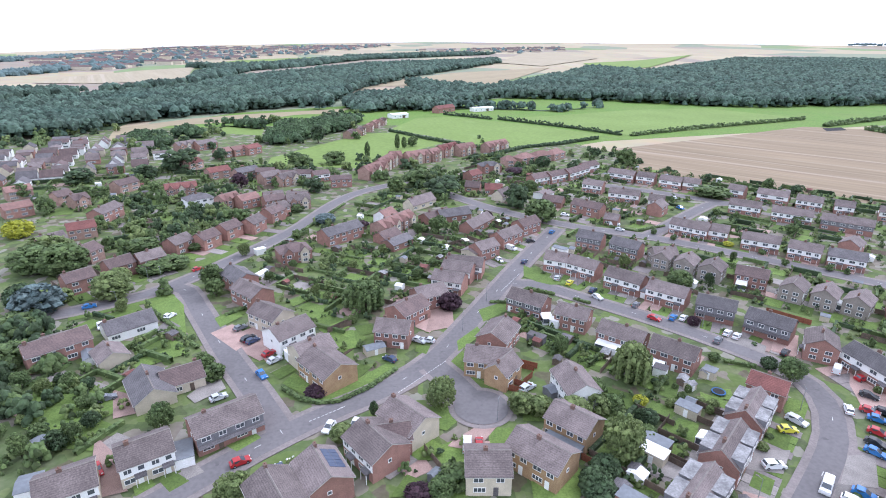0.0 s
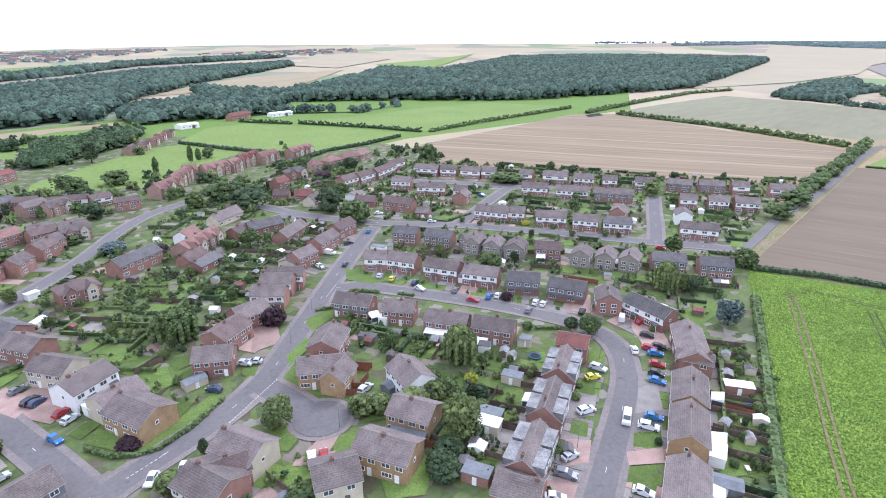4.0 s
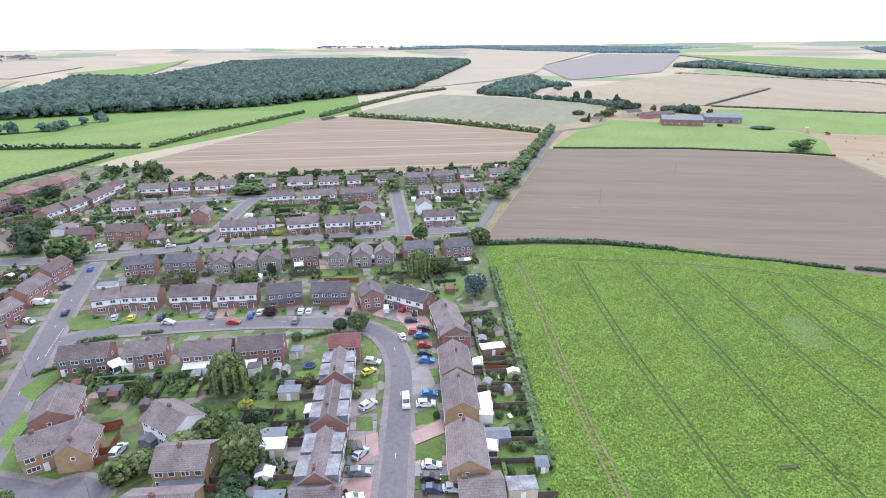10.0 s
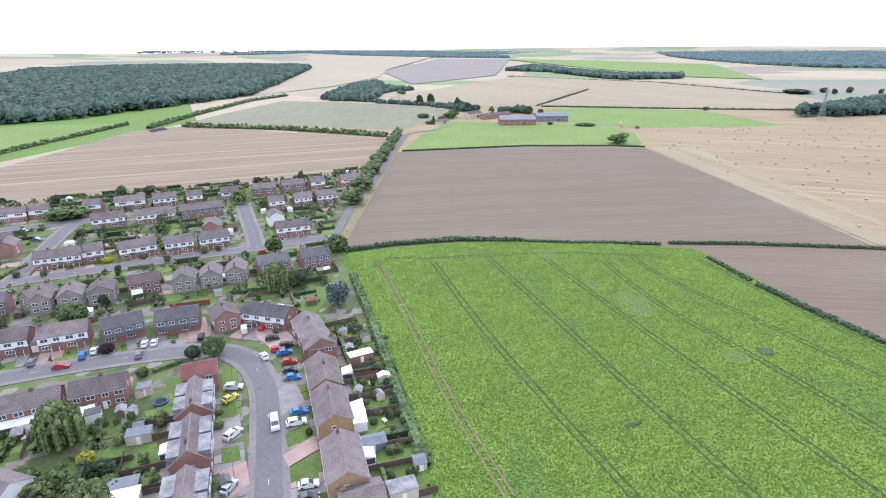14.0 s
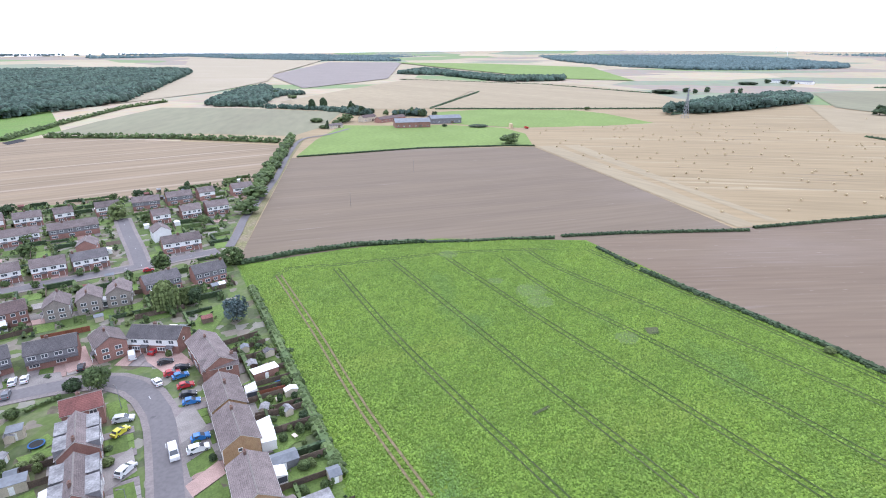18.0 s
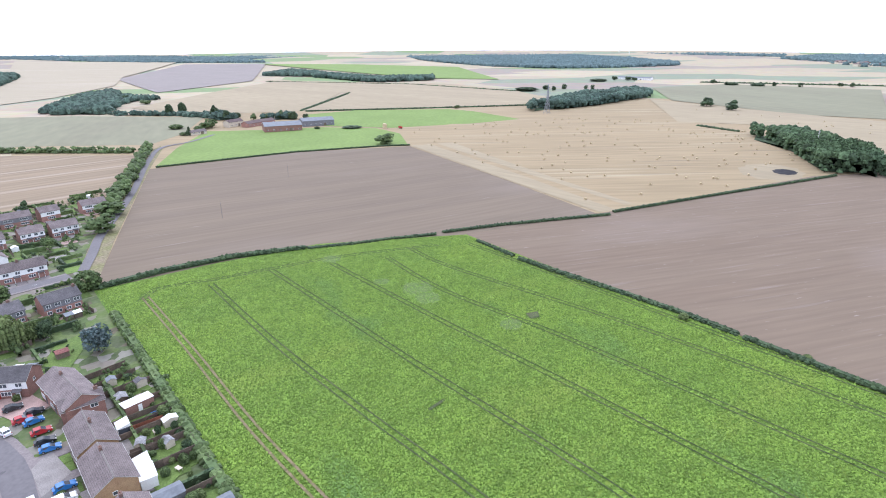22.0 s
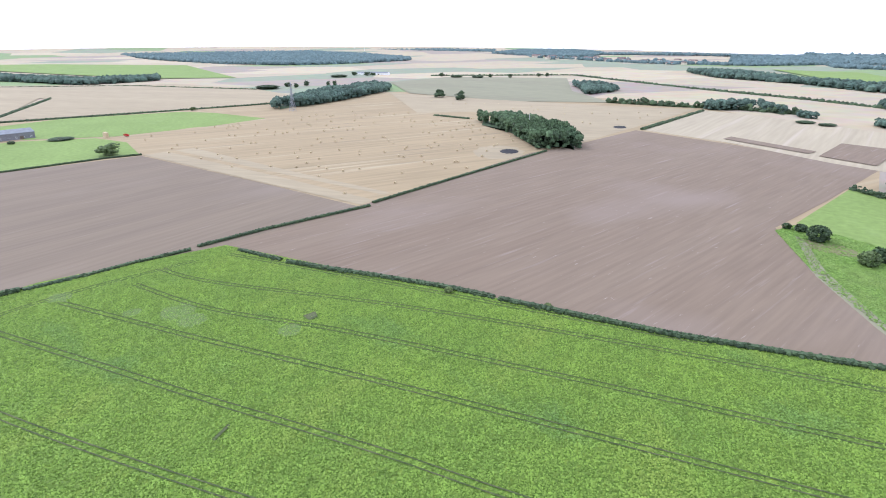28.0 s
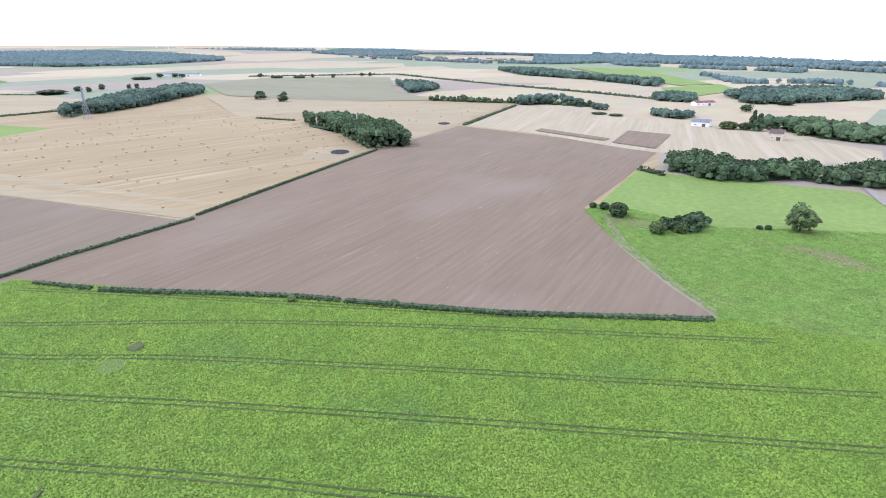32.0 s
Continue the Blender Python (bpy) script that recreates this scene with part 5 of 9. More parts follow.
def plot(x, y, rot, L, D, fd, bd, seed=0, paved=0.45, near=True, fenced=True):
    """Front drive and lawn, back lawn, fences, shrubs and a shed round one house."""
    rng = random.Random(seed + int(x * 13 + y * 7))
    m = facing(rot)
    def w(px, py):
        q = m @ Vector((px, py, 0))
        return x + q.x, y + q.y
    units = max(1, round(L / 6.2))
    u = L / units
    for i in range(units):
        cx = -L / 2 + u * (i + 0.5)
        if fd > 2:
            sgn = rng.choice((-1, 1))
            fy = -D / 2 - fd / 2 - 0.1
            slab("driveway", *w(cx + sgn * u * 0.27, fy), rot, u * 0.44, fd, rng.choice(("drive_pink", "drive_grey", "drive_grey", "paving")), "paved front driveway of a house", 0.16, "driveway")
            if rng.random() < paved:
                slab("driveway", *w(cx - sgn * u * 0.23, fy), rot, u * 0.5, fd, rng.choice(("drive_pink", "drive_grey")), "block-paved front yard of a house", 0.14, "driveway")
            else:
                slab("lawn", *w(cx - sgn * u * 0.23, fy), rot, u * 0.5, fd * 0.9, "lawn", "small mown front lawn", 0.14, "lawn")
            if rng.random() < 0.8:
                shrub(*w(cx - sgn * u * rng.uniform(0.1, 0.4), -D / 2 - rng.uniform(0.8, fd * 0.9)), rng.uniform(0.9, 2.2), rng.uniform(1.2, 2.4), rng.choice(("leaf", "leaf", "leaf_dark", "leaf_light")), rng.randrange(3))
        if bd > 2:
            by = D / 2 + bd / 2
            if near:
                slab("patio", *w(cx, D / 2 + 1.3), rot, u * 0.9, 2.6, rng.choice(("drive_grey", "paving", "drive_pink")), "paved back patio of a house", 0.12, "patio")
            if rng.random() < 0.8:
                slab("lawn", *w(cx + rng.uniform(-0.5, 0.5), D / 2 + 2.8 + (bd - 3.2) / 2), rot, u * rng.uniform(0.5, 0.8), bd - 3.6, "lawn", "back garden lawn between fences", 0.13, "lawn")
            if fenced:
                fence(*w(cx - u / 2, D / 2 + 0.3), *w(cx - u / 2, D / 2 + bd), "fence", 1.6, False)
            for k in range(rng.randrange(3, 6)):
                shrub(*w(cx + rng.uniform(-0.46, 0.46) * u, D / 2 + bd * rng.uniform(0.3, 1.0)), rng.uniform(1.2, 3.2), rng.uniform(1.4, 3.2), rng.choice(("leaf", "leaf", "leaf_dark", "leaf_light", "leaf")), rng.randrange(3))
            if rng.random() < 0.5:
                shed(*w(cx + rng.choice((-0.28, 0.28)) * u, D / 2 + bd - 1.8), rot + rng.choice((0, 90, 180)), rng.uniform(1.8, 2.6), rng.uniform(2.2, 3.4), 2.3, rng.choice(("fence", "fence", "cream")), rng.choice(("roof_dark", "sheet", "white")))
            if rng.random() < 0.22:
                conservatory(*w(cx, D / 2 + 1.4), rot + 180)
    if bd > 2 and fenced and rng.random() < 0.5:
        fence(*w(-L / 2, D / 2 + bd), *w(L / 2, D / 2 + bd), "fence", 1.6, False)


def hedge_run(x0, y0, x1, y1, tall, wide, mat, rng):
    """A clipped garden hedge, added to the joined greenery."""
    g = SHRUB_MASS.setdefault(mat, Geo())
    merge(g, ribbon([(x0, y0), (x1, y1)], wide * 0.75, 0.0, tall * 0.85))
    n = max(2, int(math.hypot(x1 - x0, y1 - y0) / 0.8))
    for i in range(n):
        t = (i + rng.random()) / n
        clump(g, (x0 + (x1 - x0) * t + rng.uniform(-0.2, 0.2), y0 + (y1 - y0) * t + rng.uniform(-0.2, 0.2), tall * rng.uniform(0.55, 0.85)), wide * rng.uniform(0.45, 0.65), 0.6, rng, 4)


def gardens(pts, rot, w, d, seed, lush=1.0):
    """A block of back gardens: strips of lawn, beds and paving with hedges, fences, sheds and shrubs."""
    rng = random.Random(seed)
    m = facing(rot)
    cx, cy = sum(p[0] for p in pts) / len(pts), sum(p[1] for p in pts) / len(pts)
    far = max(math.hypot(p[0] - cx, p[1] - cy) for p in pts)
    def to(px, py):
        q = m @ Vector((px, py, 0))
        return cx + q.x, cy + q.y
    for i in range(-int(far / w) - 1, int(far / w) + 2):
        for j in range(-int(far / d) - 1, int(far / d) + 2):
            ox, oy = i * w + (j % 2) * w * 0.35, j * d
            c = to(ox, oy)
            if not inside(*c, pts) or blocked(*c, 1.5):
                continue
            kind = rng.random() * (1.0 if math.hypot(*c) < 160 else 1.5)
            if kind < 0.48:
                slab("lawn", *c, rot, w * rng.uniform(0.55, 0.85), d * rng.uniform(0.5, 0.9), "lawn", "back garden lawn with worn edges", 0.1, "lawn")
            elif kind < 0.54:
                slab("soil_bed", *c, rot, w * 0.7, d * 0.6, "tub", "bare soil vegetable bed in a back garden", 0.1, "soil bed")
            elif kind < 0.8:
                slab("patio", *c, rot, w * 0.7, d * 0.5, rng.choice(("drive_grey", "drive_pink", "paving")), "paved patio in a back garden", 0.1, "patio")
            a, b = to(ox - w / 2, oy - d / 2), to(ox - w / 2, oy + d / 2)
            if not blocked(*a, 0.2) and not blocked(*b, 0.2):
                if rng.random() < 0.5:
                    hedge_run(*a, *b, rng.uniform(1.0, 2.2), rng.uniform(0.8, 1.4), rng.choice(("leaf", "leaf_dark", "leaf")), rng)
                elif rng.random() < (0.6 if math.hypot(*c) < 160 else 0.3):
                    fence(*a, *b, "fence", 1.6, False)
            a, b = to(ox - w / 2, oy + d / 2), to(ox + w / 2, oy + d / 2)
            if rng.random() < 0.45 and not blocked(*a, 0.2) and not blocked(*b, 0.2):
                hedge_run(*a, *b, rng.uniform(1.2, 2.4), rng.uniform(0.8, 1.5), rng.choice(("leaf", "leaf_dark")), rng)
            for k in range(int(rng.randrange(4, 9) * lush)):
                q = to(ox + rng.choice((-0.42, 0.42, rng.uniform(-0.4, 0.4))) * w, oy + rng.uniform(-0.48, 0.48) * d)
                if not blocked(*q):
                    s = rng.uniform(0.9, 3.0)
                    shrub(*q, s * rng.uniform(0.7, 1.2), s, rng.choice(("leaf", "leaf", "leaf_dark", "leaf_light", "leaf_light", "leaf")), rng.randrange(9))
            q = to(ox + rng.uniform(-0.3, 0.3) * w, oy + rng.choice((-0.36, 0.36)) * d)
            if rng.random() < (0.3 if math.hypot(*c) < 200 else 0.18) and not blocked(*q, 2):
                shed(*q, rot + rng.choice((0, 90, 180)), rng.uniform(1.8, 3.2), rng.uniform(2.0, 3.4), 2.3, *rng.choice((("fence", "roof_dark"), ("fence", "felt"), ("cream", "sheet"), ("white", "white"), ("fence", "roof_red"))))
            if rng.random() < 0.09 * lush:
                q = to(ox + rng.uniform(-0.3, 0.3) * w, oy + rng.uniform(-0.3, 0.3) * d)
                if not blocked(*q, 2):
                    tree(*q, rng.uniform(3.5, 6.5), rng.uniform(3, 5.5), rng.choice(("leaf", "leaf_light", "leaf", "leaf_dark")), "round", rng.randrange(90))


house(108.0, 96.4, -126, 18.2, 7.6, 4.8, 7.0, "brick", "g", "", 1)
house(104.5, 91.2, -47, 8.7, 6.0, 4.2, 5.6, "brick", "g", "", 1)
house(92.2, 80.2, -134, 12.5, 7.4, 4.8, 7.0, "buff", "g", "", 1)
house(82.2, 70.0, -134, 12.6, 7.4, 4.8, 7.0, "buff", "g", "", 1)
house(69.5, 57.2, -136, 12.5, 7.4, 4.8, 7.0, "buff", "g", "", 1)
house(64.5, 49.6, -44, 8.1, 7.0, 3.0, 4.6, "buff", "g", "", 1)
house(79.9, 109.1, -42, 8.0, 7.0, 4.8, 6.6, "brick", "r", "", 1)
house(70.2, 99.4, 47, 11.2, 7.4, 4.6, 7.5, "brick", "g", "D", 1)
house(59.5, 88.0, 47, 12.3, 7.4, 4.6, 7.5, "brick", "g", "D", 1)
house(47.8, 75.7, 45, 12.6, 7.4, 4.6, 7.5, "brick", "g", "D", 1)
house(42.1, 69.8, -44, 8.6, 8.0, 3.4, 5.5, "brick", "g", "", 1)
house(14.9, 122.2, -12, 11.4, 8.0, 4.8, 7.0, "buff", "g", "", 1)
house(18.1, 117.4, 53, 8.0, 6.0, 4.6, 7.0, "buff", "g", "", 1)
house(18.8, 134.4, -118, 11.0, 8.5, 4.8, 7.0, "brick", "g", "", 1)
house(34.3, 110.6, -79, 10.5, 8.0, 4.8, 7.0, "white", "g", "", 1)
house(30.7, 96.7, -44, 9.9, 8.0, 4.8, 7.0, "buff", "g", "", 1)
house(22.0, 87.4, -43, 12.0, 8.5, 4.8, 7.0, "buff", "g", "", 1)
house(-10.9, 90.4, -50, 10.5, 9.0, 4.8, 7.0, "brick", "g", "w", 1)
house(-7.7, 93.5, 11, 7.0, 6.0, 4.4, 6.4, "brick", "p", "", 1)
house(-4.8, 98.1, -46, 10.5, 8.5, 4.8, 7.0, "cream", "g", "", 1)
house(-20.2, 82.3, -59, 9.5, 8.5, 4.8, 7.0, "brick", "g", "w", 1)
house(-27.7, 77.1, -56, 9.5, 8.5, 4.8, 7.0, "brick", "g", "w", 1)
house(10.9, 84.5, -1, 8.5, 8.5, 4.8, 7.0, "cream", "g", "", 1)
house(30.8, 155.1, 143, 11.9, 7.2, 4.8, 7.0, "brick", "g", "ts", 1)
house(42.5, 145.5, 149, 9.5, 7.2, 4.8, 7.0, "brick", "g", "", 1)
house(53.1, 133.1, 141, 12.4, 7.2, 4.8, 7.0, "brick", "g", "", 1)
house(64.1, 124.8, 140, 11.6, 7.2, 4.8, 7.0, "brick", "g", "", 1)
house(46.9, 189.3, -26, 8.0, 7.2, 4.8, 7.0, "brick", "g", "w", 2)
house(55.6, 183.1, -42, 11.2, 7.2, 4.8, 7.0, "brick", "g", "w", 2)
house(66.7, 171.4, -42, 12.6, 7.2, 4.8, 7.0, "brick", "g", "w", 2, 1)
house(77.1, 160.9, -40, 12.2, 7.2, 4.8, 7.0, "brick", "g", "w", 2)
house(87.8, 150.7, -32, 10.9, 7.2, 4.8, 7.0, "brick", "d", "ts", 2)
house(98.4, 139.9, -45, 12.0, 7.2, 4.8, 7.0, "brick", "d", "ts", 2)
house(105.6, 128.4, -122, 9.0, 7.6, 4.8, 7.0, "brick", "g", "we", 2)
house(112.5, 117.2, -78, 14.6, 7.2, 4.8, 7.0, "brick", "d", "w", 1)
house(66.1, 212.7, 146, 10.3, 7.2, 4.8, 7.0, "brick", "d", "ts", 2)
house(77.6, 203.0, 138, 11.6, 7.2, 4.8, 7.0, "brick", "d", "ts", 2)
house(88.6, 194.5, -177, 9.0, 7.0, 4.8, 7.0, "grey", "g", "e", 2)
house(87.9, 191.6, 51, 9.0, 6.0, 4.8, 7.0, "grey", "g", "e", 2)
house(94.1, 186.0, -129, 9.0, 7.0, 4.8, 7.0, "grey", "g", "e", 2)
house(101.0, 180.4, -131, 9.0, 7.5, 4.8, 7.0, "grey", "g", "e", 2)
house(111.6, 173.9, 147, 10.0, 7.2, 4.8, 7.0, "brick", "p", "", 2)
house(120.4, 163.9, -135, 9.0, 7.0, 4.8, 7.0, "grey", "g", "we", 2)
house(127.4, 158.4, -135, 9.0, 7.0, 4.8, 7.0, "grey", "g", "e", 2)
house(134.4, 153.2, -139, 9.0, 7.0, 4.8, 7.0, "grey", "g", "e", 2)
house(146.0, 146.8, 149, 11.7, 7.2, 4.8, 7.0, "brick", "d", "t", 2)
house(158.5, 136.8, 146, 11.1, 7.2, 4.8, 7.0, "brick", "d", "ts", 2)
house(113.5, 226.5, -42, 15.8, 7.2, 4.8, 7.0, "brick", "g", "w", 2)
house(121.0, 222.8, -33, 13.4, 7.2, 4.8, 7.0, "brick", "g", "w", 2)
house(134.7, 209.1, -33, 13.6, 7.2, 4.8, 7.0, "brick", "g", "w", 2)
house(146.5, 198.7, -40, 11.1, 7.2, 4.8, 7.0, "brick", "g", "w", 2)
house(156.9, 190.2, -36, 12.0, 7.2, 4.8, 7.0, "brick", "d", "w", 2)
house(184.1, 170.3, -41, 14.9, 7.2, 4.8, 7.0, "brick", "g", "w", 2)
house(77.0, 257.8, -42, 15.3, 7.2, 4.8, 7.0, "brick", "p", "", 2)
house(63.3, 273.0, -30, 10.3, 7.2, 3.2, 5.6, "brick", "p", "", 2)
house(111.4, 258.5, 48, 9.0, 7.2, 4.8, 7.0, "brick", "g", "", 2)
house(84.5, 243.4, -30, 6.3, 7.2, 3.0, 5.0, "brick", "g", "", 2)
house(155.2, 258.9, -35, 13.9, 7.2, 4.8, 7.0, "brick", "g", "w", 2)
house(170.3, 245.5, -36, 16.5, 7.2, 4.8, 7.0, "brick", "g", "w", 2)
house(187.1, 232.2, -38, 19.5, 7.2, 4.8, 7.0, "brick", "g", "t", 2)
house(169.1, 204.5, 40, 9.0, 7.2, 4.8, 7.0, "brick", "g", "", 2)
house(193.4, 189.3, -127, 9.0, 7.2, 4.8, 7.0, "white", "g", "", 2)
house(215.0, 208.8, -36, 7.9, 7.2, 4.8, 7.0, "brick", "g", "w", 2)
house(226.7, 200.8, -37, 9.3, 7.2, 4.8, 7.0, "brick", "g", "w", 2)
house(236.7, 192.6, -38, 10.9, 7.2, 4.8, 7.0, "brick", "g", "w", 2)
house(91.6, 300.4, -33, 11.0, 7.2, 4.8, 7.0, "brick", "g", "w", 2)
house(102.7, 281.3, -28, 15.4, 7.2, 4.8, 7.0, "brick", "g", "w", 2)
house(115.0, 269.0, -28, 7.4, 7.2, 4.8, 7.0, "brick", "g", "w", 2)
house(116.7, 327.3, -40, 15.8, 7.2, 4.8, 7.0, "brick", "g", "w", 3)
house(128.6, 319.4, -37, 10.3, 7.2, 4.8, 7.0, "brick", "g", "w", 3)
house(139.7, 310.3, -38, 12.3, 7.2, 4.8, 7.0, "brick", "g", "w", 3)
house(149.3, 304.9, -35, 8.8, 7.2, 4.8, 7.0, "brick", "g", "w", 3)
house(167.5, 289.7, -45, 8.1, 7.2, 4.8, 7.0, "brick", "g", "w", 3)
house(181.1, 279.2, -39, 14.4, 7.2, 4.8, 7.0, "brick", "g", "w", 3)
house(192.9, 267.3, -38, 11.4, 7.2, 4.8, 7.0, "brick", "g", "w", 2)
house(204.2, 258.1, -34, 8.1, 7.2, 4.8, 7.0, "brick", "g", "w", 2)
house(219.9, 246.6, -37, 11.0, 7.2, 4.8, 7.0, "brick", "g", "w", 3)
house(234.3, 235.4, -45, 13.1, 7.2, 4.8, 7.0, "brick", "g", "t", 3)
house(248.7, 226.6, -38, 13.0, 7.2, 4.8, 7.0, "brick", "g", "t", 3)
house(261.1, 218.7, -34, 8.7, 7.2, 4.8, 7.0, "brick", "g", "w", 3)
house(276.5, 205.5, -37, 11.9, 7.2, 4.8, 7.0, "brick", "g", "w", 3)
house(42.3, 231.2, 40, 11.6, 7.2, 4.8, 7.0, "brick", "p", "", 2)
house(31.7, 216.3, 45, 13.3, 7.2, 4.8, 7.0, "brick", "g", "", 2)
house(21.1, 201.9, 38, 9.9, 7.2, 4.8, 7.0, "brick", "g", "", 2)
house(12.7, 185.2, -15, 13.3, 7.2, 4.8, 7.0, "brick", "g", "w", 2)
house(10.1, 180.4, -23, 10.8, 7.2, 4.8, 7.0, "brick", "g", "w", 2)
house(6.6, 171.3, -22, 10.7, 7.2, 4.8, 7.0, "brick", "g", "w", 2)
house(-0.4, 160.3, 27, 10.0, 8.0, 4.8, 7.0, "brick", "g", "", 1)
house(-6.8, 149.9, 48, 11.0, 8.5, 4.8, 7.0, "brick", "p", "", 1)
house(-10.1, 137.3, -12, 9.6, 7.5, 4.8, 7.0, "brick", "g", "", 1)
house(18.5, 203.8, 52, 12.0, 7.0, 3.0, 4.0, "cream", "g", "", 2)
house(-25.6, 119.0, -47, 12.0, 9.5, 4.8, 7.0, "buff", "g", "", 1)
house(-30.8, 126.4, 40, 9.8, 8.5, 4.8, 7.0, "cream", "g", "", 1)
house(-39.2, 136.4, 47, 11.4, 8.5, 4.8, 7.0, "white", "g", "w", 1)
house(-46.8, 146.4, -35, 11.0, 8.0, 4.8, 7.0, "cream", "g", "", 1)
house(-57.0, 162.0, -40, 12.0, 8.0, 4.8, 7.0, "brick", "g", "", 2)
house(-64.8, 173.7, -46, 12.0, 8.0, 4.8, 7.0, "brick", "d", "", 2)
house(-43.9, 98.6, 37, 13.8, 8.0, 4.8, 7.0, "brick", "g", "ts", 1)
house(-56.2, 88.8, 34, 9.6, 8.5, 4.8, 7.0, "cream", "g", "w", 1)
house(-66.0, 80.3, 32, 9.4, 8.5, 4.8, 7.0, "cream", "g", "w", 1)
house(-66.3, 112.2, -53, 12.6, 8.6, 2.9, 5.6, "cream", "d", "", 1)
house(-60.9, 117.0, 34, 9.2, 8.0, 2.9, 5.2, "cream", "p", "", 1)
house(-83.7, 127.3, -46, 8.0, 7.0, 2.8, 4.6, "cream", "g", "", 1)
house(-87.0, 143.6, 43, 13.0, 8.2, 2.8, 5.2, "white", "d", "", 2)
house(-98.2, 129.3, 45, 14.8, 7.6, 4.8, 7.0, "brick", "p", "", 1)
house(-99.2, 130.6, 39, 6.0, 6.0, 4.5, 6.5, "brick", "p", "", 1)
house(-118.1, 172.5, 50, 9.0, 7.5, 4.8, 7.0, "brick", "p", "", 2)
house(-111.0, 184.7, 53, 9.0, 7.5, 4.8, 7.0, "brick", "p", "", 2)
house(-103.1, 191.1, 49, 9.0, 7.5, 4.8, 7.0, "brick", "g", "", 2)
house(-99.6, 207.9, 65, 9.0, 7.5, 4.8, 7.0, "brick", "g", "", 2)
house(-90.8, 213.4, 64, 9.0, 7.5, 4.8, 7.0, "brick", "p", "", 2)
house(-85.9, 225.6, 63, 9.0, 7.5, 4.8, 7.0, "brick", "p", "", 2)
house(-77.8, 233.3, 71, 9.0, 7.5, 4.8, 7.0, "brick", "g", "", 2)
house(-73.3, 248.5, 64, 9.0, 7.5, 4.8, 7.0, "brick", "p", "", 2)
house(-52.4, 199.3, 28, 11.9, 9.0, 4.8, 7.0, "brick", "p", "hV", 2)
house(-37.8, 221.8, 47, 18.5, 8.0, 4.8, 7.0, "brick", "d", "", 2)
house(-16.3, 234.7, 56, 22.2, 8.5, 4.8, 7.0, "rose", "k", "V", 2)
house(-20.6, 244.1, 59, 9.0, 7.0, 4.8, 7.0, "white", "k", "", 2)
house(-5.3, 271.3, 49, 17.1, 7.2, 3.0, 6.0, "cream", "g", "", 2)
house(10.8, 250.1, 24, 15.8, 7.2, 3.0, 5.6, "brick", "d", "", 2)
house(21.0, 237.4, 55, 18.6, 7.2, 3.0, 5.6, "brick", "g", "", 2)
house(2.4, 248.9, 46, 15.3, 7.2, 3.0, 5.0, "brick", "p", "", 2)
house(-18.0, 220.2, 48, 9.8, 7.2, 3.0, 5.0, "brick", "p", "", 2)
house(-13.5, 213.5, 50, 11.7, 7.2, 2.8, 4.5, "brick", "d", "", 2)
house(-29.6, 359.8, 74, 24.7, 8.5, 5.8, 8.6, "rose", "k", "V", 3)
house(-23.7, 375.2, 17, 8.0, 8.5, 5.8, 8.6, "rose", "k", "V", 3)
house(-9.2, 377.7, 32, 17.3, 8.5, 5.8, 8.6, "rose", "k", "V", 3)
house(1.8, 385.8, 53, 9.6, 8.5, 5.8, 8.6, "rose", "k", "V", 3)
house(12.0, 404.1, 53, 21.3, 8.5, 5.8, 8.6, "rose", "r", "V", 3)
house(25.2, 406.5, 42, 16.6, 8.5, 5.8, 8.6, "rose", "k", "V", 3)
house(49.1, 418.6, 44, 23.2, 8.5, 5.8, 8.6, "rose", "k", "V", 3)
house(-34.9, 336.4, 60, 20.2, 8.5, 5.8, 8.6, "rose", "k", "V", 3)
house(52.5, 367.4, 15, 7.6, 9.0, 4.8, 7.5, "rose", "k", "h", 3)
house(64.7, 376.8, 35, 13.2, 9.0, 4.8, 7.5, "rose", "k", "h", 3)
house(77.6, 385.1, 28, 14.7, 9.0, 4.8, 7.5, "rose", "k", "h", 3)
house(88.9, 392.2, 46, 15.2, 9.0, 4.8, 7.5, "rose", "k", "h", 3)
house(64.1, 317.9, 36, 14.5, 7.2, 4.8, 7.0, "brick", "p", "w", 2)
house(75.9, 324.8, 38, 16.9, 7.2, 4.8, 7.0, "brick", "p", "w", 3)
house(89.7, 335.3, 45, 22.7, 7.2, 4.8, 7.0, "brick", "p", "w", 3)
house(101.5, 350.1, 38, 15.0, 7.2, 4.8, 7.0, "brick", "p", "w", 3)
house(38.1, 350.9, 13, 13.5, 9.0, 4.8, 7.0, "brick", "d", "hV", 3)
house(35.1, 297.9, -5, 9.4, 7.2, 3.0, 5.5, "brick", "r", "", 2)
house(38.5, 285.4, 51, 10.0, 7.2, 3.0, 6.0, "cream", "g", "", 2)
house(24.2, 302.8, -15, 8.2, 7.2, 3.0, 5.5, "brick", "p", "", 2)
house(25.5, 325.3, 46, 9.5, 7.2, 4.8, 7.0, "brick", "r", "", 2)
house(61.2, 288.1, 44, 9.1, 7.2, 3.0, 4.0, "white", "g", "", 2)
house(-99.6, 332.3, 8, 10.9, 7.2, 4.8, 6.5, "brick", "p", "", 3)
house(-85.2, 325.8, 5, 9.7, 7.2, 4.8, 6.5, "brick", "p", "", 3)
house(-75.0, 327.1, -0, 9.1, 7.2, 4.8, 6.5, "brick", "p", "w", 3)
house(-65.5, 325.7, 32, 9.9, 7.2, 4.8, 6.5, "brick", "p", "w", 3)
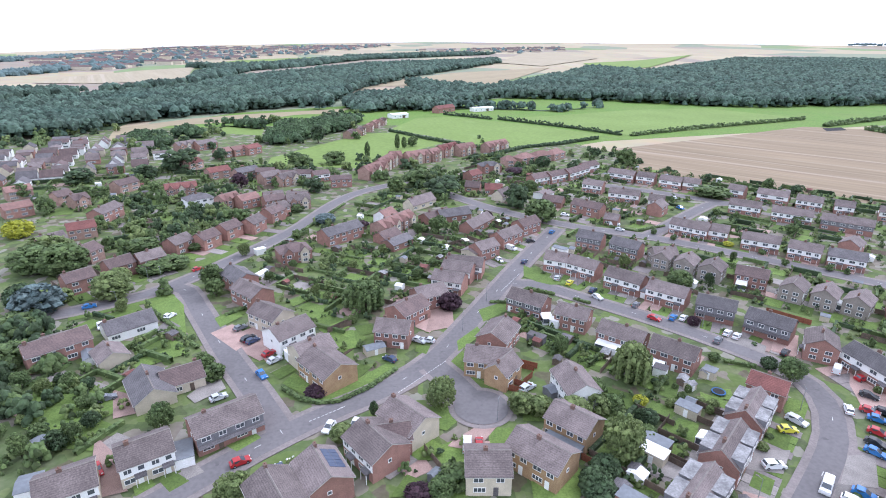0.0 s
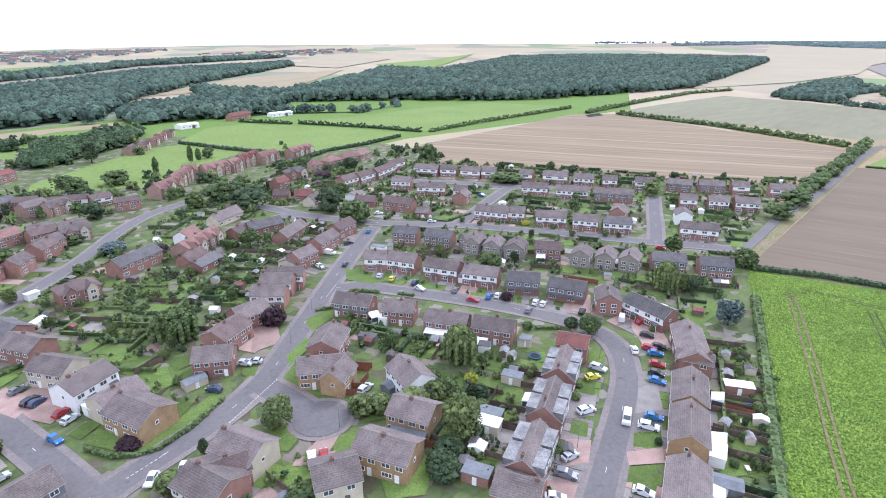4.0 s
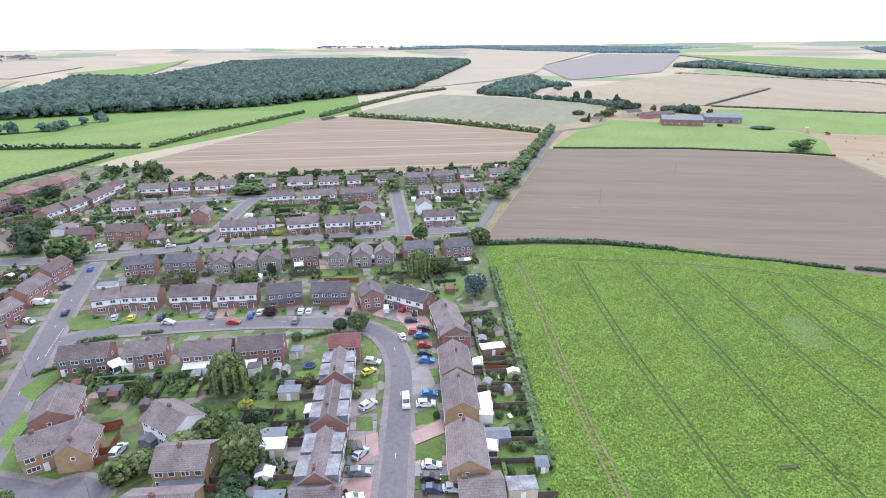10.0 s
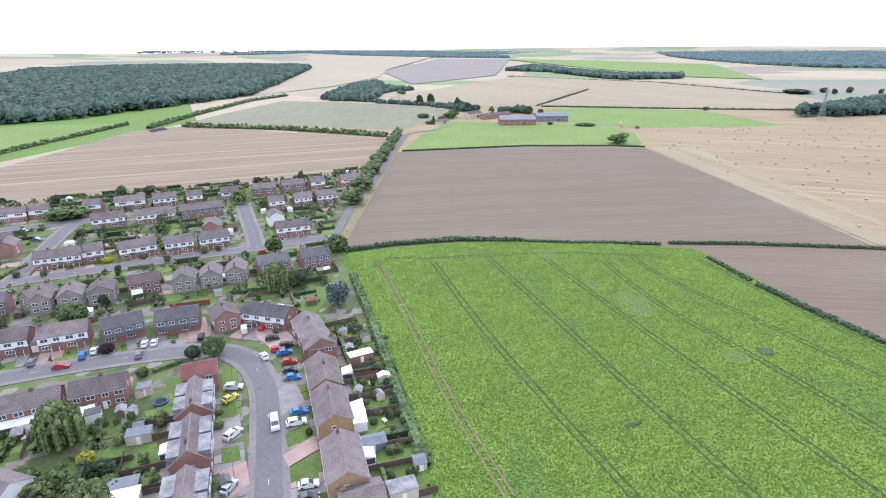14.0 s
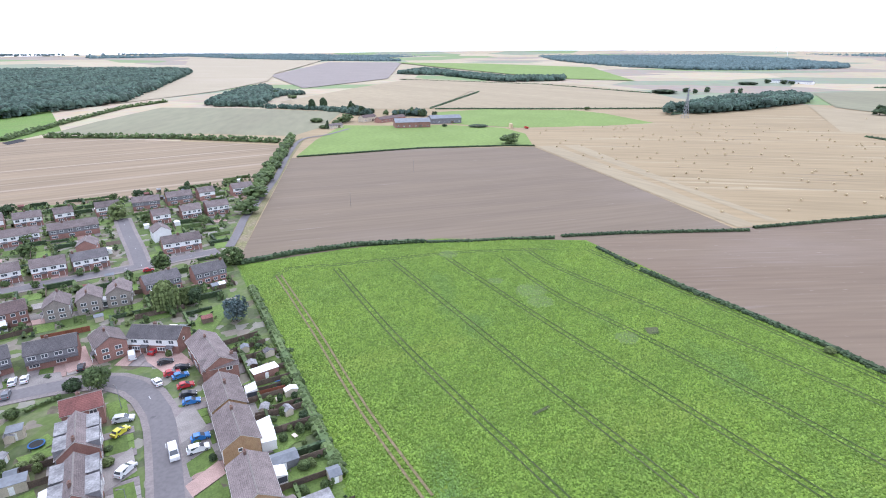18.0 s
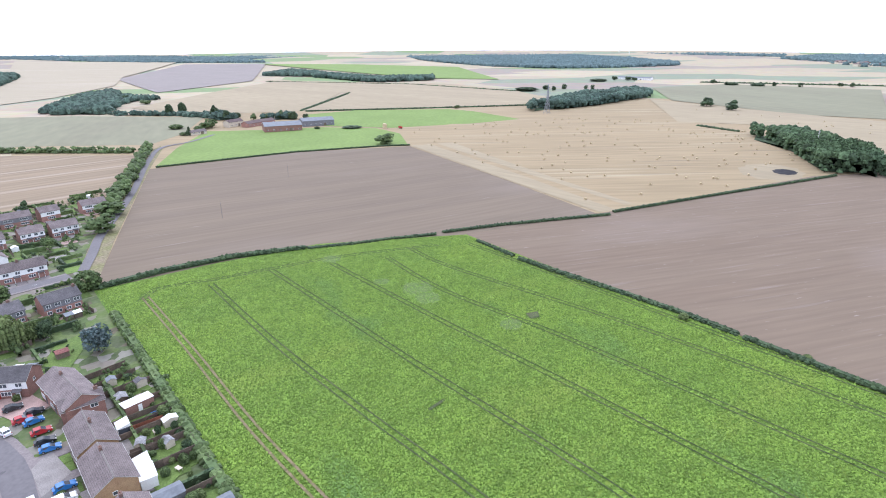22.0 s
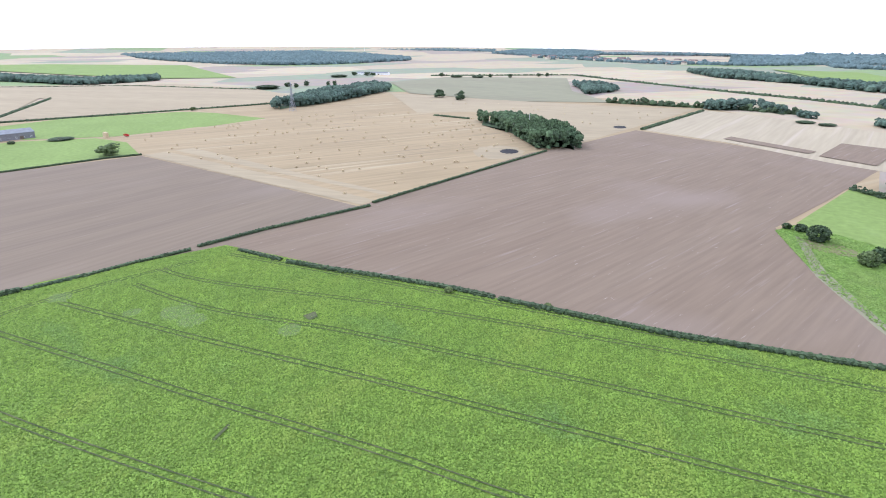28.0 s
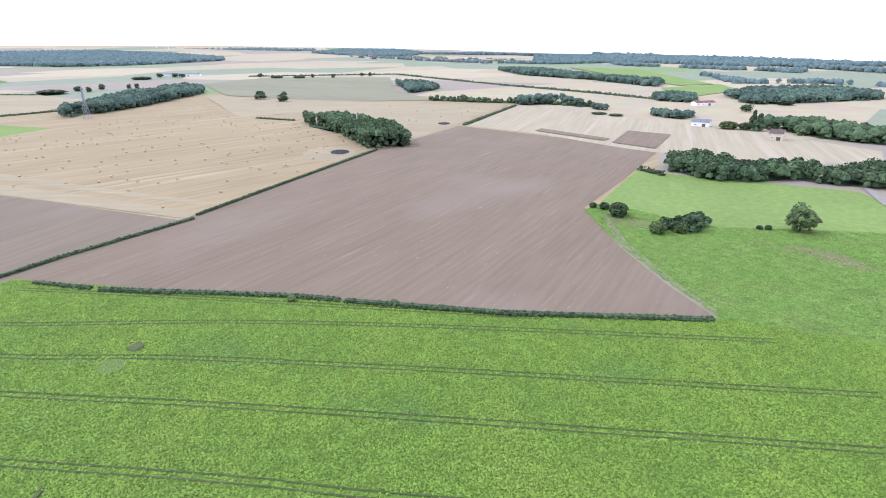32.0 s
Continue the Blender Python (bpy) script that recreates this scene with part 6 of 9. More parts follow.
house(-51.2, 313.2, 12, 11.7, 7.2, 4.8, 6.5, "brick", "p", "", 2)
house(-80.0, 275.5, 25, 9.7, 7.2, 4.8, 7.0, "brick", "g", "", 2)
house(-67.5, 275.5, -8, 10.5, 7.2, 4.8, 7.0, "brick", "g", "", 2)
house(-73.1, 254.1, 52, 11.4, 7.2, 4.8, 7.0, "brick", "g", "", 2)
house(-147.7, 225.6, 36, 10.4, 8.0, 4.8, 7.0, "rose", "r", "", 2)
house(-195.0, 255.3, 49, 11.5, 8.0, 4.8, 7.0, "brick", "k", "", 2)
house(-215.6, 286.3, 47, 11.5, 8.0, 4.8, 7.0, "rose", "k", "", 3)
house(-174.9, 270.1, 58, 7.5, 8.0, 4.8, 7.0, "rose", "p", "V", 2)
house(-151.0, 250.3, 84, 15.0, 8.0, 4.8, 7.0, "brick", "g", "", 2)
house(-168.3, 301.6, 67, 12.8, 8.0, 4.8, 7.0, "rose", "p", "", 3)
house(-134.2, 293.4, 29, 15.6, 8.0, 4.8, 7.0, "rose", "r", "V", 2)
house(-101.8, 271.5, 58, 10.3, 8.0, 4.8, 7.0, "rose", "k", "V", 2)
house(-91.9, 270.9, 49, 10.1, 8.0, 4.8, 7.0, "brick", "k", "", 2)
house(-78.5, 269.9, 33, 10.0, 8.0, 4.8, 7.0, "brick", "p", "", 2)
house(-66.2, 269.4, 23, 11.1, 8.0, 4.8, 7.0, "rose", "g", "V", 2)
house(-128.6, 332.8, 46, 13.2, 8.0, 4.8, 7.0, "rose", "r", "", 3)
house(-111.5, 332.2, 51, 14.3, 8.0, 4.8, 7.0, "rose", "d", "", 3)
house(-94.1, 320.9, 48, 12.1, 8.0, 4.8, 7.0, "rose", "g", "", 3)
house(-83.4, 317.3, 52, 12.9, 8.0, 4.8, 7.0, "rose", "g", "V", 2)
house(-150.6, 209.7, 54, 10.0, 8.0, 4.8, 7.0, "brick", "g", "", 2)
house(-129.5, 198.7, 74, 6.4, 8.0, 4.8, 7.0, "rose", "p", "", 2)
house(-187.2, 276.6, 61, 7.7, 8.0, 4.8, 7.0, "rose", "p", "", 3)
house(-146.9, 393.5, 54, 10.9, 8.0, 4.8, 7.0, "rose", "k", "", 3)
house(-138.7, 402.5, 54, 11.4, 8.0, 4.8, 7.0, "brick", "k", "", 3)
house(-153.4, 356.1, 67, 11.8, 8.0, 4.8, 7.0, "rose", "r", "", 3)
house(-183.8, 421.7, 52, 15.7, 8.0, 4.8, 7.0, "rose", "g", "V", 3)
house(-171.5, 426.9, 54, 15.8, 8.0, 4.8, 7.0, "brick", "g", "", 3)
house(-131.0, 408.3, 63, 13.1, 8.0, 4.8, 7.0, "brick", "r", "", 3)
house(-116.6, 271.4, 43, 12.9, 9.0, 4.8, 7.0, "white", "d", "h", 2)
house(-68.7, 479.8, 75, 11.0, 8.0, 4.8, 7.0, "rose", "p", "V", 3)
house(-62.5, 494.6, 77, 11.0, 8.0, 4.8, 7.0, "rose", "p", "V", 3)
house(-57.3, 515.6, 82, 11.0, 8.0, 4.8, 7.0, "rose", "k", "V", 3)
house(-53.5, 538.3, 79, 11.0, 8.0, 4.8, 7.0, "rose", "k", "V", 3)
house(-48.3, 556.5, 77, 11.0, 8.0, 4.8, 7.0, "rose", "p", "V", 3)

# ---- plots ----
plot(108.0, 96.4, -126, 18.2, 7.6, 0, 12, 0, 0.45, True)
plot(92.2, 80.2, -134, 12.5, 7.4, 7, 13, 1, 0.45, True)
plot(82.2, 70.0, -134, 12.6, 7.4, 7, 13, 2, 0.45, True)
plot(69.5, 57.2, -136, 12.5, 7.4, 7, 13, 3, 0.45, True)
plot(70.2, 99.4, 47, 11.2, 7.4, 6, 10, 4, 0.45, True)
plot(59.5, 88.0, 47, 12.3, 7.4, 6, 10, 5, 0.45, True)
plot(47.8, 75.7, 45, 12.6, 7.4, 6, 10, 6, 0.45, True)
plot(30.8, 155.1, 143, 11.9, 7.2, 5, 0, 7, 0.45, True)
plot(42.5, 145.5, 149, 9.5, 7.2, 5, 0, 8, 0.45, True)
plot(53.1, 133.1, 141, 12.4, 7.2, 5, 0, 9, 0.45, True)
plot(64.1, 124.8, 140, 11.6, 7.2, 5, 0, 10, 0.45, True)
plot(46.9, 189.3, -26, 8.0, 7.2, 7, 9, 11, 0.45, False)
plot(55.6, 183.1, -42, 11.2, 7.2, 7, 9, 12, 0.45, False)
plot(66.7, 171.4, -42, 12.6, 7.2, 7, 9, 13, 0.45, True)
plot(77.1, 160.9, -40, 12.2, 7.2, 7, 9, 14, 0.45, True)
plot(87.8, 150.7, -32, 10.9, 7.2, 7, 9, 15, 0.45, True)
plot(98.4, 139.9, -45, 12.0, 7.2, 7, 9, 16, 0.45, True)
plot(105.6, 128.4, -122, 9.0, 7.6, 7, 9, 17, 0.45, True)
plot(112.5, 117.2, -78, 14.6, 7.2, 7, 7, 18, 0.45, True)
plot(66.1, 212.7, 146, 10.3, 7.2, 5, 8, 19, 0.45, False)
plot(77.6, 203.0, 138, 11.6, 7.2, 5, 8, 20, 0.45, False)
plot(88.6, 194.5, -177, 9.0, 7.0, 5, 8, 21, 0.45, False)
plot(94.1, 186.0, -129, 9.0, 7.0, 5, 8, 22, 0.45, False)
plot(101.0, 180.4, -131, 9.0, 7.5, 5, 8, 23, 0.45, False)
plot(111.6, 173.9, 147, 10.0, 7.2, 5, 8, 24, 0.45, False)
plot(120.4, 163.9, -135, 9.0, 7.0, 5, 8, 25, 0.45, False)
plot(127.4, 158.4, -135, 9.0, 7.0, 5, 8, 26, 0.45, False)
plot(134.4, 153.2, -139, 9.0, 7.0, 5, 8, 27, 0.45, False)
plot(146.0, 146.8, 149, 11.7, 7.2, 5, 8, 28, 0.45, False)
plot(158.5, 136.8, 146, 11.1, 7.2, 5, 8, 29, 0.45, False)
plot(113.5, 226.5, -42, 15.8, 7.2, 6, 9, 30, 0.45, False)
plot(121.0, 222.8, -33, 13.4, 7.2, 6, 9, 31, 0.45, False)
plot(134.7, 209.1, -33, 13.6, 7.2, 6, 9, 32, 0.45, False)
plot(146.5, 198.7, -40, 11.1, 7.2, 6, 9, 33, 0.45, False)
plot(156.9, 190.2, -36, 12.0, 7.2, 6, 9, 34, 0.45, False)
plot(184.1, 170.3, -41, 14.9, 7.2, 6, 9, 35, 0.45, False)
plot(77.0, 257.8, -42, 15.3, 7.2, 6, 9, 36, 0.45, False)
plot(63.3, 273.0, -30, 10.3, 7.2, 6, 9, 37, 0.45, False)
plot(155.2, 258.9, -35, 13.9, 7.2, 5, 7, 38, 0.45, False)
plot(170.3, 245.5, -36, 16.5, 7.2, 5, 7, 39, 0.45, False)
plot(187.1, 232.2, -38, 19.5, 7.2, 5, 7, 40, 0.45, False)
plot(215.0, 208.8, -36, 7.9, 7.2, 5, 7, 41, 0.45, False)
plot(226.7, 200.8, -37, 9.3, 7.2, 5, 7, 42, 0.45, False)
plot(236.7, 192.6, -38, 10.9, 7.2, 5, 7, 43, 0.45, False)
plot(91.6, 300.4, -33, 11.0, 7.2, 5, 7, 44, 0.45, False)
plot(102.7, 281.3, -28, 15.4, 7.2, 5, 7, 45, 0.45, False)
plot(115.0, 269.0, -28, 7.4, 7.2, 5, 7, 46, 0.45, False)
plot(116.7, 327.3, -40, 15.8, 7.2, 5, 7, 47, 0.45, False)
plot(128.6, 319.4, -37, 10.3, 7.2, 5, 7, 48, 0.45, False)
plot(139.7, 310.3, -38, 12.3, 7.2, 5, 7, 49, 0.45, False)
plot(149.3, 304.9, -35, 8.8, 7.2, 5, 7, 50, 0.45, False)
plot(167.5, 289.7, -45, 8.1, 7.2, 5, 7, 51, 0.45, False)
plot(181.1, 279.2, -39, 14.4, 7.2, 5, 7, 52, 0.45, False)
plot(192.9, 267.3, -38, 11.4, 7.2, 5, 7, 53, 0.45, False)
plot(204.2, 258.1, -34, 8.1, 7.2, 5, 7, 54, 0.45, False)
plot(219.9, 246.6, -37, 11.0, 7.2, 5, 7, 55, 0.45, False)
plot(234.3, 235.4, -45, 13.1, 7.2, 5, 7, 56, 0.45, False)
plot(248.7, 226.6, -38, 13.0, 7.2, 5, 7, 57, 0.45, False)
plot(261.1, 218.7, -34, 8.7, 7.2, 5, 7, 58, 0.45, False)
plot(276.5, 205.5, -37, 11.9, 7.2, 5, 7, 59, 0.45, False)
plot(42.3, 231.2, 40, 11.6, 7.2, 7, 14, 60, 0.45, False)
plot(31.7, 216.3, 45, 13.3, 7.2, 7, 14, 61, 0.45, False)
plot(21.1, 201.9, 38, 9.9, 7.2, 7, 14, 62, 0.45, False)
plot(-118.1, 172.5, 50, 9.0, 7.5, 8, 8, 63, 0.45, False)
plot(-111.0, 184.7, 53, 9.0, 7.5, 8, 8, 64, 0.45, False)
plot(-103.1, 191.1, 49, 9.0, 7.5, 8, 8, 65, 0.45, False)
plot(-99.6, 207.9, 65, 9.0, 7.5, 8, 8, 66, 0.45, False)
plot(-90.8, 213.4, 64, 9.0, 7.5, 8, 8, 67, 0.45, False)
plot(-85.9, 225.6, 63, 9.0, 7.5, 8, 8, 68, 0.45, False)
plot(-77.8, 233.3, 71, 9.0, 7.5, 8, 8, 69, 0.45, False)
plot(-73.3, 248.5, 64, 9.0, 7.5, 8, 8, 70, 0.45, False)
plot(64.1, 317.9, 36, 14.5, 7.2, 5, 7, 71, 0.45, False)
plot(75.9, 324.8, 38, 16.9, 7.2, 5, 7, 72, 0.45, False)
plot(89.7, 335.3, 45, 22.7, 7.2, 5, 7, 73, 0.45, False)
plot(101.5, 350.1, 38, 15.0, 7.2, 5, 7, 74, 0.45, False)


# ---- loose things ----
M["thin"] = material("thin_crop", (0.104, 0.172, 0.036), 0.95, (0.13, 0.172, 0.052), 0.9, 0.5, (3, 0.5))
CAR_COLOURS = {"white": (0.75, 0.76, 0.77), "silver": (0.5, 0.52, 0.54), "grey": (0.16, 0.17, 0.19), "black": (0.02, 0.022, 0.026), "navy": (0.03, 0.05, 0.11), "blue": (0.03, 0.16, 0.42), "red": (0.38, 0.025, 0.03), "yellow": (0.6, 0.55, 0.05)}
for key, c in CAR_COLOURS.items():
    M["car_" + key] = material("car_paint_" + key, c, 0.3, None)
M["lamp_red"] = material("tail_lamp", (0.4, 0.02, 0.02), 0.3)
M["lamp_clear"] = material("head_lamp", (0.7, 0.7, 0.68), 0.2)
M["pad_blue"] = material("blue_pad", (0.03, 0.12, 0.3), 0.7, (0.025, 0.09, 0.24), 2.0, 0.5)
M["panel"] = material("solar_glass", (0.03, 0.045, 0.09), 0.25, (0.04, 0.06, 0.12), 3.0, 0.5)
CARS = {}


def car(x, y, rot, colour, kind):
    """Parked car, nose along local x; body, glazing, wheels and lamps are parts."""
    z = 0.2
    if (colour, kind) in CARS:
        return copy_thing(CARS[(colour, kind)], at(x, y, rot, z))
    l, w, h = {"hatch": (4.1, 1.75, 1.48), "estate": (4.6, 1.85, 1.6), "van": (4.9, 1.95, 1.95)}[kind]
    c = thing("van" if kind == "van" else "car", at(x, y, rot, z), "%s %s parked on the road or drive" % (colour, {"hatch": "hatchback car", "estate": "large family car", "van": "panel van"}[kind]), "van" if kind == "van" else "car", "parked cars")
    def hull(profile, half, inset):
        g = Geo()
        n = len(profile)
        rings = [[(px, -half + (inset if pz > h * 0.6 else 0), pz) for px, pz in profile], [(px, half - (inset if pz > h * 0.6 else 0), pz) for px, pz in profile]]
        g.v = rings[0] + rings[1]
        g.f = [tuple(range(n)), tuple(reversed(range(n, 2 * n)))] + [(i, n + i, n + (i + 1) % n, (i + 1) % n) for i in range(n)]
        g.m = [0] * len(g.f)
        return g
    a = l / 2
    belt = h * 0.62
    if kind == "van":
        prof = [(-a, 0.3), (-a, h * 0.97), (-a + 0.15, h), (a - 1.7, h), (a - 0.85, belt), (a - 0.1, belt - 0.15), (a, 0.5), (a - 0.05, 0.25)]
    else:
        back = -a + (0.25 if kind == "estate" else 0.45)
        prof = [(-a, 0.35), (-a + 0.02, belt), (back, belt + 0.05), (back + 0.25, h - 0.04), (-0.2, h), (a - 2.0, h - 0.08), (a - 1.15, belt + 0.03), (a - 0.2, belt - 0.18), (a, 0.55), (a - 0.06, 0.25)]
    part("body", hull(prof, w / 2, 0.17), M["car_" + colour], c)
    top = h - 0.12
    x0 = -a + (2.9 if kind == "van" else 0.85)
    for s in (-1, 1):
        yy = s * (w / 2 - 0.14)
        g = Geo()
        g.face([(x0, yy + s * 0.0, belt + 0.02), (a - 1.35, yy, belt + 0.02), (a - 1.95, yy - s * 0.012, top), (x0 + 0.1, yy - s * 0.012, top)])
        part("side_window", g, M["glass"], c)
    if kind == "van":
        ps = [(a - 1.72, h - 0.03), (a - 0.83, belt + 0.01)]
    else:
        ps = [(a - 2.02, h - 0.09), (a - 1.13, belt + 0.03)]
    def pane(q0, q1, name):
        g = Geo()
        e = 0.03 if q1[0] > 0 else -0.03
        g.face([(q0[0] + e, -w / 2 + 0.27, q0[1] + 0.01), (q1[0] + e, -w / 2 + 0.2, q1[1] + 0.02), (q1[0] + e, w / 2 - 0.2, q1[1] + 0.02), (q0[0] + e, w / 2 - 0.27, q0[1] + 0.01)])
        part(name, g, M["glass"], c)
    pane(ps[0], ps[1], "windscreen")
    if kind != "van":
        pane((back + 0.25, h - 0.06), (back, belt + 0.08), "rear_window")
    for sx in (-1, 1):
        for sy in (-1, 1):
            g = Geo()
            px, py = sx * (a - 0.78), sy * (w / 2 - 0.1)
            g.tube((px, py - 0.11, 0.31), (px, py + 0.11, 0.31), 0.31, 0.31, 12)
            wheel = part("wheel", g, M["black"], c)
            g = Geo()
            g.tube((px, py - 0.125, 0.31), (px, py + 0.125, 0.31), 0.18, 0.18, 8)
            part("rim", g, M["metal"], wheel, "silver wheel rim")
    for sy in (-1, 1):
        g = Geo()
        g.block(a - 0.16, a + 0.01, sy * (w / 2 - 0.3) - 0.17, sy * (w / 2 - 0.3) + 0.17, 0.62, 0.76)
        part("headlight", g, M["lamp_clear"], c)
        g = Geo()
        g.block(-a - 0.01, -a + 0.08, sy * (w / 2 - 0.2) - 0.1, sy * (w / 2 - 0.2) + 0.1, 0.66, 0.9)
        part("tail_light", g, M["lamp_red"], c)
    CARS[(colour, kind)] = c
    return c


def scatter(pts, n, seed, lo, hi):
    """Shrubs and small trees of mixed greens over a stretch of gardens."""
    rng = random.Random(seed)
    xs, ys = [p[0] for p in pts], [p[1] for p in pts]
    k = 0
    while k < n:
        x, y = rng.uniform(min(xs), max(xs)), rng.uniform(min(ys), max(ys))
        if not inside(x, y, pts):
            continue
        k += 1
        w = rng.uniform(lo, hi)
        form = "bush" if w < 3 or rng.random() < 0.45 else "round"
        mat = rng.choice(("leaf", "leaf", "leaf_dark", "leaf_light", "leaf"))
        if form == "bush" or math.hypot(x, y) > 210:
            shrub(x, y, w * rng.uniform(0.75, 1.1), w * 1.1, mat, rng.randrange(90))
        else:
            tree(x, y, w * rng.uniform(0.75, 1.15), w * 1.1, mat, form, rng.randrange(90))


def grove(pts, n, seed, lo, hi):
    """Bigger trees and tall shrubs that stand close among far gardens, joined into the greenery."""
    rng = random.Random(seed)
    xs, ys = [p[0] for p in pts], [p[1] for p in pts]
    k = 0
    while k < n:
        x, y = rng.uniform(min(xs), max(xs)), rng.uniform(min(ys), max(ys))
        if inside(x, y, pts):
            k += 1
            w = rng.uniform(lo, hi)
            shrub(x, y, w * rng.uniform(0.8, 1.15), w * 1.15, rng.choice(("leaf", "leaf_dark", "leaf", "leaf_dark", "leaf_light")), 0)


def estate(pts, rot, step_x, step_y, seed):
    """The pale, close-set estate across the valley: small gabled houses, each with its roof and windows."""
    rng = random.Random(seed)
    m = facing(rot)
    cx, cy = sum(p[0] for p in pts) / len(pts), sum(p[1] for p in pts) / len(pts)
    for i in range(-24, 25):
        for j in range(-24, 25):
            q = m @ Vector((i * step_x + rng.uniform(-2, 2), j * step_y + rng.uniform(-2, 2), 0))
            x, y = cx + q.x, cy + q.y
            if inside(x, y, pts) and not blocked(x, y, 5) and rng.random() < 0.9:
                house(x, y, rot + rng.choice((0, 0, 90)), rng.uniform(8, 12), 7, 3.2 if rng.random() < 0.5 else 4.6, 5.6 if rng.random() < 0.5 else 6.8, rng.choice(("white", "cream", "white", "brick")), rng.choice("ggdp"), "", 3)


def town(pts, n, seed):
    """A far town: hundreds of small roofed blocks with gaps and trees, too far off to pick apart."""
    rng = random.Random(seed)
    walls, roofs, green = Geo(), Geo(), Geo()
    xs, ys = [p[0] for p in pts], [p[1] for p in pts]
    k = 0
    while k < n:
        x, y = rng.uniform(min(xs), max(xs)), rng.uniform(min(ys), max(ys))
        if not inside(x, y, pts):
            continue
        k += 1
        z = height(x, y)
        a, d, h = rng.uniform(8, 26), rng.uniform(5, 8), rng.uniform(5, 9)
        walls.block(x - a, x + a, y - d, y + d, z - 2, z + h)
        roofs.prism([(y - d - 0.5, z + h), (y + d + 0.5, z + h), (y, z + h + 4)], x - a - 0.5, x + a + 0.5)
        clump(green, (x + rng.uniform(-40, 40), y + rng.uniform(-40, 40), z + 4), rng.uniform(8, 16), 0.7, rng)
    tagged(part("town_walls", walls, M["cream"], None), "pale walls of a distant town", "town", kind="stuff")
    tagged(part("town_roofs", roofs, M["roof_plum"], None), "brown and red roofs of a distant town", "town", kind="stuff")
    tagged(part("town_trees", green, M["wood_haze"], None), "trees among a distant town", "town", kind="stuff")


def barn(x, y, rot, L, D, eave, ridge, wall, roof, label):
    b = thing("barn", at(x, y, rot), label, "farm building", "farm buildings")
    g = Geo()
    d = D / 2
    g.prism([(-d, -0.5), (d, -0.5), (d, eave), (0, ridge - 0.1), (-d, eave)], -L / 2, L / 2)
    part("wall", g, M[wall], b)
    k = (ridge - eave) / d
    for s in (1, -1):
        g = Geo()
        prof = [(0, ridge), (s * (d + 0.4), eave - 0.4 * k), (s * (d + 0.4), eave - 0.4 * k + 0.15), (0, ridge + 0.15)]
        g.prism(prof if s < 0 else prof[::-1], -L / 2 - 0.3, L / 2 + 0.3)
        part("roof_slope", g, M[roof], b)
    n = max(2, int(L / 6))
    for s in (-1, 1):
        for i in range(n):
            link("window", window_mesh(1.6, 1.2), b, pose(-L / 2 + L * (i + 0.5) / n, s * d, 1.4, 0, 0, 0 if s < 0 else 180))
    link("door", door_mesh(3.2, 3.0, "fence"), b, pose(L * 0.2, -d - 0.02, 0))
    return b


def pylon(x, y):
    p = thing("pylon", at(x, y, 25), "grey steel lattice electricity pylon in the stubble", "pylon")
    z0 = height(x, y)
    legs = [(-1, -1), (1, -1), (1, 1), (-1, 1)]
    def half(z):
        return 3.2 * (1 - z / 22) + 0.9 * (z / 22) if z < 22 else 0.9 * (1 - (z - 22) / 16) + 0.12
    levels = [0, 5, 10, 14.5, 18.5, 22, 26, 30, 34, 38]
    for sx, sy in legs:
        g = Geo()
        for a, b in zip(levels, levels[1:]):
            g.tube((sx * half(a), sy * half(a), a), (sx * half(b), sy * half(b), b), 0.22, 0.2, 4)
        part("leg", g, M["metal"], p)
    for a, b in zip(levels, levels[1:]):
        for i in range(4):
            (ax, ay), (bx, by) = legs[i], legs[(i + 1) % 4]
            for s in (0, 1):
                g = Geo()
                lo, hi = (b, a) if s else (a, b)
                g.tube((ax * half(lo), ay * half(lo), lo), (bx * half(hi), by * half(hi), hi), 0.1, 0.1, 4)
                part("brace", g, M["metal"], p)
    for z, w in ((22, 5.5), (28, 6.5), (34, 5.0)):
        g = Geo()
        for s in (-1, 1):
            g.tube((0, 0, z + 1.2), (s * w, 0, z), 0.16, 0.1, 4)
            g.tube((0, 0, z), (s * w, 0, z), 0.16, 0.1, 4)
            g.tube((s * w, 0, z), (s * w, 0, z - 1.8), 0.1, 0.1, 5)
        part("cross_arm", g, M["metal"], p)
    return p


def pole(x, y):
    p = thing("utility_pole", at(x, y, 30), "wooden electricity pole standing in the tilled field", "utility pole", "utility poles")
    g = Geo()
    g.tube((0, 0, -0.3), (0, 0, 8.5), 0.11, 0.08, 7)
    part("pole", g, M["cap"], p)
    g = Geo()
    g.block(-0.9, 0.9, -0.06, 0.06, 8.0, 8.15)
    part("cross_arm", g, M["cap"], p)


def turbine(x, y):
    t = thing("wind_turbine", at(x, y, 200), "distant white wind turbine on the skyline", "wind turbine", "wind turbines")
    g = Geo()
    g.tube((0, 0, -2), (0, 0, 46), 1.6, 0.9, 8)
    part("tower", g, M["white"], t)
    g = Geo()
    g.block(-1.2, 1.2, -2.4, 1.6, 45.5, 48)
    part("nacelle", g, M["white"], t)
    for k in range(3):
        a = math.tau * k / 3 + 0.4
        g = Geo()
        g.tube((0, -2.6, 46.8), (24 * math.cos(a), -2.6, 46.8 + 24 * math.sin(a)), 0.8, 0.25, 5)
        part("blade", g, M["white"], t)


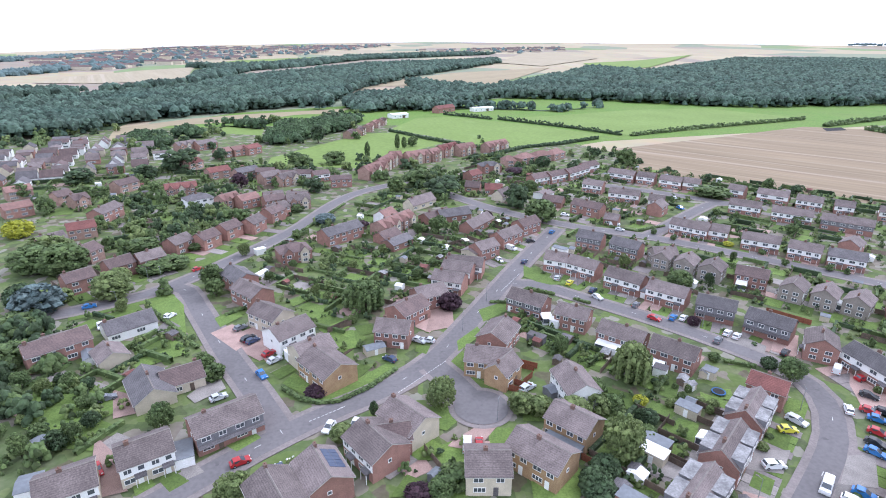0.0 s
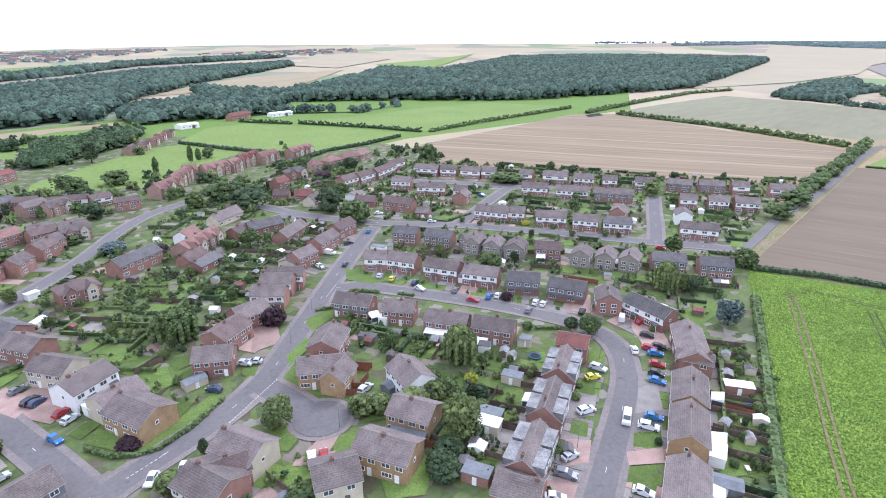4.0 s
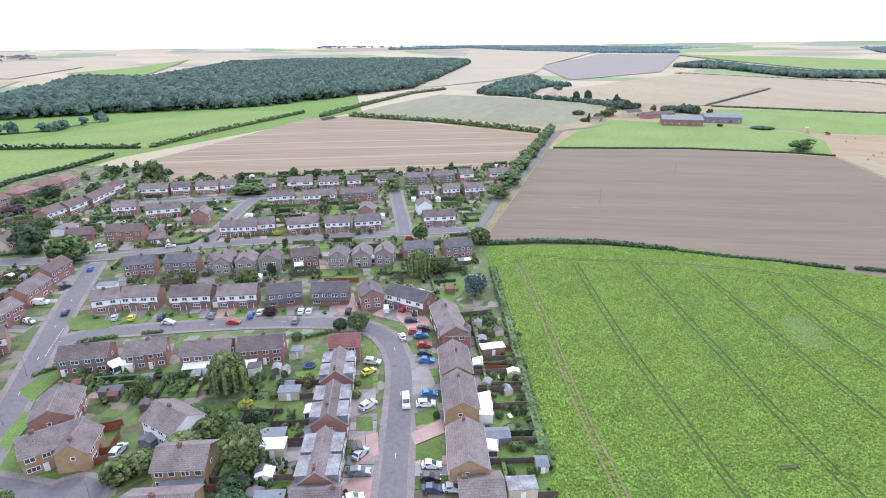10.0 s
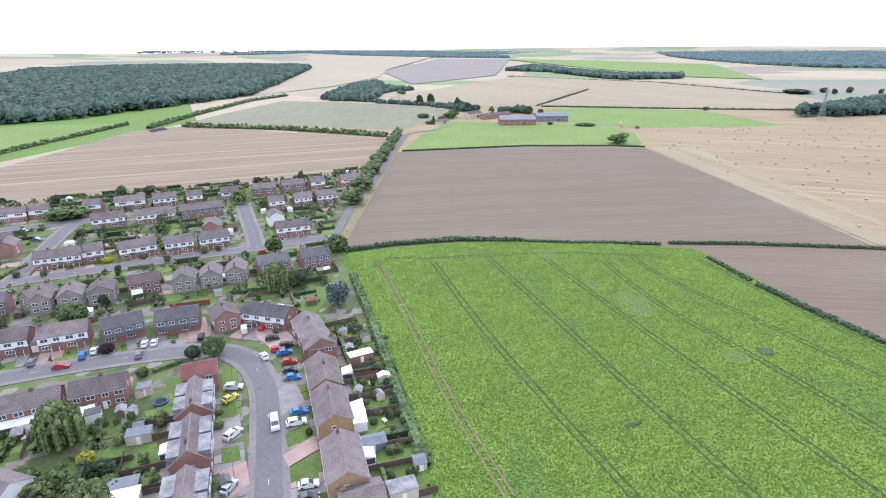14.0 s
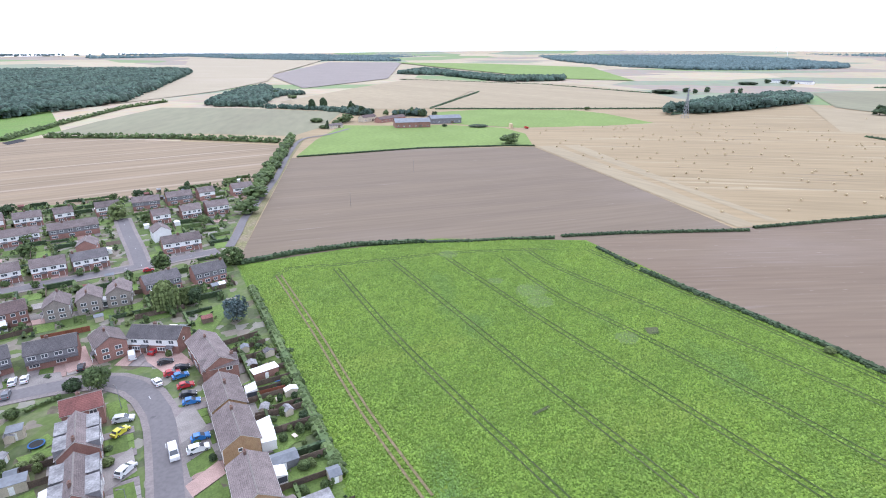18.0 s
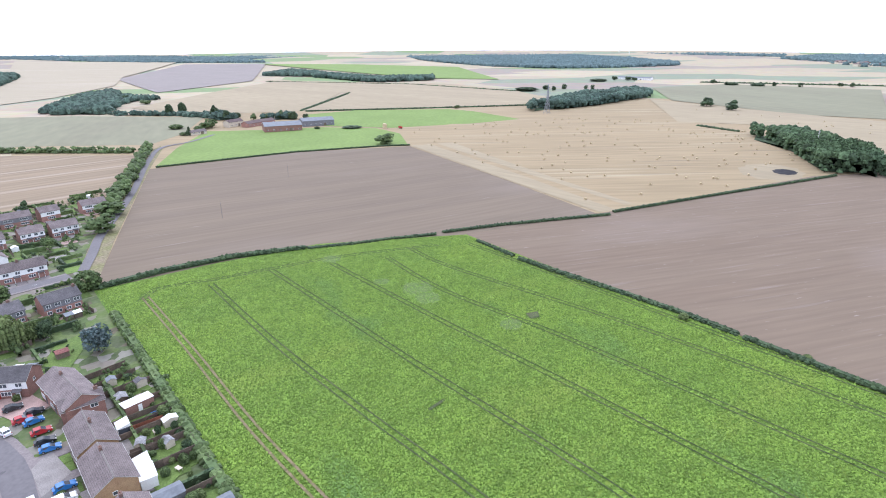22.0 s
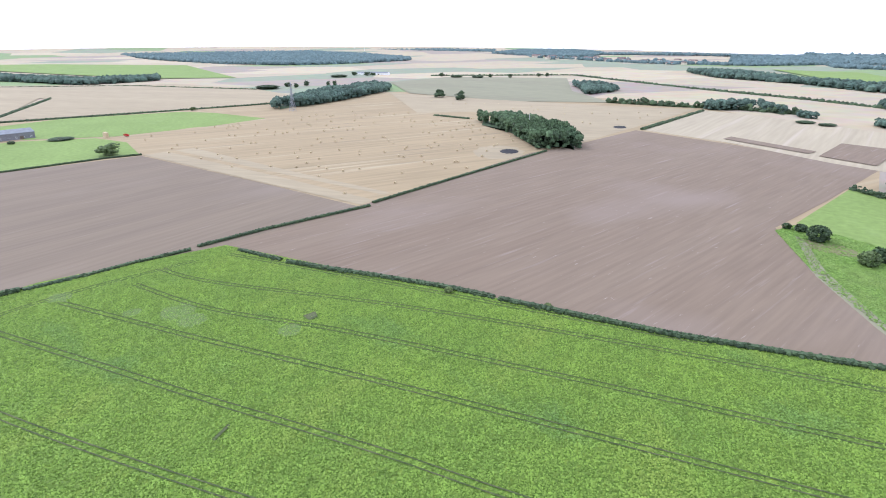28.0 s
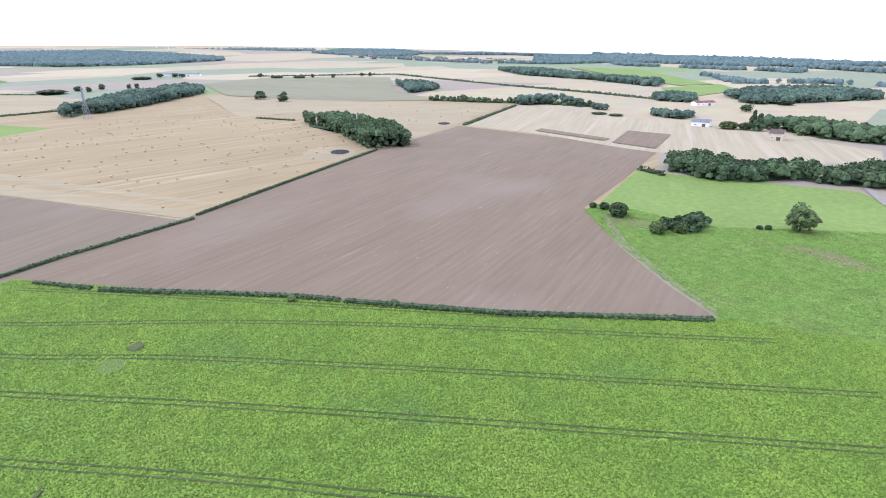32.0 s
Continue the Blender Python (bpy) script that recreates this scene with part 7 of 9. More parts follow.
def bales(pts, n, seed):
    rng = random.Random(seed)
    if "bale" not in CACHE:
        g = Geo()
        g.tube((-0.6, 0, 0.62), (0.6, 0, 0.62), 0.65, 0.65, 12)
        for s in (-0.5, 0, 0.5):
            g.tube((s - 0.05, 0, 0.62), (s + 0.05, 0, 0.62), 0.662, 0.662, 12)
        CACHE["bale"] = g.mesh("straw_bale", [M["straw"]])
    xs, ys = [p[0] for p in pts], [p[1] for p in pts]
    k = 0
    while k < n:
        x, y = rng.uniform(min(xs), max(xs)), rng.uniform(min(ys), max(ys))
        if inside(x, y, pts):
            k += 1
            tagged(link("straw_bale", CACHE["bale"], None, at(x, y, rng.uniform(0, 180), height(x, y) + 0.1)), "round golden straw bale lying on stubble", "straw bale", "straw bales in the field")


def street_lamp(x, y, rot):
    s = thing("street_lamp", at(x, y, rot, 0.15), "tall grey street lamp beside the pavement", "street lamp", "street lamps")
    g = Geo()
    g.tube((0, 0, 0), (0, 0, 1.2), 0.1, 0.09, 8)
    g.tube((0, 0, 1.2), (0, 0, 6.0), 0.065, 0.045, 8)
    part("column", g, M["metal"], s)
    g = Geo()
    g.tube((0, 0, 5.95), (0.9, 0, 6.15), 0.035, 0.03, 6)
    part("arm", g, M["metal"], s)
    g = Geo()
    g.block(0.7, 1.25, -0.12, 0.12, 6.1, 6.24)
    part("lantern", g, M["cap"], s)


def trampoline(x, y):
    t = thing("trampoline", at(x, y, 0), "round garden trampoline with a blue padded rim", "trampoline", "trampolines")
    g = Geo()
    g.tube((0, 0, 0.72), (0, 0, 0.75), 1.35, 1.35, 20)
    part("mat", g, M["black"], t)
    g = Geo()
    for i in range(20):
        a, b = math.tau * i / 20, math.tau * (i + 1) / 20
        g.face([(q * math.cos(k), q * math.sin(k), 0.79) for q, k in ((1.35, a), (1.65, a), (1.65, b), (1.35, b))])
        g.face([(1.65 * math.cos(k), 1.65 * math.sin(k), z) for k, z in ((a, 0.79), (a, 0.68), (b, 0.68), (b, 0.79))])
    part("rim_pad", g, M["pad_blue"], t, "blue padded rim")
    for i in range(6):
        a = math.tau * i / 6
        g = Geo()
        g.tube((1.6 * math.cos(a), 1.6 * math.sin(a), 0), (1.6 * math.cos(a), 1.6 * math.sin(a), 0.72), 0.03, 0.03, 6)
        part("leg", g, M["metal"], t)


def garden_table(x, y, rot):
    t = thing("garden_table", at(x, y, rot, 0.12), "small pale garden table on a patio", "table", "garden tables")
    g = Geo()
    g.block(-0.75, 0.75, -0.45, 0.45, 0.7, 0.74)
    part("tabletop", g, M["cream"], t)
    for sx in (-0.65, 0.65):
        for sy in (-0.36, 0.36):
            g = Geo()
            g.block(sx - 0.03, sx + 0.03, sy - 0.03, sy + 0.03, 0, 0.7)
            part("leg", g, M["cream"], t)


def solar_panels(x, y, rot, D, eave, ridge, side):
    """Two rows of panels on one roof slope, resting on the tiles."""
    t = thing("solar_array", at(x, y, rot), "dark blue solar panels fixed on a tiled roof", "solar panels")
    d = D / 2
    k = (ridge - eave) / d
    for j in range(2):
        for i in range(5):
            x0, y0 = -3.4 + i * 1.12, 0.9 + j * 1.55
            y1 = y0 + 1.48
            g = Geo()
            z = [ridge + 0.19 - k * q for q in (y0, y1)]
            g.prism([(side * y0, z[0]), (side * y1, z[1]), (side * y1, z[1] + 0.05), (side * y0, z[0] + 0.05)], x0, x0 + 1.06)
            part("solar_panel", g, M["panel"], t)


def hay_stack(x, y, rot):
    t = thing("bale_stack", at(x, y, rot), "tall stack of square straw bales", "bale stack")
    for k in range(4):
        for i in range(5 - (k > 2)):
            for j in range(2):
                g = Geo()
                g.block(-6 + i * 2.45, -3.6 + i * 2.45, -1.3 + j * 1.3, -0.05 + j * 1.3, k * 1.25 - 0.1, k * 1.25 + 1.12)
                part("bale", g, M["straw"], t)


def tufts(name, xy, rng, wide, tall, mat, label, category):
    """Low leafy tufts at the places xy, joined into one mesh."""
    k = len(xy)
    size = rng.uniform(*wide, k)
    hgt = rng.uniform(*tall, k)
    ang = rng.uniform(0, 6.28, k)
    v = np.zeros((k, 4, 3))
    for i in range(3):
        q = size * rng.uniform(0.6, 1.2, k)
        v[:, i, 0] = xy[:, 0] + q * np.cos(ang + i * 2.094)
        v[:, i, 1] = xy[:, 1] + q * np.sin(ang + i * 2.094)
        v[:, i, 2] = 0.08 + rng.uniform(0, 0.2, k)
    v[:, 3, :2] = xy + rng.uniform(-0.24, 0.24, (k, 2))
    v[:, 3, 2] = hgt
    base = np.arange(k)[:, None, None] * 4
    tri = np.array([[0, 1, 3], [1, 2, 3], [2, 0, 3]])
    f = (base + tri[None]).reshape(-1, 3)
    me = bpy.data.meshes.new(name)
    me.vertices.add(k * 4)
    me.vertices.foreach_set("co", v.ravel())
    me.loops.add(len(f) * 3)
    me.loops.foreach_set("vertex_index", f.ravel())
    me.polygons.add(len(f))
    me.polygons.foreach_set("loop_start", np.arange(len(f)) * 3)
    me.update(calc_edges=True)
    me.materials.append(mat)
    return tagged(link(name, me), label, category, kind="stuff")


def meadow_grass():
    """Rank grass of the meadow beyond the crop."""
    rng = np.random.RandomState(9)
    n = 170000
    xy = np.stack([rng.uniform(24, 168, n), rng.uniform(-300, -160, n)], 1)
    rim = [(165, -227), (167, -244), (140, -247), (112, -247), (85, -273), (56, -298), (25, -172), (27, -179), (44, -172), (64, -162), (87, -174), (120, -193)]
    keep = np.zeros(n, bool)
    for (ax, ay), (bx, by) in zip(rim, rim[-1:] + rim[:-1]):
        if ay != by:
            keep ^= ((ay > xy[:, 1]) != (by > xy[:, 1])) & (xy[:, 0] < (bx - ax) * (xy[:, 1] - ay) / (by - ay) + ax)
    xy = xy[keep]
    bare = (np.hypot((xy[:, 0] - 62) / 18, (xy[:, 1] + 246) / 8) < 1) | (np.hypot((xy[:, 0] - 141) / 15, (xy[:, 1] + 227) / 7) < 1)
    edge = [(156, -228), (123, -198), (90, -177), (64, -162)]
    for (ax, ay), (bx, by) in zip(edge, edge[1:]):
        d = np.array([bx - ax, by - ay])
        f = np.clip(((xy - (ax, ay)) @ d) / (d @ d), 0, 1)
        bare |= np.hypot(xy[:, 0] - ax - f * d[0], xy[:, 1] - ay - f * d[1]) < 3.2
    xy = xy[~bare | (rng.uniform(0, 1, len(xy)) < 0.2)]
    tufts("meadow_grass", xy, rng, (0.25, 0.6), (0.2, 0.45), M["meadow_tuft"], "rank green meadow grass in uneven tufts", "grass")


def crop_rows():
    """The ruts of the sprayer and the leafy tufts of the crop between them."""
    for r in RUTS:
        pts = smooth_line(r, 8)
        rut = thing("tractor_ruts", at(0, 0, 0, 0), "pair of bare tractor wheel ruts through the crop", "ruts", kind="structure")
        for s in (-0.95, 0.95):
            part("rut", ribbon(offset_line(pts, s), 0.62 if r is RUTS[0] else 0.36, 0.30), M["rut_brown" if r is RUTS[0] else "track"], rut)
    field = [(173, 134), (202, 103), (227, 68), (243, 4), (178, -53), (109, -117), (64, -162), (44, -173), (24, -187), (-190, -255), (-60, -62), (40, 9), (80, 45)]
    rng = np.random.RandomState(5)
    lines = [np.array(smooth_line(r, 4)) for r in RUTS]
    n = 1300000
    xy = np.stack([rng.uniform(-190, 244, n), rng.uniform(-262, 136, n)], 1)
    r = np.hypot(xy[:, 0], xy[:, 1])
    xy = xy[(r < 256) & (r > 62) & (np.abs((np.degrees(np.arctan2(xy[:, 0], xy[:, 1])) - 100)) < 85)]
    keep = np.zeros(len(xy), bool)
    for (ax, ay), (bx, by) in zip(field, field[-1:] + field[:-1]):
        if ay != by:
            keep ^= ((ay > xy[:, 1]) != (by > xy[:, 1])) & (xy[:, 0] < (bx - ax) * (xy[:, 1] - ay) / (by - ay) + ax)
    xy = xy[keep]
    dist = np.full(len(xy), 9.0)
    for ln in lines:
        a, b = ln[:-1], ln[1:]
        for p, q in zip(a, b):
            d = q - p
            t = np.clip(((xy - p) @ d) / max(d @ d, 1e-6), 0, 1)
            off = np.hypot(*(xy - p - t[:, None] * d).T)
            dist = np.minimum(dist, np.abs(off - 0.95))
    xy = xy[dist > rng.uniform(0.25, 0.6, len(xy))]
    for cx, cy, r in ((181, 20.5, 5.2), (173, 16, 4.2), (154.5, -11.5, 3.4), (186.5, 34, 2.6), (209, 58.5, 3.8), (161, -19, 2.4), (112, 8.6, 2.0)):
        xy = xy[(np.hypot(xy[:, 0] - cx, xy[:, 1] - cy) > r) | (rng.uniform(0, 1, len(xy)) < 0.25)]
    tufts("crop_plants", xy, rng, (0.2, 0.46), (0.28, 0.62), M["crop_leaf"], "leafy green crop plants in close rows", "crop")


M["meadow_tuft"] = material("meadow_tuft", (0.148, 0.252, 0.043), 0.85, (0.17, 0.244, 0.055), 0.06, 0.55, (0.25, 0.15), spread=0.25, island=True, flecks=((0.05, 0.6, 0.15, (0.115, 0.195, 0.036), 30, 0.5, 1),))
M["rut_brown"] = material("rut_soil", (0.205, 0.16, 0.092), 0.95, (0.155, 0.14, 0.06), 0.4, 0.5, (1.5, 0.25))
M["crop_leaf"] = material("crop_leaf", (0.187, 0.29, 0.038), 0.75, (0.155, 0.25, 0.037), 0.03, 0.5, (0.25, 0.14), spread=0.3, island=True, flecks=((0.045, 0.54, 0.14, (0.2, 0.288, 0.043), -45, 0.35, 1), (0.03, 0.6, 0.12, (0.133, 0.228, 0.05), 20, 0.6, 1)))


# ---- trees ----
tree(50.2, 117.3, 11.1, 9.6, "leaf_light", "weep", 1)
tree(38.9, 89.8, 10.6, 10.6, "leaf_light", "round", 2)
tree(38.4, 105.1, 5.2, 7.4, "leaf_light", "bush", 3)
tree(41.9, 105.5, 4.4, 6.3, "leaf", "bush", 4)
tree(2.6, 107.3, 8.1, 8.6, "leaf_light", "round", 5)
tree(34.3, 85.3, 4.8, 6.8, "leaf_dark", "bush", 6)
tree(31.2, 81.5, 5.1, 7.3, "leaf_dark", "bush", 7)
tree(6.1, 157.4, 6.1, 8.8, "leaf_purple", "bush", 8)
tree(44.4, 272.9, 12.0, 14.2, "leaf_dark", "round", 9)
tree(204.4, 295.9, 6.9, 7.3, "leaf_dark", "round", 10)
tree(190.8, 300.1, 8.9, 9.4, "leaf", "round", 11)
tree(154.6, 290.8, 7.0, 22.1, "leaf", "round", 12)
tree(212.9, 233.1, 9.8, 10.3, "leaf_light", "round", 13)
tree(132.7, 106.4, 8.0, 9.4, "leaf_blue", "round", 14)
tree(133.2, 133.5, 10.6, 9.2, "leaf_light", "weep", 15)
tree(139.5, 128.1, 6.1, 6.5, "leaf_dark", "round", 16)
tree(86.3, 173.0, 6.9, 9.9, "leaf", "bush", 17)
tree(51.6, 247.5, 11.7, 16.8, "leaf", "bush", 18)
tree(161.0, 159.7, 8.1, 8.5, "leaf", "round", 19)
tree(175.8, 139.0, 7.5, 10.8, "leaf", "bush", 20)
tree(218.0, 186.6, 5.6, 5.9, "leaf", "round", 21)
tree(90.5, 116.8, 7.2, 7.6, "leaf", "round", 22)
tree(88.5, 122.6, 3.5, 5.0, "leaf_dark", "bush", 23)
tree(133.1, 373.4, 13.6, 14.4, "leaf", "round", 24)
tree(120.2, 400.0, 8.8, 9.2, "leaf_dark", "round", 25)
tree(49.4, 108.0, 2.2, 4.2, "leaf_gold", "bush", 26)
tree(54.4, 119.2, 1.6, 2.4, "leaf_gold", "bush", 27)
tree(32.2, 102.2, 6.3, 9.0, "leaf_light", "bush", 28)
tree(52.9, 78.5, 4.8, 7.0, "leaf", "bush", 29)
tree(20.8, 105.7, 5.2, 7.5, "leaf_light", "bush", 30)
tree(24.8, 104.7, 4.6, 6.6, "leaf_light", "bush", 31)
tree(39.5, 112.0, 4.5, 6.5, "leaf", "bush", 32)
tree(48.6, 101.0, 3.7, 5.3, "leaf_dark", "bush", 33)
tree(46.7, 96.4, 3.2, 4.5, "leaf", "bush", 34)
tree(24.1, 141.6, 3.1, 4.5, "leaf", "bush", 35)
tree(79.1, 145.9, 3.2, 4.6, "leaf_purple", "bush", 36)
tree(69.4, 91.9, 2.0, 2.9, "leaf_light", "bush", 37)
tree(241.6, 265.9, 4.8, 5.1, "leaf", "round", 38)
tree(253.1, 259.1, 4.9, 5.1, "leaf_dark", "round", 39)
tree(271.4, 240.5, 4.9, 5.1, "leaf_dark", "round", 40)
tree(80.1, 328.5, 7.1, 10.3, "leaf_light", "bush", 41)
tree(89.7, 340.6, 8.8, 9.3, "leaf_dark", "round", 42)
tree(54.3, 346.8, 4.0, 14.7, "leaf_purple", "bush", 43)
tree(56.5, 303.7, 6.6, 9.4, "leaf", "bush", 44)
tree(76.0, 367.1, 7.9, 11.3, "leaf_dark", "bush", 45)
tree(132.8, 167.6, 2.5, 3.6, "leaf", "bush", 46)
tree(119.3, 176.3, 2.5, 3.6, "leaf_light", "bush", 47)
tree(224.8, 277.6, 2.9, 4.2, "leaf", "bush", 48)
tree(113.1, 102.3, 2.7, 3.9, "leaf", "bush", 49)
tree(75.9, 126.4, 2.6, 3.8, "leaf", "bush", 50)
tree(159.7, 228.1, 6.0, 6.3, "leaf", "round", 51)
tree(171.2, 241.3, 5.8, 6.1, "leaf", "round", 52)
tree(124.3, 214.2, 1.8, 5.9, "leaf_gold", "bush", 53)
tree(132.5, 203.6, 2.9, 3.0, "leaf", "round", 54)
tree(135.1, 192.1, 3.3, 3.4, "leaf", "round", 55)
tree(103.9, 220.7, 2.9, 3.0, "leaf", "round", 56)
tree(98.4, 228.3, 2.9, 3.1, "leaf", "round", 57)
tree(148.4, 186.7, 3.3, 3.5, "leaf", "round", 58)
tree(152.9, 183.4, 2.8, 3.0, "leaf", "round", 59)
tree(-20.6, 157.8, 10.0, 13.6, "leaf", "weep", 61)
tree(6.6, 158.4, 5.0, 7.6, "leaf_purple", "bush", 62)
tree(1.8, 109.8, 5.3, 5.6, "leaf", "round", 63)
tree(-18.7, 96.2, 4.2, 6.0, "leaf_light", "bush", 64)
tree(-12.7, 104.1, 4.0, 2.5, "leaf_dark", "column", 65)
tree(-142.8, 188.9, 11.0, 19.8, "leaf", "bush", 66)
tree(-131.7, 187.4, 12.0, 19.2, "leaf", "bush", 67)
tree(-142.6, 196.7, 12.0, 20.2, "leaf_light", "bush", 68)
tree(-120.7, 155.7, 10.0, 16.8, "leaf_blue", "bush", 69)
tree(-127.7, 158.9, 9.0, 11.4, "leaf_dark", "bush", 70)
tree(-103.6, 166.1, 10.0, 14.3, "leaf_light", "bush", 71)
tree(-87.9, 168.6, 6.0, 6.1, "leaf", "cone", 72)
tree(-57.2, 121.7, 6.4, 6.7, "leaf", "round", 73)
tree(-54.3, 119.2, 4.8, 6.9, "leaf", "bush", 74)
tree(-58.6, 100.7, 6.0, 6.4, "leaf", "round", 75)
tree(7.3, 291.1, 13.0, 21.4, "leaf_dark", "round", 76)
tree(-8.5, 312.7, 11.0, 18.5, "leaf", "round", 77)
tree(-157.7, 351.6, 15.0, 24.8, "leaf_dark", "round", 78)
tree(-64.9, 375.8, 10.0, 16.9, "leaf", "round", 79)
tree(-87.2, 366.0, 10.0, 19.7, "leaf", "round", 80)
tree(-107.1, 308.4, 9.0, 10.6, "leaf_purple", "round", 81)
tree(-48.4, 244.5, 5.0, 11.3, "leaf_blue", "bush", 82)
tree(3.6, 229.4, 9.0, 11.0, "leaf", "round", 83)
tree(44.4, 268.1, 13.0, 11.7, "leaf_dark", "round", 84)
tree(26.9, 249.7, 4.6, 6.6, "leaf_purple", "bush", 85)
tree(-174.5, 225.9, 8.0, 14.1, "leaf_gold", "bush", 86)
tree(-91.0, 454.5, 15.0, 13.3, "leaf_dark", "column", 87)
tree(-25.1, 425.7, 12.0, 5.0, "leaf", "column", 88)
tree(-44.0, 388.6, 12.0, 5.1, "leaf", "column", 89)
tree(-13.9, 440.6, 9.0, 9.7, "leaf", "round", 90)
tree(-20.1, 430.3, 9.0, 5.1, "leaf", "column", 91)
tree(-27.2, 112.3, 2.6, 6.4, "leaf_purple", "bush", 92)
tree(-107.3, 177.7, 6.3, 9.1, "leaf_light", "bush", 93)
tree(-117.9, 163.3, 5.1, 7.4, "leaf_light", "bush", 94)
tree(-120.4, 146.3, 5.0, 14.0, "leaf", "bush", 95)
tree(-110.0, 128.9, 5.0, 12.7, "leaf", "bush", 96)
tree(-100.2, 187.0, 5.0, 12.9, "leaf", "bush", 97)
tree(-96.1, 191.4, 5.0, 15.6, "leaf", "bush", 98)
tree(-74.1, 174.3, 8.8, 9.3, "leaf", "round", 99)
tree(-70.5, 166.8, 7.4, 7.8, "leaf", "round", 100)
tree(-72.3, 202.8, 6.0, 5.4, "leaf_light", "round", 101)
tree(-15.7, 239.9, 5.2, 7.5, "leaf", "bush", 102)
tree(-31.0, 239.5, 3.0, 7.5, "leaf_purple", "bush", 103)
tree(-115.7, 210.8, 5.0, 14.4, "leaf", "bush", 104)
tree(-95.0, 212.2, 4.0, 14.0, "leaf", "bush", 105)
tree(-67.3, 264.8, 4.0, 12.9, "leaf", "bush", 106)
tree(-19.2, 301.9, 8.0, 12.0, "leaf", "column", 107)
tree(-64.2, 299.5, 9.0, 12.5, "leaf_dark", "round", 108)
tree(-144.7, 384.1, 10.2, 10.7, "leaf_dark", "round", 109)
tree(-172.8, 333.8, 9.0, 17.5, "leaf_dark", "round", 110)
tree(-202.7, 318.7, 9.0, 19.1, "leaf_dark", "round", 111)
tree(-215.0, 287.1, 8.7, 12.5, "leaf", "bush", 112)
tree(-184.2, 259.6, 9.2, 9.7, "leaf", "round", 113)
tree(-97.6, 572.8, 12.0, 23.2, "leaf_dark", "round", 114)
tree(-134.0, 412.3, 8.0, 13.1, "leaf", "round", 115)
tree(22.1, 107.3, 2.6, 7.7, "leaf_light", "bush", 116)
tree(26.0, 106.9, 2.4, 6.8, "leaf_light", "bush", 117)
tree(-7.4, 106.8, 2.3, 3.3, "leaf", "bush", 118)
tree(-26.9, 87.6, 2.9, 4.1, "leaf_light", "bush", 119)
tree(-36.8, 79.8, 6.0, 7.6, "leaf_light", "round", 120)
tree(4.7, 83.5, 4.0, 8.6, "leaf", "bush", 121)
tree(-2.3, 79.9, 3.0, 6.4, "leaf_purple", "bush", 122)
tree(1.9, 80.7, 4.0, 5.6, "leaf", "bush", 123)
tree(31.4, 80.2, 4.0, 7.9, "leaf_dark", "bush", 124)
tree(240.6, 177.2, 9.0, 15.3, "leaf", "round", 125)
tree(269.5, 191.3, 9.0, 17.5, "leaf", "round", 126)
tree(310.3, 212.4, 8.0, 16.7, "leaf", "round", 127)
tree(350.1, 231.6, 6.0, 16.5, "leaf", "bush", 128)
tree(395.9, 252.5, 5.0, 14.1, "leaf", "bush", 129)
tree(719.5, 310.1, 9.0, 9.4, "leaf_dark", "round", 130)
tree(700.7, 282.3, 8.0, 10.5, "leaf", "round", 131)
tree(700.1, 214.7, 8.0, 8.7, "leaf_dark", "round", 132)
tree(612.3, 176.1, 3.0, 7.3, "leaf_dark", "bush", 133)
tree(620.1, 138.6, 3.0, 24.8, "leaf_dark", "bush", 134)
tree(609.2, 335.1, 6.0, 17.5, "leaf", "bush", 135)
tree(561.9, 299.7, 4.0, 14.6, "leaf", "bush", 136)
tree(716.3, 339.0, 14.0, 14.3, "leaf_dark", "column", 137)
tree(772.7, 410.4, 14.0, 11.3, "leaf_dark", "column", 138)
tree(749.7, 417.2, 13.0, 11.1, "leaf_dark", "column", 139)
tree(708.1, 319.8, 12.0, 10.8, "leaf_dark", "round", 140)
tree(612.9, 302.7, 9.0, 16.3, "leaf", "round", 141)
tree(710.7, 250.5, 10.0, 12.0, "leaf", "round", 142)
tree(705.1, 233.1, 9.0, 13.3, "leaf", "round", 143)
tree(698.2, 267.2, 9.0, 10.4, "leaf", "round", 144)
tree(587.8, 299.0, 7.4, 10.6, "leaf", "bush", 145)
tree(510.2, 84.6, 10.0, 19.7, "leaf", "round", 146)
tree(843.7, 29.2, 6.0, 10.1, "leaf", "round", 147)
tree(871.0, -341.7, 11.0, 22.3, "leaf_dark", "round", 148)
tree(813.4, -353.7, 11.0, 19.4, "leaf_dark", "round", 149)
tree(1268.1, -149.9, 9.0, 15.2, "leaf_dark", "round", 150)
tree(1275.3, -189.9, 9.0, 11.5, "leaf_dark", "round", 151)
tree(1223.6, -103.5, 9.0, 56.0, "leaf_dark", "bush", 152)
tree(1252.3, -164.9, 7.0, 10.0, "leaf_dark", "round", 153)
tree(81.4, -271.6, 14.3, 15.1, "leaf", "round", 154)
tree(113.1, -237.2, 8.0, 10.8, "leaf_dark", "round", 155)
tree(159.4, -235.8, 4.2, 6.0, "leaf_dark", "bush", 156)
tree(164.8, -233.8, 3.3, 4.7, "leaf_dark", "bush", 157)
tree(148.0, -231.0, 7.7, 11.0, "leaf_dark", "bush", 158)
tree(94.4, -261.5, 2.3, 3.3, "leaf_dark", "bush", 159)
tree(91.7, -264.0, 2.5, 3.6, "leaf_dark", "bush", 160)
tree(121.3, -221.8, 6.3, 9.0, "leaf", "bush", 161)
tree(115.0, -229.9, 5.1, 7.3, "leaf", "bush", 162)
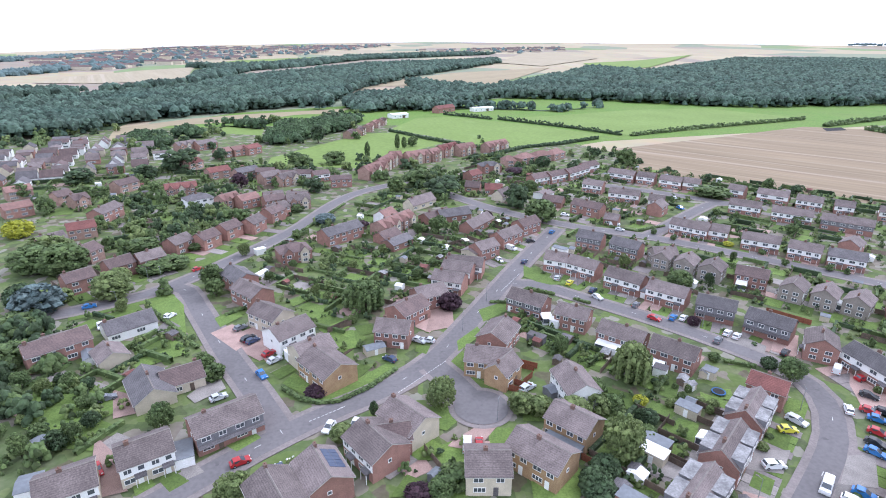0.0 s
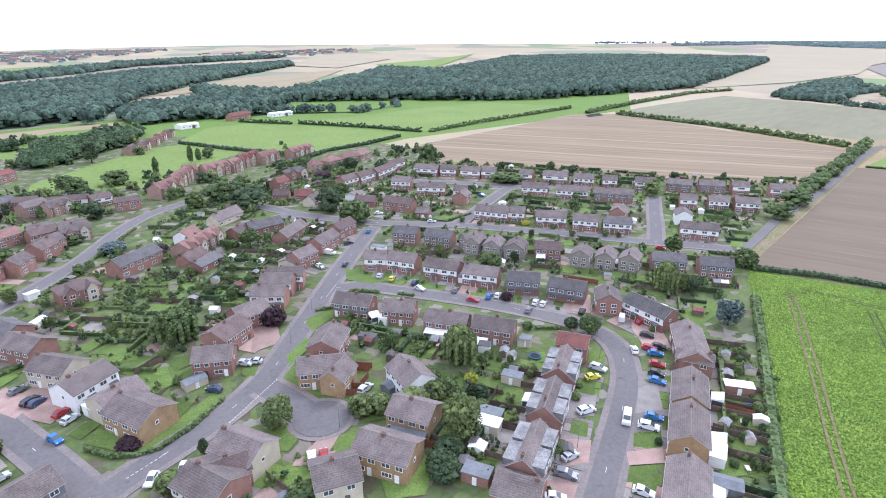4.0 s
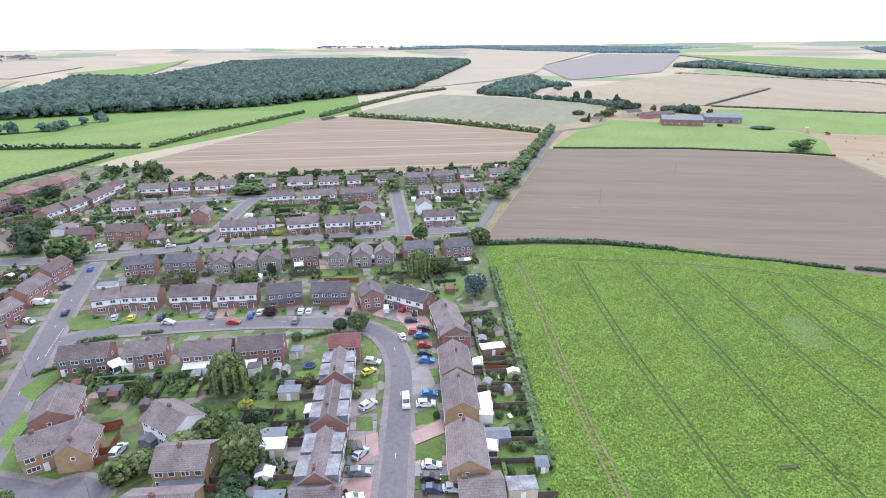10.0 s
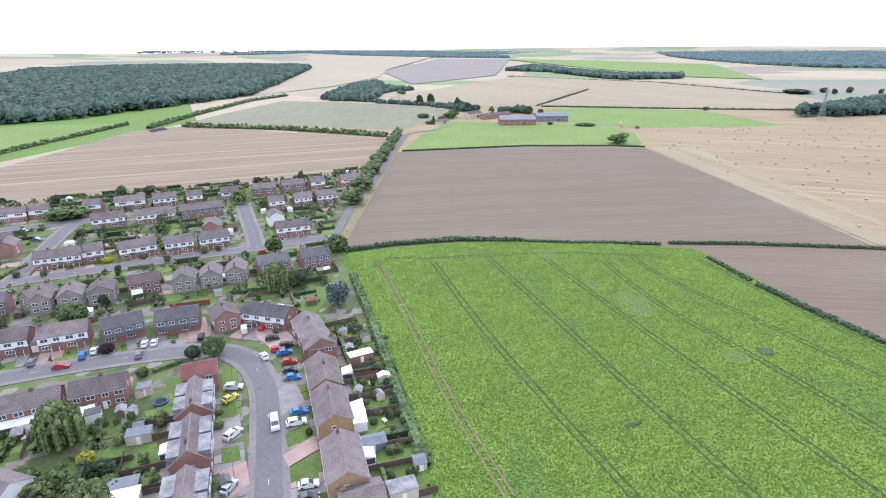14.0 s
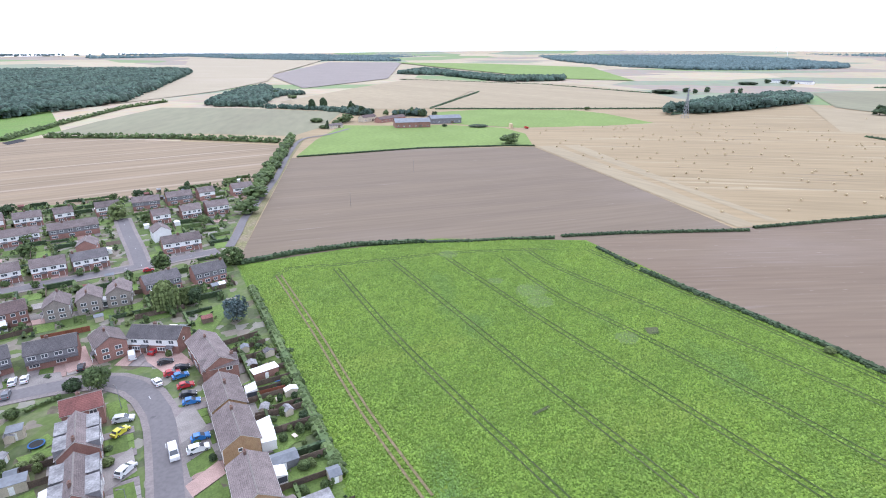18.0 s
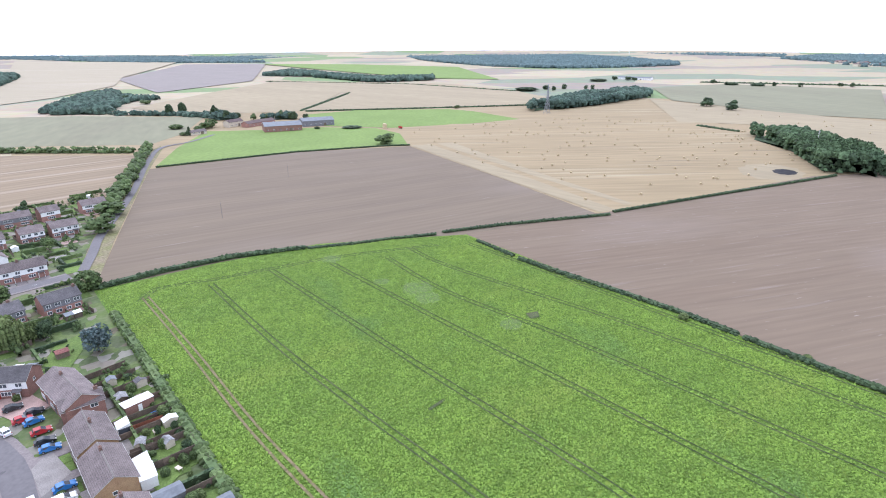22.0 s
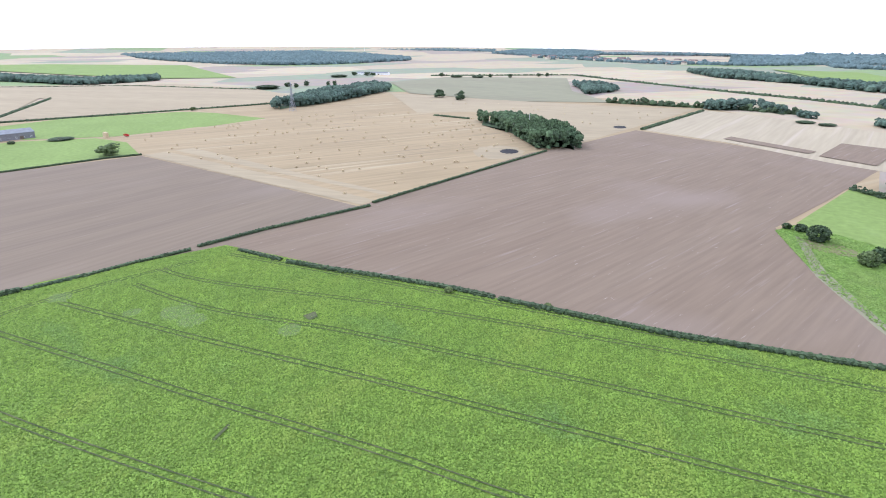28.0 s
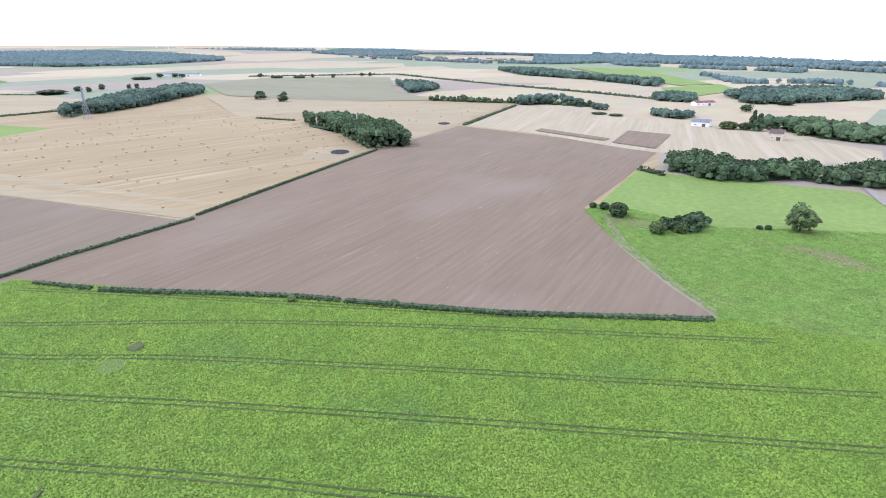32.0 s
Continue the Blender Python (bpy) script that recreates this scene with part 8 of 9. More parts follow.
tree(920.2, -361.9, 12.0, 15.7, "leaf_dark", "round", 163)
tree(867.7, -379.7, 11.0, 13.2, "leaf_dark", "round", 164)
tree(137.5, -90.8, 2.0, 2.9, "leaf_light", "bush", 165)
tree(161.1, -65.9, 2.4, 3.5, "leaf_light", "bush", 166)
tree(148.8, -79.6, 1.5, 2.1, "leaf_light", "bush", 167)
tree(150.0, -397.0, 6.0, 10.8, "leaf_purple", "bush", 168)
tree(302.1, -837.5, 8.0, 26.5, "leaf_dark", "bush", 169)
tree(241.4, -598.7, 16.0, 11.8, "leaf_dark", "cone", 170)
tree(643.5, -563.5, 9.0, 15.3, "leaf_dark", "round", 171)
tree(605.1, -573.7, 8.0, 13.3, "leaf_dark", "round", 172)
tree(559.1, -613.8, 9.0, 21.5, "leaf_dark", "round", 173)
tree(496.9, -643.4, 9.0, 24.3, "leaf_dark", "round", 174)
tree(1272.4, -150.3, 11.0, 17.8, "leaf_dark", "round", 175)
tree(1224.0, -161.7, 11.0, 11.0, "leaf_dark", "round", 176)
tree(1291.0, -193.4, 11.0, 13.0, "leaf_dark", "round", 177)
tree(1235.8, -106.2, 8.0, 48.1, "leaf_dark", "bush", 178)
tree(1252.7, -233.5, 11.0, 10.1, "leaf_dark", "round", 179)
tree(1258.9, -248.7, 11.0, 10.2, "leaf_dark", "round", 180)
tree(1576.1, -324.8, 8.0, 52.2, "leaf_dark", "bush", 181)
tree(1643.9, -384.2, 11.0, 20.5, "leaf_dark", "round", 182)
tree(1615.7, -414.4, 11.0, 20.2, "leaf_dark", "round", 183)
tree(1603.2, -427.7, 11.0, 20.1, "leaf_dark", "round", 184)
tree(1458.3, -579.0, 11.0, 15.8, "leaf_dark", "round", 185)
tree(1384.1, -592.5, 8.0, 34.7, "leaf_dark", "bush", 186)
tree(1343.5, -634.0, 8.0, 34.2, "leaf_dark", "bush", 187)
tree(1337.7, -666.6, 11.0, 12.0, "leaf_dark", "round", 188)
tree(1299.7, -704.8, 11.0, 11.8, "leaf_dark", "round", 189)
tree(1315.3, -796.6, 11.0, 13.9, "leaf_dark", "round", 190)
tree(1299.2, -812.5, 11.0, 12.3, "leaf_dark", "round", 191)
tree(381.8, -569.5, 3.0, 18.9, "leaf_dark", "bush", 192)
tree(404.9, -569.0, 3.0, 20.8, "leaf_dark", "bush", 193)
tree(300.9, -719.9, 10.0, 17.1, "leaf_dark", "round", 194)
tree(249.8, -564.0, 8.0, 21.2, "leaf", "bush", 195)
tree(235.4, -568.0, 8.0, 14.1, "leaf_dark", "bush", 196)
tree(225.0, -572.1, 16.0, 15.5, "leaf_dark", "cone", 197)
tree(746.4, 416.2, 15.0, 12.1, "leaf_dark", "column", 198)
tree(760.6, 405.8, 16.0, 12.2, "leaf_dark", "column", 199)
tree(720.2, 341.5, 16.0, 14.6, "leaf_dark", "cone", 200)
tree(695.8, 314.2, 13.0, 10.6, "leaf_dark", "round", 201)
tree(984.9, 625.1, 13.0, 18.5, "leaf_dark", "round", 202)
tree(924.2, 604.5, 10.0, 19.7, "leaf", "round", 203)
tree(922.3, 552.7, 8.0, 21.3, "leaf", "round", 204)
tree(627.0, 302.1, 11.0, 15.2, "leaf", "round", 205)
tree(724.8, 255.5, 10.0, 10.7, "leaf", "round", 206)
tree(701.8, 230.5, 11.0, 8.8, "leaf_dark", "round", 207)
tree(705.7, 266.1, 9.0, 10.5, "leaf", "round", 208)
tree(560.2, 295.2, 9.0, 7.3, "leaf_dark", "cone", 209)
# ---- garden shrubs ----
scatter([(-112.9, 127.9), (-100.6, 122.5), (-85.0, 122.3), (-73.7, 104.2), (-66.5, 93.2), (-82.8, 85.6), (-95.3, 93.6)], 46, 1, 2, 5)
scatter([(-155.7, 240.6), (-125.3, 277.3), (-87.4, 240.5), (-93.5, 199.3), (-118.4, 193.8)], 60, 2, 2, 6)
scatter([(-42.8, 193.4), (-23.3, 211.3), (9.2, 217.9), (-0.3, 182.5), (-19.9, 141.9), (-28.0, 152.4), (-41.8, 168.7)], 70, 3, 1.5, 4)
scatter([(-36.7, 225.1), (2.3, 240.4), (23.0, 240.4), (-0.3, 211.2)], 40, 4, 1.5, 4.5)
scatter([(-39.5, 312.7), (51.6, 357.9), (65.5, 313.3), (33.8, 267.4), (-17.9, 277.5)], 40, 5, 2, 5)
scatter([(-274.8, 355.0), (-168.1, 355.9), (-138.6, 288.1), (-199.2, 248.9)], 40, 6, 2, 6)
scatter([(-175.9, 392.0), (-44.6, 357.1), (-50.6, 300.1), (-136.3, 312.2)], 45, 7, 2, 6)
scatter([(-70.2, 193.5), (-48.8, 225.1), (-27.9, 211.3), (-51.6, 177.9)], 26, 11, 1.5, 3.5)
scatter([(45.3, 117.6), (57.4, 105.9), (40.4, 78.2), (30.8, 89.6), (36.7, 105.1)], 20, 8, 1.0, 2.8)
scatter([(24.9, 155.7), (65.9, 119.7), (57.4, 105.9), (23.2, 139.2)], 34, 9, 1, 2.6)
scatter([(129.1, 90.7), (121.1, 78.7), (74.7, 41.0), (72.4, 43.2), (115.3, 84.4)], 20, 10, 0.8, 1.9)
scatter([(39.9, 487.5), (77.6, 424.4), (94.3, 363.8), (48.3, 326.0), (23.6, 350.6)], 24, 12, 2, 5)
scatter([(-59.3, 356.9), (-23.6, 374.7), (14.4, 357.6), (19.3, 313.0), (-20.0, 312.8)], 26, 16, 4, 9)
grove([(-214, 564), (-154, 591), (-91, 650), (-32, 518), (-65, 458), (-127, 432), (-173, 456)], 34, 60, 5, 10)
grove([(-266, 473), (-196, 514), (-148, 373), (-172, 356), (-217, 392)], 26, 61, 5, 10)
grove([(-163, 272), (-109, 306), (-84, 245), (-103, 212), (-132, 222)], 60, 62, 3, 7.5)
grove([(-410, 544), (-342, 617), (-254, 460), (-285, 429), (-287, 372)], 40, 63, 6, 11)
grove([(-107, 356), (-51, 414), (-24, 375), (-38, 300), (-79, 288)], 34, 64, 3, 7)
grove([(-45, 357), (21, 342), (21, 289), (-30, 278)], 26, 65, 4, 9)
grove([(87, 410), (144, 424), (152, 374), (113, 341), (88, 363)], 40, 66, 2.5, 6)
grove([(34, 396), (83, 392), (69, 348), (38, 348)], 26, 67, 3, 6)
grove([(-76, 245), (-58, 272), (-31, 240), (-13, 193), (-46, 211), (-55, 193)], 40, 68, 2, 4.5)
grove([(-131, 153), (-121, 159), (-86, 115), (-89, 101), (-94, 101)], 26, 69, 4, 8)
hedge([(28, 389), (46, 402), (72, 432), (105, 449), (145, 478)], 3, 3, "tall hedge along the pasture", step=1.8, mat="leaf_dark")
# ---- garden blocks ----
gardens([(-33.0, 142.0), (-47.3, 160.3), (-64.9, 182.9), (-62.8, 205.1), (-48.8, 225.1), (-31.2, 240.4), (-0.3, 225.0), (8.9, 211.2), (1.8, 182.5), (-7.8, 168.4), (-17.6, 152.4), (-19.5, 138.6), (-25.6, 126.9)], 64, 8.5, 13, 1, 1)
gardens([(-41.5, 240.4), (-23.2, 312.8), (50.5, 349.7), (67.5, 306.8), (36.0, 240.3), (-0.3, 225.0)], 64, 9, 13, 2, 1.2)
gardens([(24.4, 156.2), (67.5, 122.3), (58.4, 104.9), (44.3, 118.6), (35.2, 130.9), (22.2, 140.2)], -40, 6, 9, 3, 1)
gardens([(42.3, 117.3), (57.4, 105.9), (52.9, 89.3), (39.6, 75.0), (30.4, 83.9), (36.8, 99.8)], 45, 7, 9, 4, 0.6)
gardens([(-160.7, 240.6), (-129.5, 267.2), (-89.5, 294.0), (-78.8, 265.3), (-89.8, 232.6), (-98.2, 205.3), (-118.4, 193.8)], 30, 11, 14, 5, 1.5)
gardens([(-187.7, 232.8), (-263.7, 339.4), (-168.1, 355.9), (-77.2, 374.2), (-65.5, 312.6), (-129.5, 267.2), (-173.4, 248.9)], 20, 13, 15, 6, 1.5)
gardens([(12.4, 257.1), (32.6, 425.8), (68.5, 370.3), (94.8, 326.1), (59.4, 288.9), (34.9, 279.6)], -40, 10, 12, 7, 1.2)
gardens([(58.6, 211.5), (69.0, 279.3), (66.5, 337.8), (124.3, 372.6), (192.6, 325.3), (312.6, 227.4), (228.6, 175.9), (169.5, 136.6), (129.6, 113.5), (115.6, 146.5), (86.0, 175.5)], -40, 8.5, 10, 8, 1)
gardens([(23.6, 153.1), (15.5, 143.4), (30.4, 128.9), (34.3, 128.4), (57.4, 105.9), (66.7, 121.0)], -40, 7, 8, 15, 1)
gardens([(9.4, 231.7), (20.6, 241.4), (37.6, 262.2), (30.4, 211.0), (11.8, 185.6), (2.4, 173.7)], 60, 8, 9, 16, 1)
gardens([(-19.5, 138.6), (-0.3, 193.2), (23.4, 217.8), (32.1, 211.1), (-0.2, 138.5), (-9.2, 126.7)], 64, 8, 10, 17, 1)
gardens([(-103.9, 115.3), (-83.5, 127.6), (-69.1, 139.1), (-50.4, 117.0), (-54.8, 104.0), (-68.3, 88.4), (-81.8, 84.2)], -25, 10, 11, 10, 1)
gardens([(-120.9, 153.3), (-105.0, 164.9), (-83.2, 160.6), (-69.1, 139.1), (-82.1, 124.9), (-98.5, 115.2)], -25, 9, 11, 11, 1)
gardens([(-13.7, 87.6), (-0.2, 95.7), (6.9, 93.9), (6.1, 79.8), (-12.8, 80.1)], 30, 8, 8, 12, 1)
gardens([(125.3, 94.4), (129.1, 90.7), (74.0, 41.7), (69.4, 46.2), (101.3, 81.1)], 45, 9, 9, 13, 0.35)
gardens([(-18.2, 126.8), (-22.2, 114.3), (-27.3, 112.0), (-34.8, 121.7), (-40.4, 132.8), (-32.4, 138.8)], 60, 9, 9, 14, 1)
hedge([(-36.0, 114.9), (-30.9, 110.3), (-25.9, 108.5), (-21.4, 109.1), (-15.3, 114.2), (-8.7, 122.7)], 1.1, 1.3, "clipped green garden hedge beside the pavement", step=0.7)
hedge([(-89.0, 158.7), (-77.5, 147.5), (-69.1, 139.1), (-63.7, 133.6)], 1.1, 1.3, "clipped green garden hedge beside the pavement", step=0.7)
hedge([(-62.6, 152.8), (-57.4, 158.4), (-50.5, 152.6)], 1.1, 1.3, "clipped green garden hedge beside the pavement", step=0.7)
hedge([(-65.0, 205.2), (-58.5, 225.1), (-47.6, 262.4), (-43.9, 275.4)], 1.1, 1.3, "clipped green garden hedge beside the pavement", step=0.7)
hedge([(19.4, 161.1), (26.2, 160.6)], 1.1, 1.3, "clipped green garden hedge beside the pavement", step=0.7)
hedge([(30.2, 167.6), (33.3, 171.7), (37.8, 168.8), (41.7, 166.9)], 1.1, 1.3, "clipped green garden hedge beside the pavement", step=0.7)
hedge([(47.1, 163.2), (51.7, 159.7)], 1.1, 1.3, "clipped green garden hedge beside the pavement", step=0.7)
hedge([(78.1, 125.5), (85.1, 122.5)], 1.1, 1.3, "clipped green garden hedge beside the pavement", step=0.7)
hedge([(82.0, 238.2), (91.8, 231.6), (107.4, 238.8)], 1.1, 1.3, "clipped green garden hedge beside the pavement", step=0.7)
hedge([(109.9, 224.6), (123.6, 213.3)], 1.1, 1.3, "clipped green garden hedge beside the pavement", step=0.7)
hedge([(118.6, 85.9), (120.6, 79.3)], 1.1, 1.3, "clipped green garden hedge beside the pavement", step=0.7)
estate([(-264, 305), (-316, 381), (-300, 407), (-291, 439), (-274, 454), (-247, 455), (-189, 396), (-170, 348), (-197, 343), (-218, 337), (-227, 305)], 24, 14.5, 12, 31)
town([(-1216, 1722), (-1315, 2191), (-1375, 3140), (-815, 3549), (-240, 4136), (-510, 2651), (-754, 1825), (-819, 1331)], 380, 41)
town([(-64, 3195), (328, 3439), (895, 3881), (726, 3143), (100, 2643)], 60, 42)
town([(2921, -1701), (1754, -1791), (1570, -1543), (2462, -1496)], 40, 44)
# ---- farm ----
barn(601.9, 211.7, -62, 39.5, 20.0, 6.0, 9.5, "brick", "sheet", "large farm barn with red-brown walls and a grey sheet roof")
barn(647.8, 186.3, -59, 36.9, 18.0, 6.0, 9.0, "tilehung", "sheet", "grey farm shed with a sheet roof and open bays")
barn(645.6, 254.5, -22, 44.7, 10.0, 4.0, 6.5, "brick", "roof_plum", "old brick farm building with a brown tiled roof")
barn(635.2, 280.2, -21, 22.2, 9.0, 5.5, 8.0, "cream", "roof_plum", "stone farmhouse with a brown tiled roof")
barn(568.4, 290.9, -26, 19.0, 7.0, 3.0, 5.0, "cream", "roof", "pale bungalow beside the farm lane")
barn(-34.6, 610.9, 32, 19.4, 12.0, 4.0, 5.0, "white", "white", "white flat-roofed pavilion beside the pasture")
barn(16.0, 661.9, 50, 31.7, 9.0, 5.0, 8.0, "brick", "roof_red", "brick farmhouse below the wood")
barn(61.5, 673.2, 27, 27.7, 9.0, 4.0, 5.0, "white", "white", "pale glasshouse below the wood")
barn(372.5, -754.3, -117, 29.0, 12.0, 4.0, 6.0, "white", "roof_red", "white farm building with a red roof")
barn(276.3, -561.7, -164, 17.0, 10.0, 4.5, 7.0, "white", "sheet", "white farm cottages by the trees")
barn(192.0, -529.0, -170, 10.8, 10.0, 6.0, 9.0, "cream", "roof_plum", "stone farmhouse among the trees")
barn(1655.5, -442.7, -137, 105.9, 12.0, 5.0, 8.0, "white", "sheet", "far white farm buildings among trees")
pylon(771.4, -94.5)
pole(266.8, 130.0)
pole(364.2, 127.2)
turbine(4443.2, -1049.0)
turbine(4202.7, -1065.9)
turbine(4650.2, -515.2)
turbine(4479.5, -1064.9)
bales([(513, 62), (611, 78), (697, -66), (751, -219), (595, -280), (391, -238), (332, -144), (292, -70), (390, -24)], 170, 21)
bales([(846, -297), (604, -468), (552, -524), (425, -329), (648, -324)], 26, 22)
def mast(x, y):
    t = thing("radio_mast", at(x, y), "slim pale radio mast rising from a copse", "mast")
    g = Geo()
    g.tube((0, 0, -0.5), (0, 0, 19), 0.3, 0.2, 8)
    part("pole", g, M["trim"], t)
    for k in range(3):
        q = math.tau * k / 3
        g = Geo()
        g.block(-0.18, 0.18, 0.28, 0.5, 16.2, 18.8)
        g.v = [(vx * math.cos(q) - vy * math.sin(q), vx * math.sin(q) + vy * math.cos(q), vz) for vx, vy, vz in g.v]
        part("antenna", g, M["trim"], t)


def trailer(x, y, rot):
    t = thing("farm_trailer", at(x, y, rot), "red farm trailer standing beside the bale stack", "trailer")
    g = Geo()
    g.block(-3.2, 3.2, -1.2, 1.2, 0.9, 1.1)
    part("bed", g, M["lamp_red"], t)
    for s in (-1, 1):
        g = Geo()
        g.block(-3.2, 3.2, s * 1.2 - 0.05, s * 1.2 + 0.05, 1.1, 2.4)
        part("side", g, M["lamp_red"], t)
        g = Geo()
        g.block(s * 3.2 - 0.05, s * 3.2 + 0.05, -1.2, 1.2, 1.1, 2.4)
        part("end", g, M["lamp_red"], t)
        g = Geo()
        g.tube((-1.2, s * 1.0 - 0.2, 0.5), (-1.2, s * 1.0 + 0.2, 0.5), 0.5, 0.5, 12)
        part("wheel", g, M["black"], t)


mast(462, -272)
trailer(617, 84, 30)
# ---- crop ----
RUTS = [
    [(169, 114), (134, 80), (101, 49), (79, 26)],
    [(181, 96), (140, 58), (109, 26), (85, 0), (40, -46)],
    [(196, 79), (157, 41), (128, 13), (94, -21), (69, -44), (20, -92)],
    [(204, 57), (158, 12), (118, -29), (70, -76), (14, -130)],
    [(212, 36), (180, 11), (149, -25), (106, -69), (64, -110), (21, -152)],
    [(224, 28), (203, 10), (160, -44), (113, -95), (48, -160)],
    [(231, 3), (185, -41), (140, -83), (100, -120)],
    [(165.9, 113.6), (175.9, 114.5), (185.7, 97.4), (197.4, 79.4), (212.5, 54.9), (228.4, 16.0)],
]
crop_rows()
meadow_grass()
draped("thin_patch", oval(181, 20.5, 7, 5.5), M["thin"], "thin pale patch in the crop", "crop patch", lift=0.2)
draped("thin_patch", oval(173, 16, 5.5, 4.5), M["thin"], "thin pale patch in the crop", "crop patch", lift=0.2)
draped("thin_patch", oval(154.5, -11.5, 4.2, 3.6), M["thin"], "thin pale patch in the crop", "crop patch", lift=0.2)
draped("thin_patch", oval(186.5, 34, 3.2, 3), M["thin"], "thin pale patch in the crop", "crop patch", lift=0.2)
draped("thin_patch", oval(209, 58.5, 5, 4), M["thin"], "thin pale patch in the crop", "crop patch", lift=0.2)
draped("bare_patch", [(162.2, -16.7), (163.9, -20.8), (159.7, -20.8), (158.2, -17.8)], M["track"], "small bare earth patch in the crop", "crop patch", lift=0.36)
draped("bare_patch", [(110.2, 10.6), (114.4, 7.2), (113.8, 6.6), (109.5, 10.0)], M["track"], "small bare earth patch in the crop", "crop patch", lift=0.36)
# ---- cars ----
car(75.5, 80.9, -133, "white", "van")
car(96.5, 104.1, 61, "white", "hatch")
car(64.3, 62.0, -49, "white", "hatch")
car(61.6, 59.8, -48, "black", "hatch")
car(59.8, 57.4, -48, "navy", "hatch")
car(62.5, 54.7, -48, "silver", "hatch")
car(81.4, 79.0, -44, "blue", "hatch")
car(78.1, 76.9, -44, "white", "estate")
car(92.0, 90.0, -51, "blue", "hatch")
car(94.2, 92.8, -51, "black", "hatch")
car(97.3, 96.1, -44, "red", "hatch")
car(100.6, 100.5, -37, "blue", "hatch")
car(101.0, 103.5, -44, "red", "hatch")
car(104.0, 103.0, -44, "black", "hatch")
car(105.2, 109.3, -44, "black", "hatch")
car(68.7, 86.7, 1, "white", "estate")
car(81.9, 100.3, -56, "silver", "estate")
car(78.1, 97.4, -5, "yellow", "hatch")
car(56.9, 75.3, 10, "silver", "hatch")
car(53.3, 71.3, -44, "grey", "estate")
car(48.2, 66.9, -31, "white", "hatch")
car(23.4, 113.6, 45, "silver", "estate")
car(55.1, 163.8, -57, "silver", "hatch")
car(68.4, 149.0, -44, "red", "hatch")
car(35.9, 195.1, 63, "navy", "hatch")
car(53.7, 229.9, 61, "blue", "hatch")
car(45.2, 179.6, 61, "silver", "hatch")
car(48.7, 175.5, 56, "yellow", "hatch")
car(55.1, 169.3, 53, "navy", "hatch")
car(65.9, 158.1, 52, "grey", "hatch")
car(74.3, 149.4, 51, "blue", "hatch")
car(77.4, 149.1, 49, "white", "hatch")
car(86.3, 139.8, 46, "white", "hatch")
car(88.1, 138.0, 45, "white", "hatch")
car(96.7, 129.0, 43, "black", "hatch")
car(105.3, 120.6, 48, "white", "van")
car(109.0, 116.4, 9, "red", "hatch")
car(159.1, 164.7, -45, "red", "hatch")
car(42.1, 218.2, 8, "black", "hatch")
car(35.8, 217.2, 14, "silver", "hatch")
car(32.8, 209.4, -44, "white", "van")
car(26.6, 196.7, -71, "white", "hatch")
car(-0.7, 136.5, 159, "silver", "hatch")
car(81.5, 135.7, 46, "grey", "hatch")
car(126.7, 266.9, -66, "blue", "hatch")
car(84.9, 240.3, -17, "white", "van")
car(84.9, 232.9, -26, "silver", "hatch")
car(65.4, 255.4, -25, "white", "hatch")
car(132.2, 285.5, -16, "white", "hatch")
car(-42.4, 119.9, -50, "blue", "hatch")
car(-43.3, 130.1, 52, "red", "hatch")
car(-41.0, 126.7, 50, "silver", "hatch")
car(-49.7, 136.7, 54, "navy", "hatch")
car(-51.2, 137.9, 55, "black", "estate")
car(-55.5, 144.2, 51, "grey", "hatch")
car(-38.0, 89.2, 32, "red", "hatch")
car(-49.9, 110.6, 38, "silver", "hatch")
car(-27.2, 88.4, 123, "white", "hatch")
car(-29.3, 86.9, 124, "navy", "hatch")
car(-22.1, 99.5, -108, "white", "hatch")
car(-16.5, 100.4, -106, "white", "hatch")
car(-10.7, 126.9, 143, "navy", "hatch")
car(-3.1, 136.5, -29, "silver", "hatch")
car(7.7, 93.5, 86, "white", "van")
car(10.2, 93.8, 85, "red", "hatch")
car(-107.0, 158.4, 33, "blue", "hatch")
car(-96.5, 145.6, -55, "white", "hatch")
car(-79.2, 151.8, 64, "white", "hatch")
car(-84.9, 188.4, 48, "red", "hatch")
car(-75.8, 110.7, 35, "grey", "hatch")
car(-65.2, 87.4, -52, "red", "hatch")
car(23.9, 113.8, 36, "silver", "hatch")
# ---- outbuildings ----
shed(45.5, 89.5, -44, 5, 3.5, 2.4, "cream", "white", "white flat-roofed garden outbuilding", "garage", True)
shed(47.4, 92.8, -44, 5.5, 3, 2.3, "fence", "sheet", "felt-roofed timber outbuilding in a garden", "shed", True)
shed(36.9, 77.1, -44, 5.5, 3.5, 2.4, "brick", "sheet", "brick garage with a white-edged flat roof", "garage", True)
shed(58.8, 103.9, -44, 5, 3, 2.3, "cream", "sheet", "pale flat-roofed garden garage", "garage", True)
shed(70.9, 118.7, -44, 3, 3, 2.3, "cream", "sheet", "pale panelled garden shed beside the lawn", "shed", True)
shed(107.4, 79.8, -36, 6.5, 3, 2.4, "brick", "white", "long brick garage with a pale flat roof", "garage", True)
shed(79.3, 57.4, -44, 6, 3.5, 2.6, "tilehung", "sheet", "grey panelled garage in a back garden", "garage", False)
shed(70.7, 44.7, -44, 5.5, 3.5, 2.5, "cream", "felt", "pale flat-roofed garage beside the fence", "garage", True)
shed(84.2, 63.9, -139, 5, 3, 2.6, "white", "white", "white lean-to conservatory on a brick house", "conservatory", True)
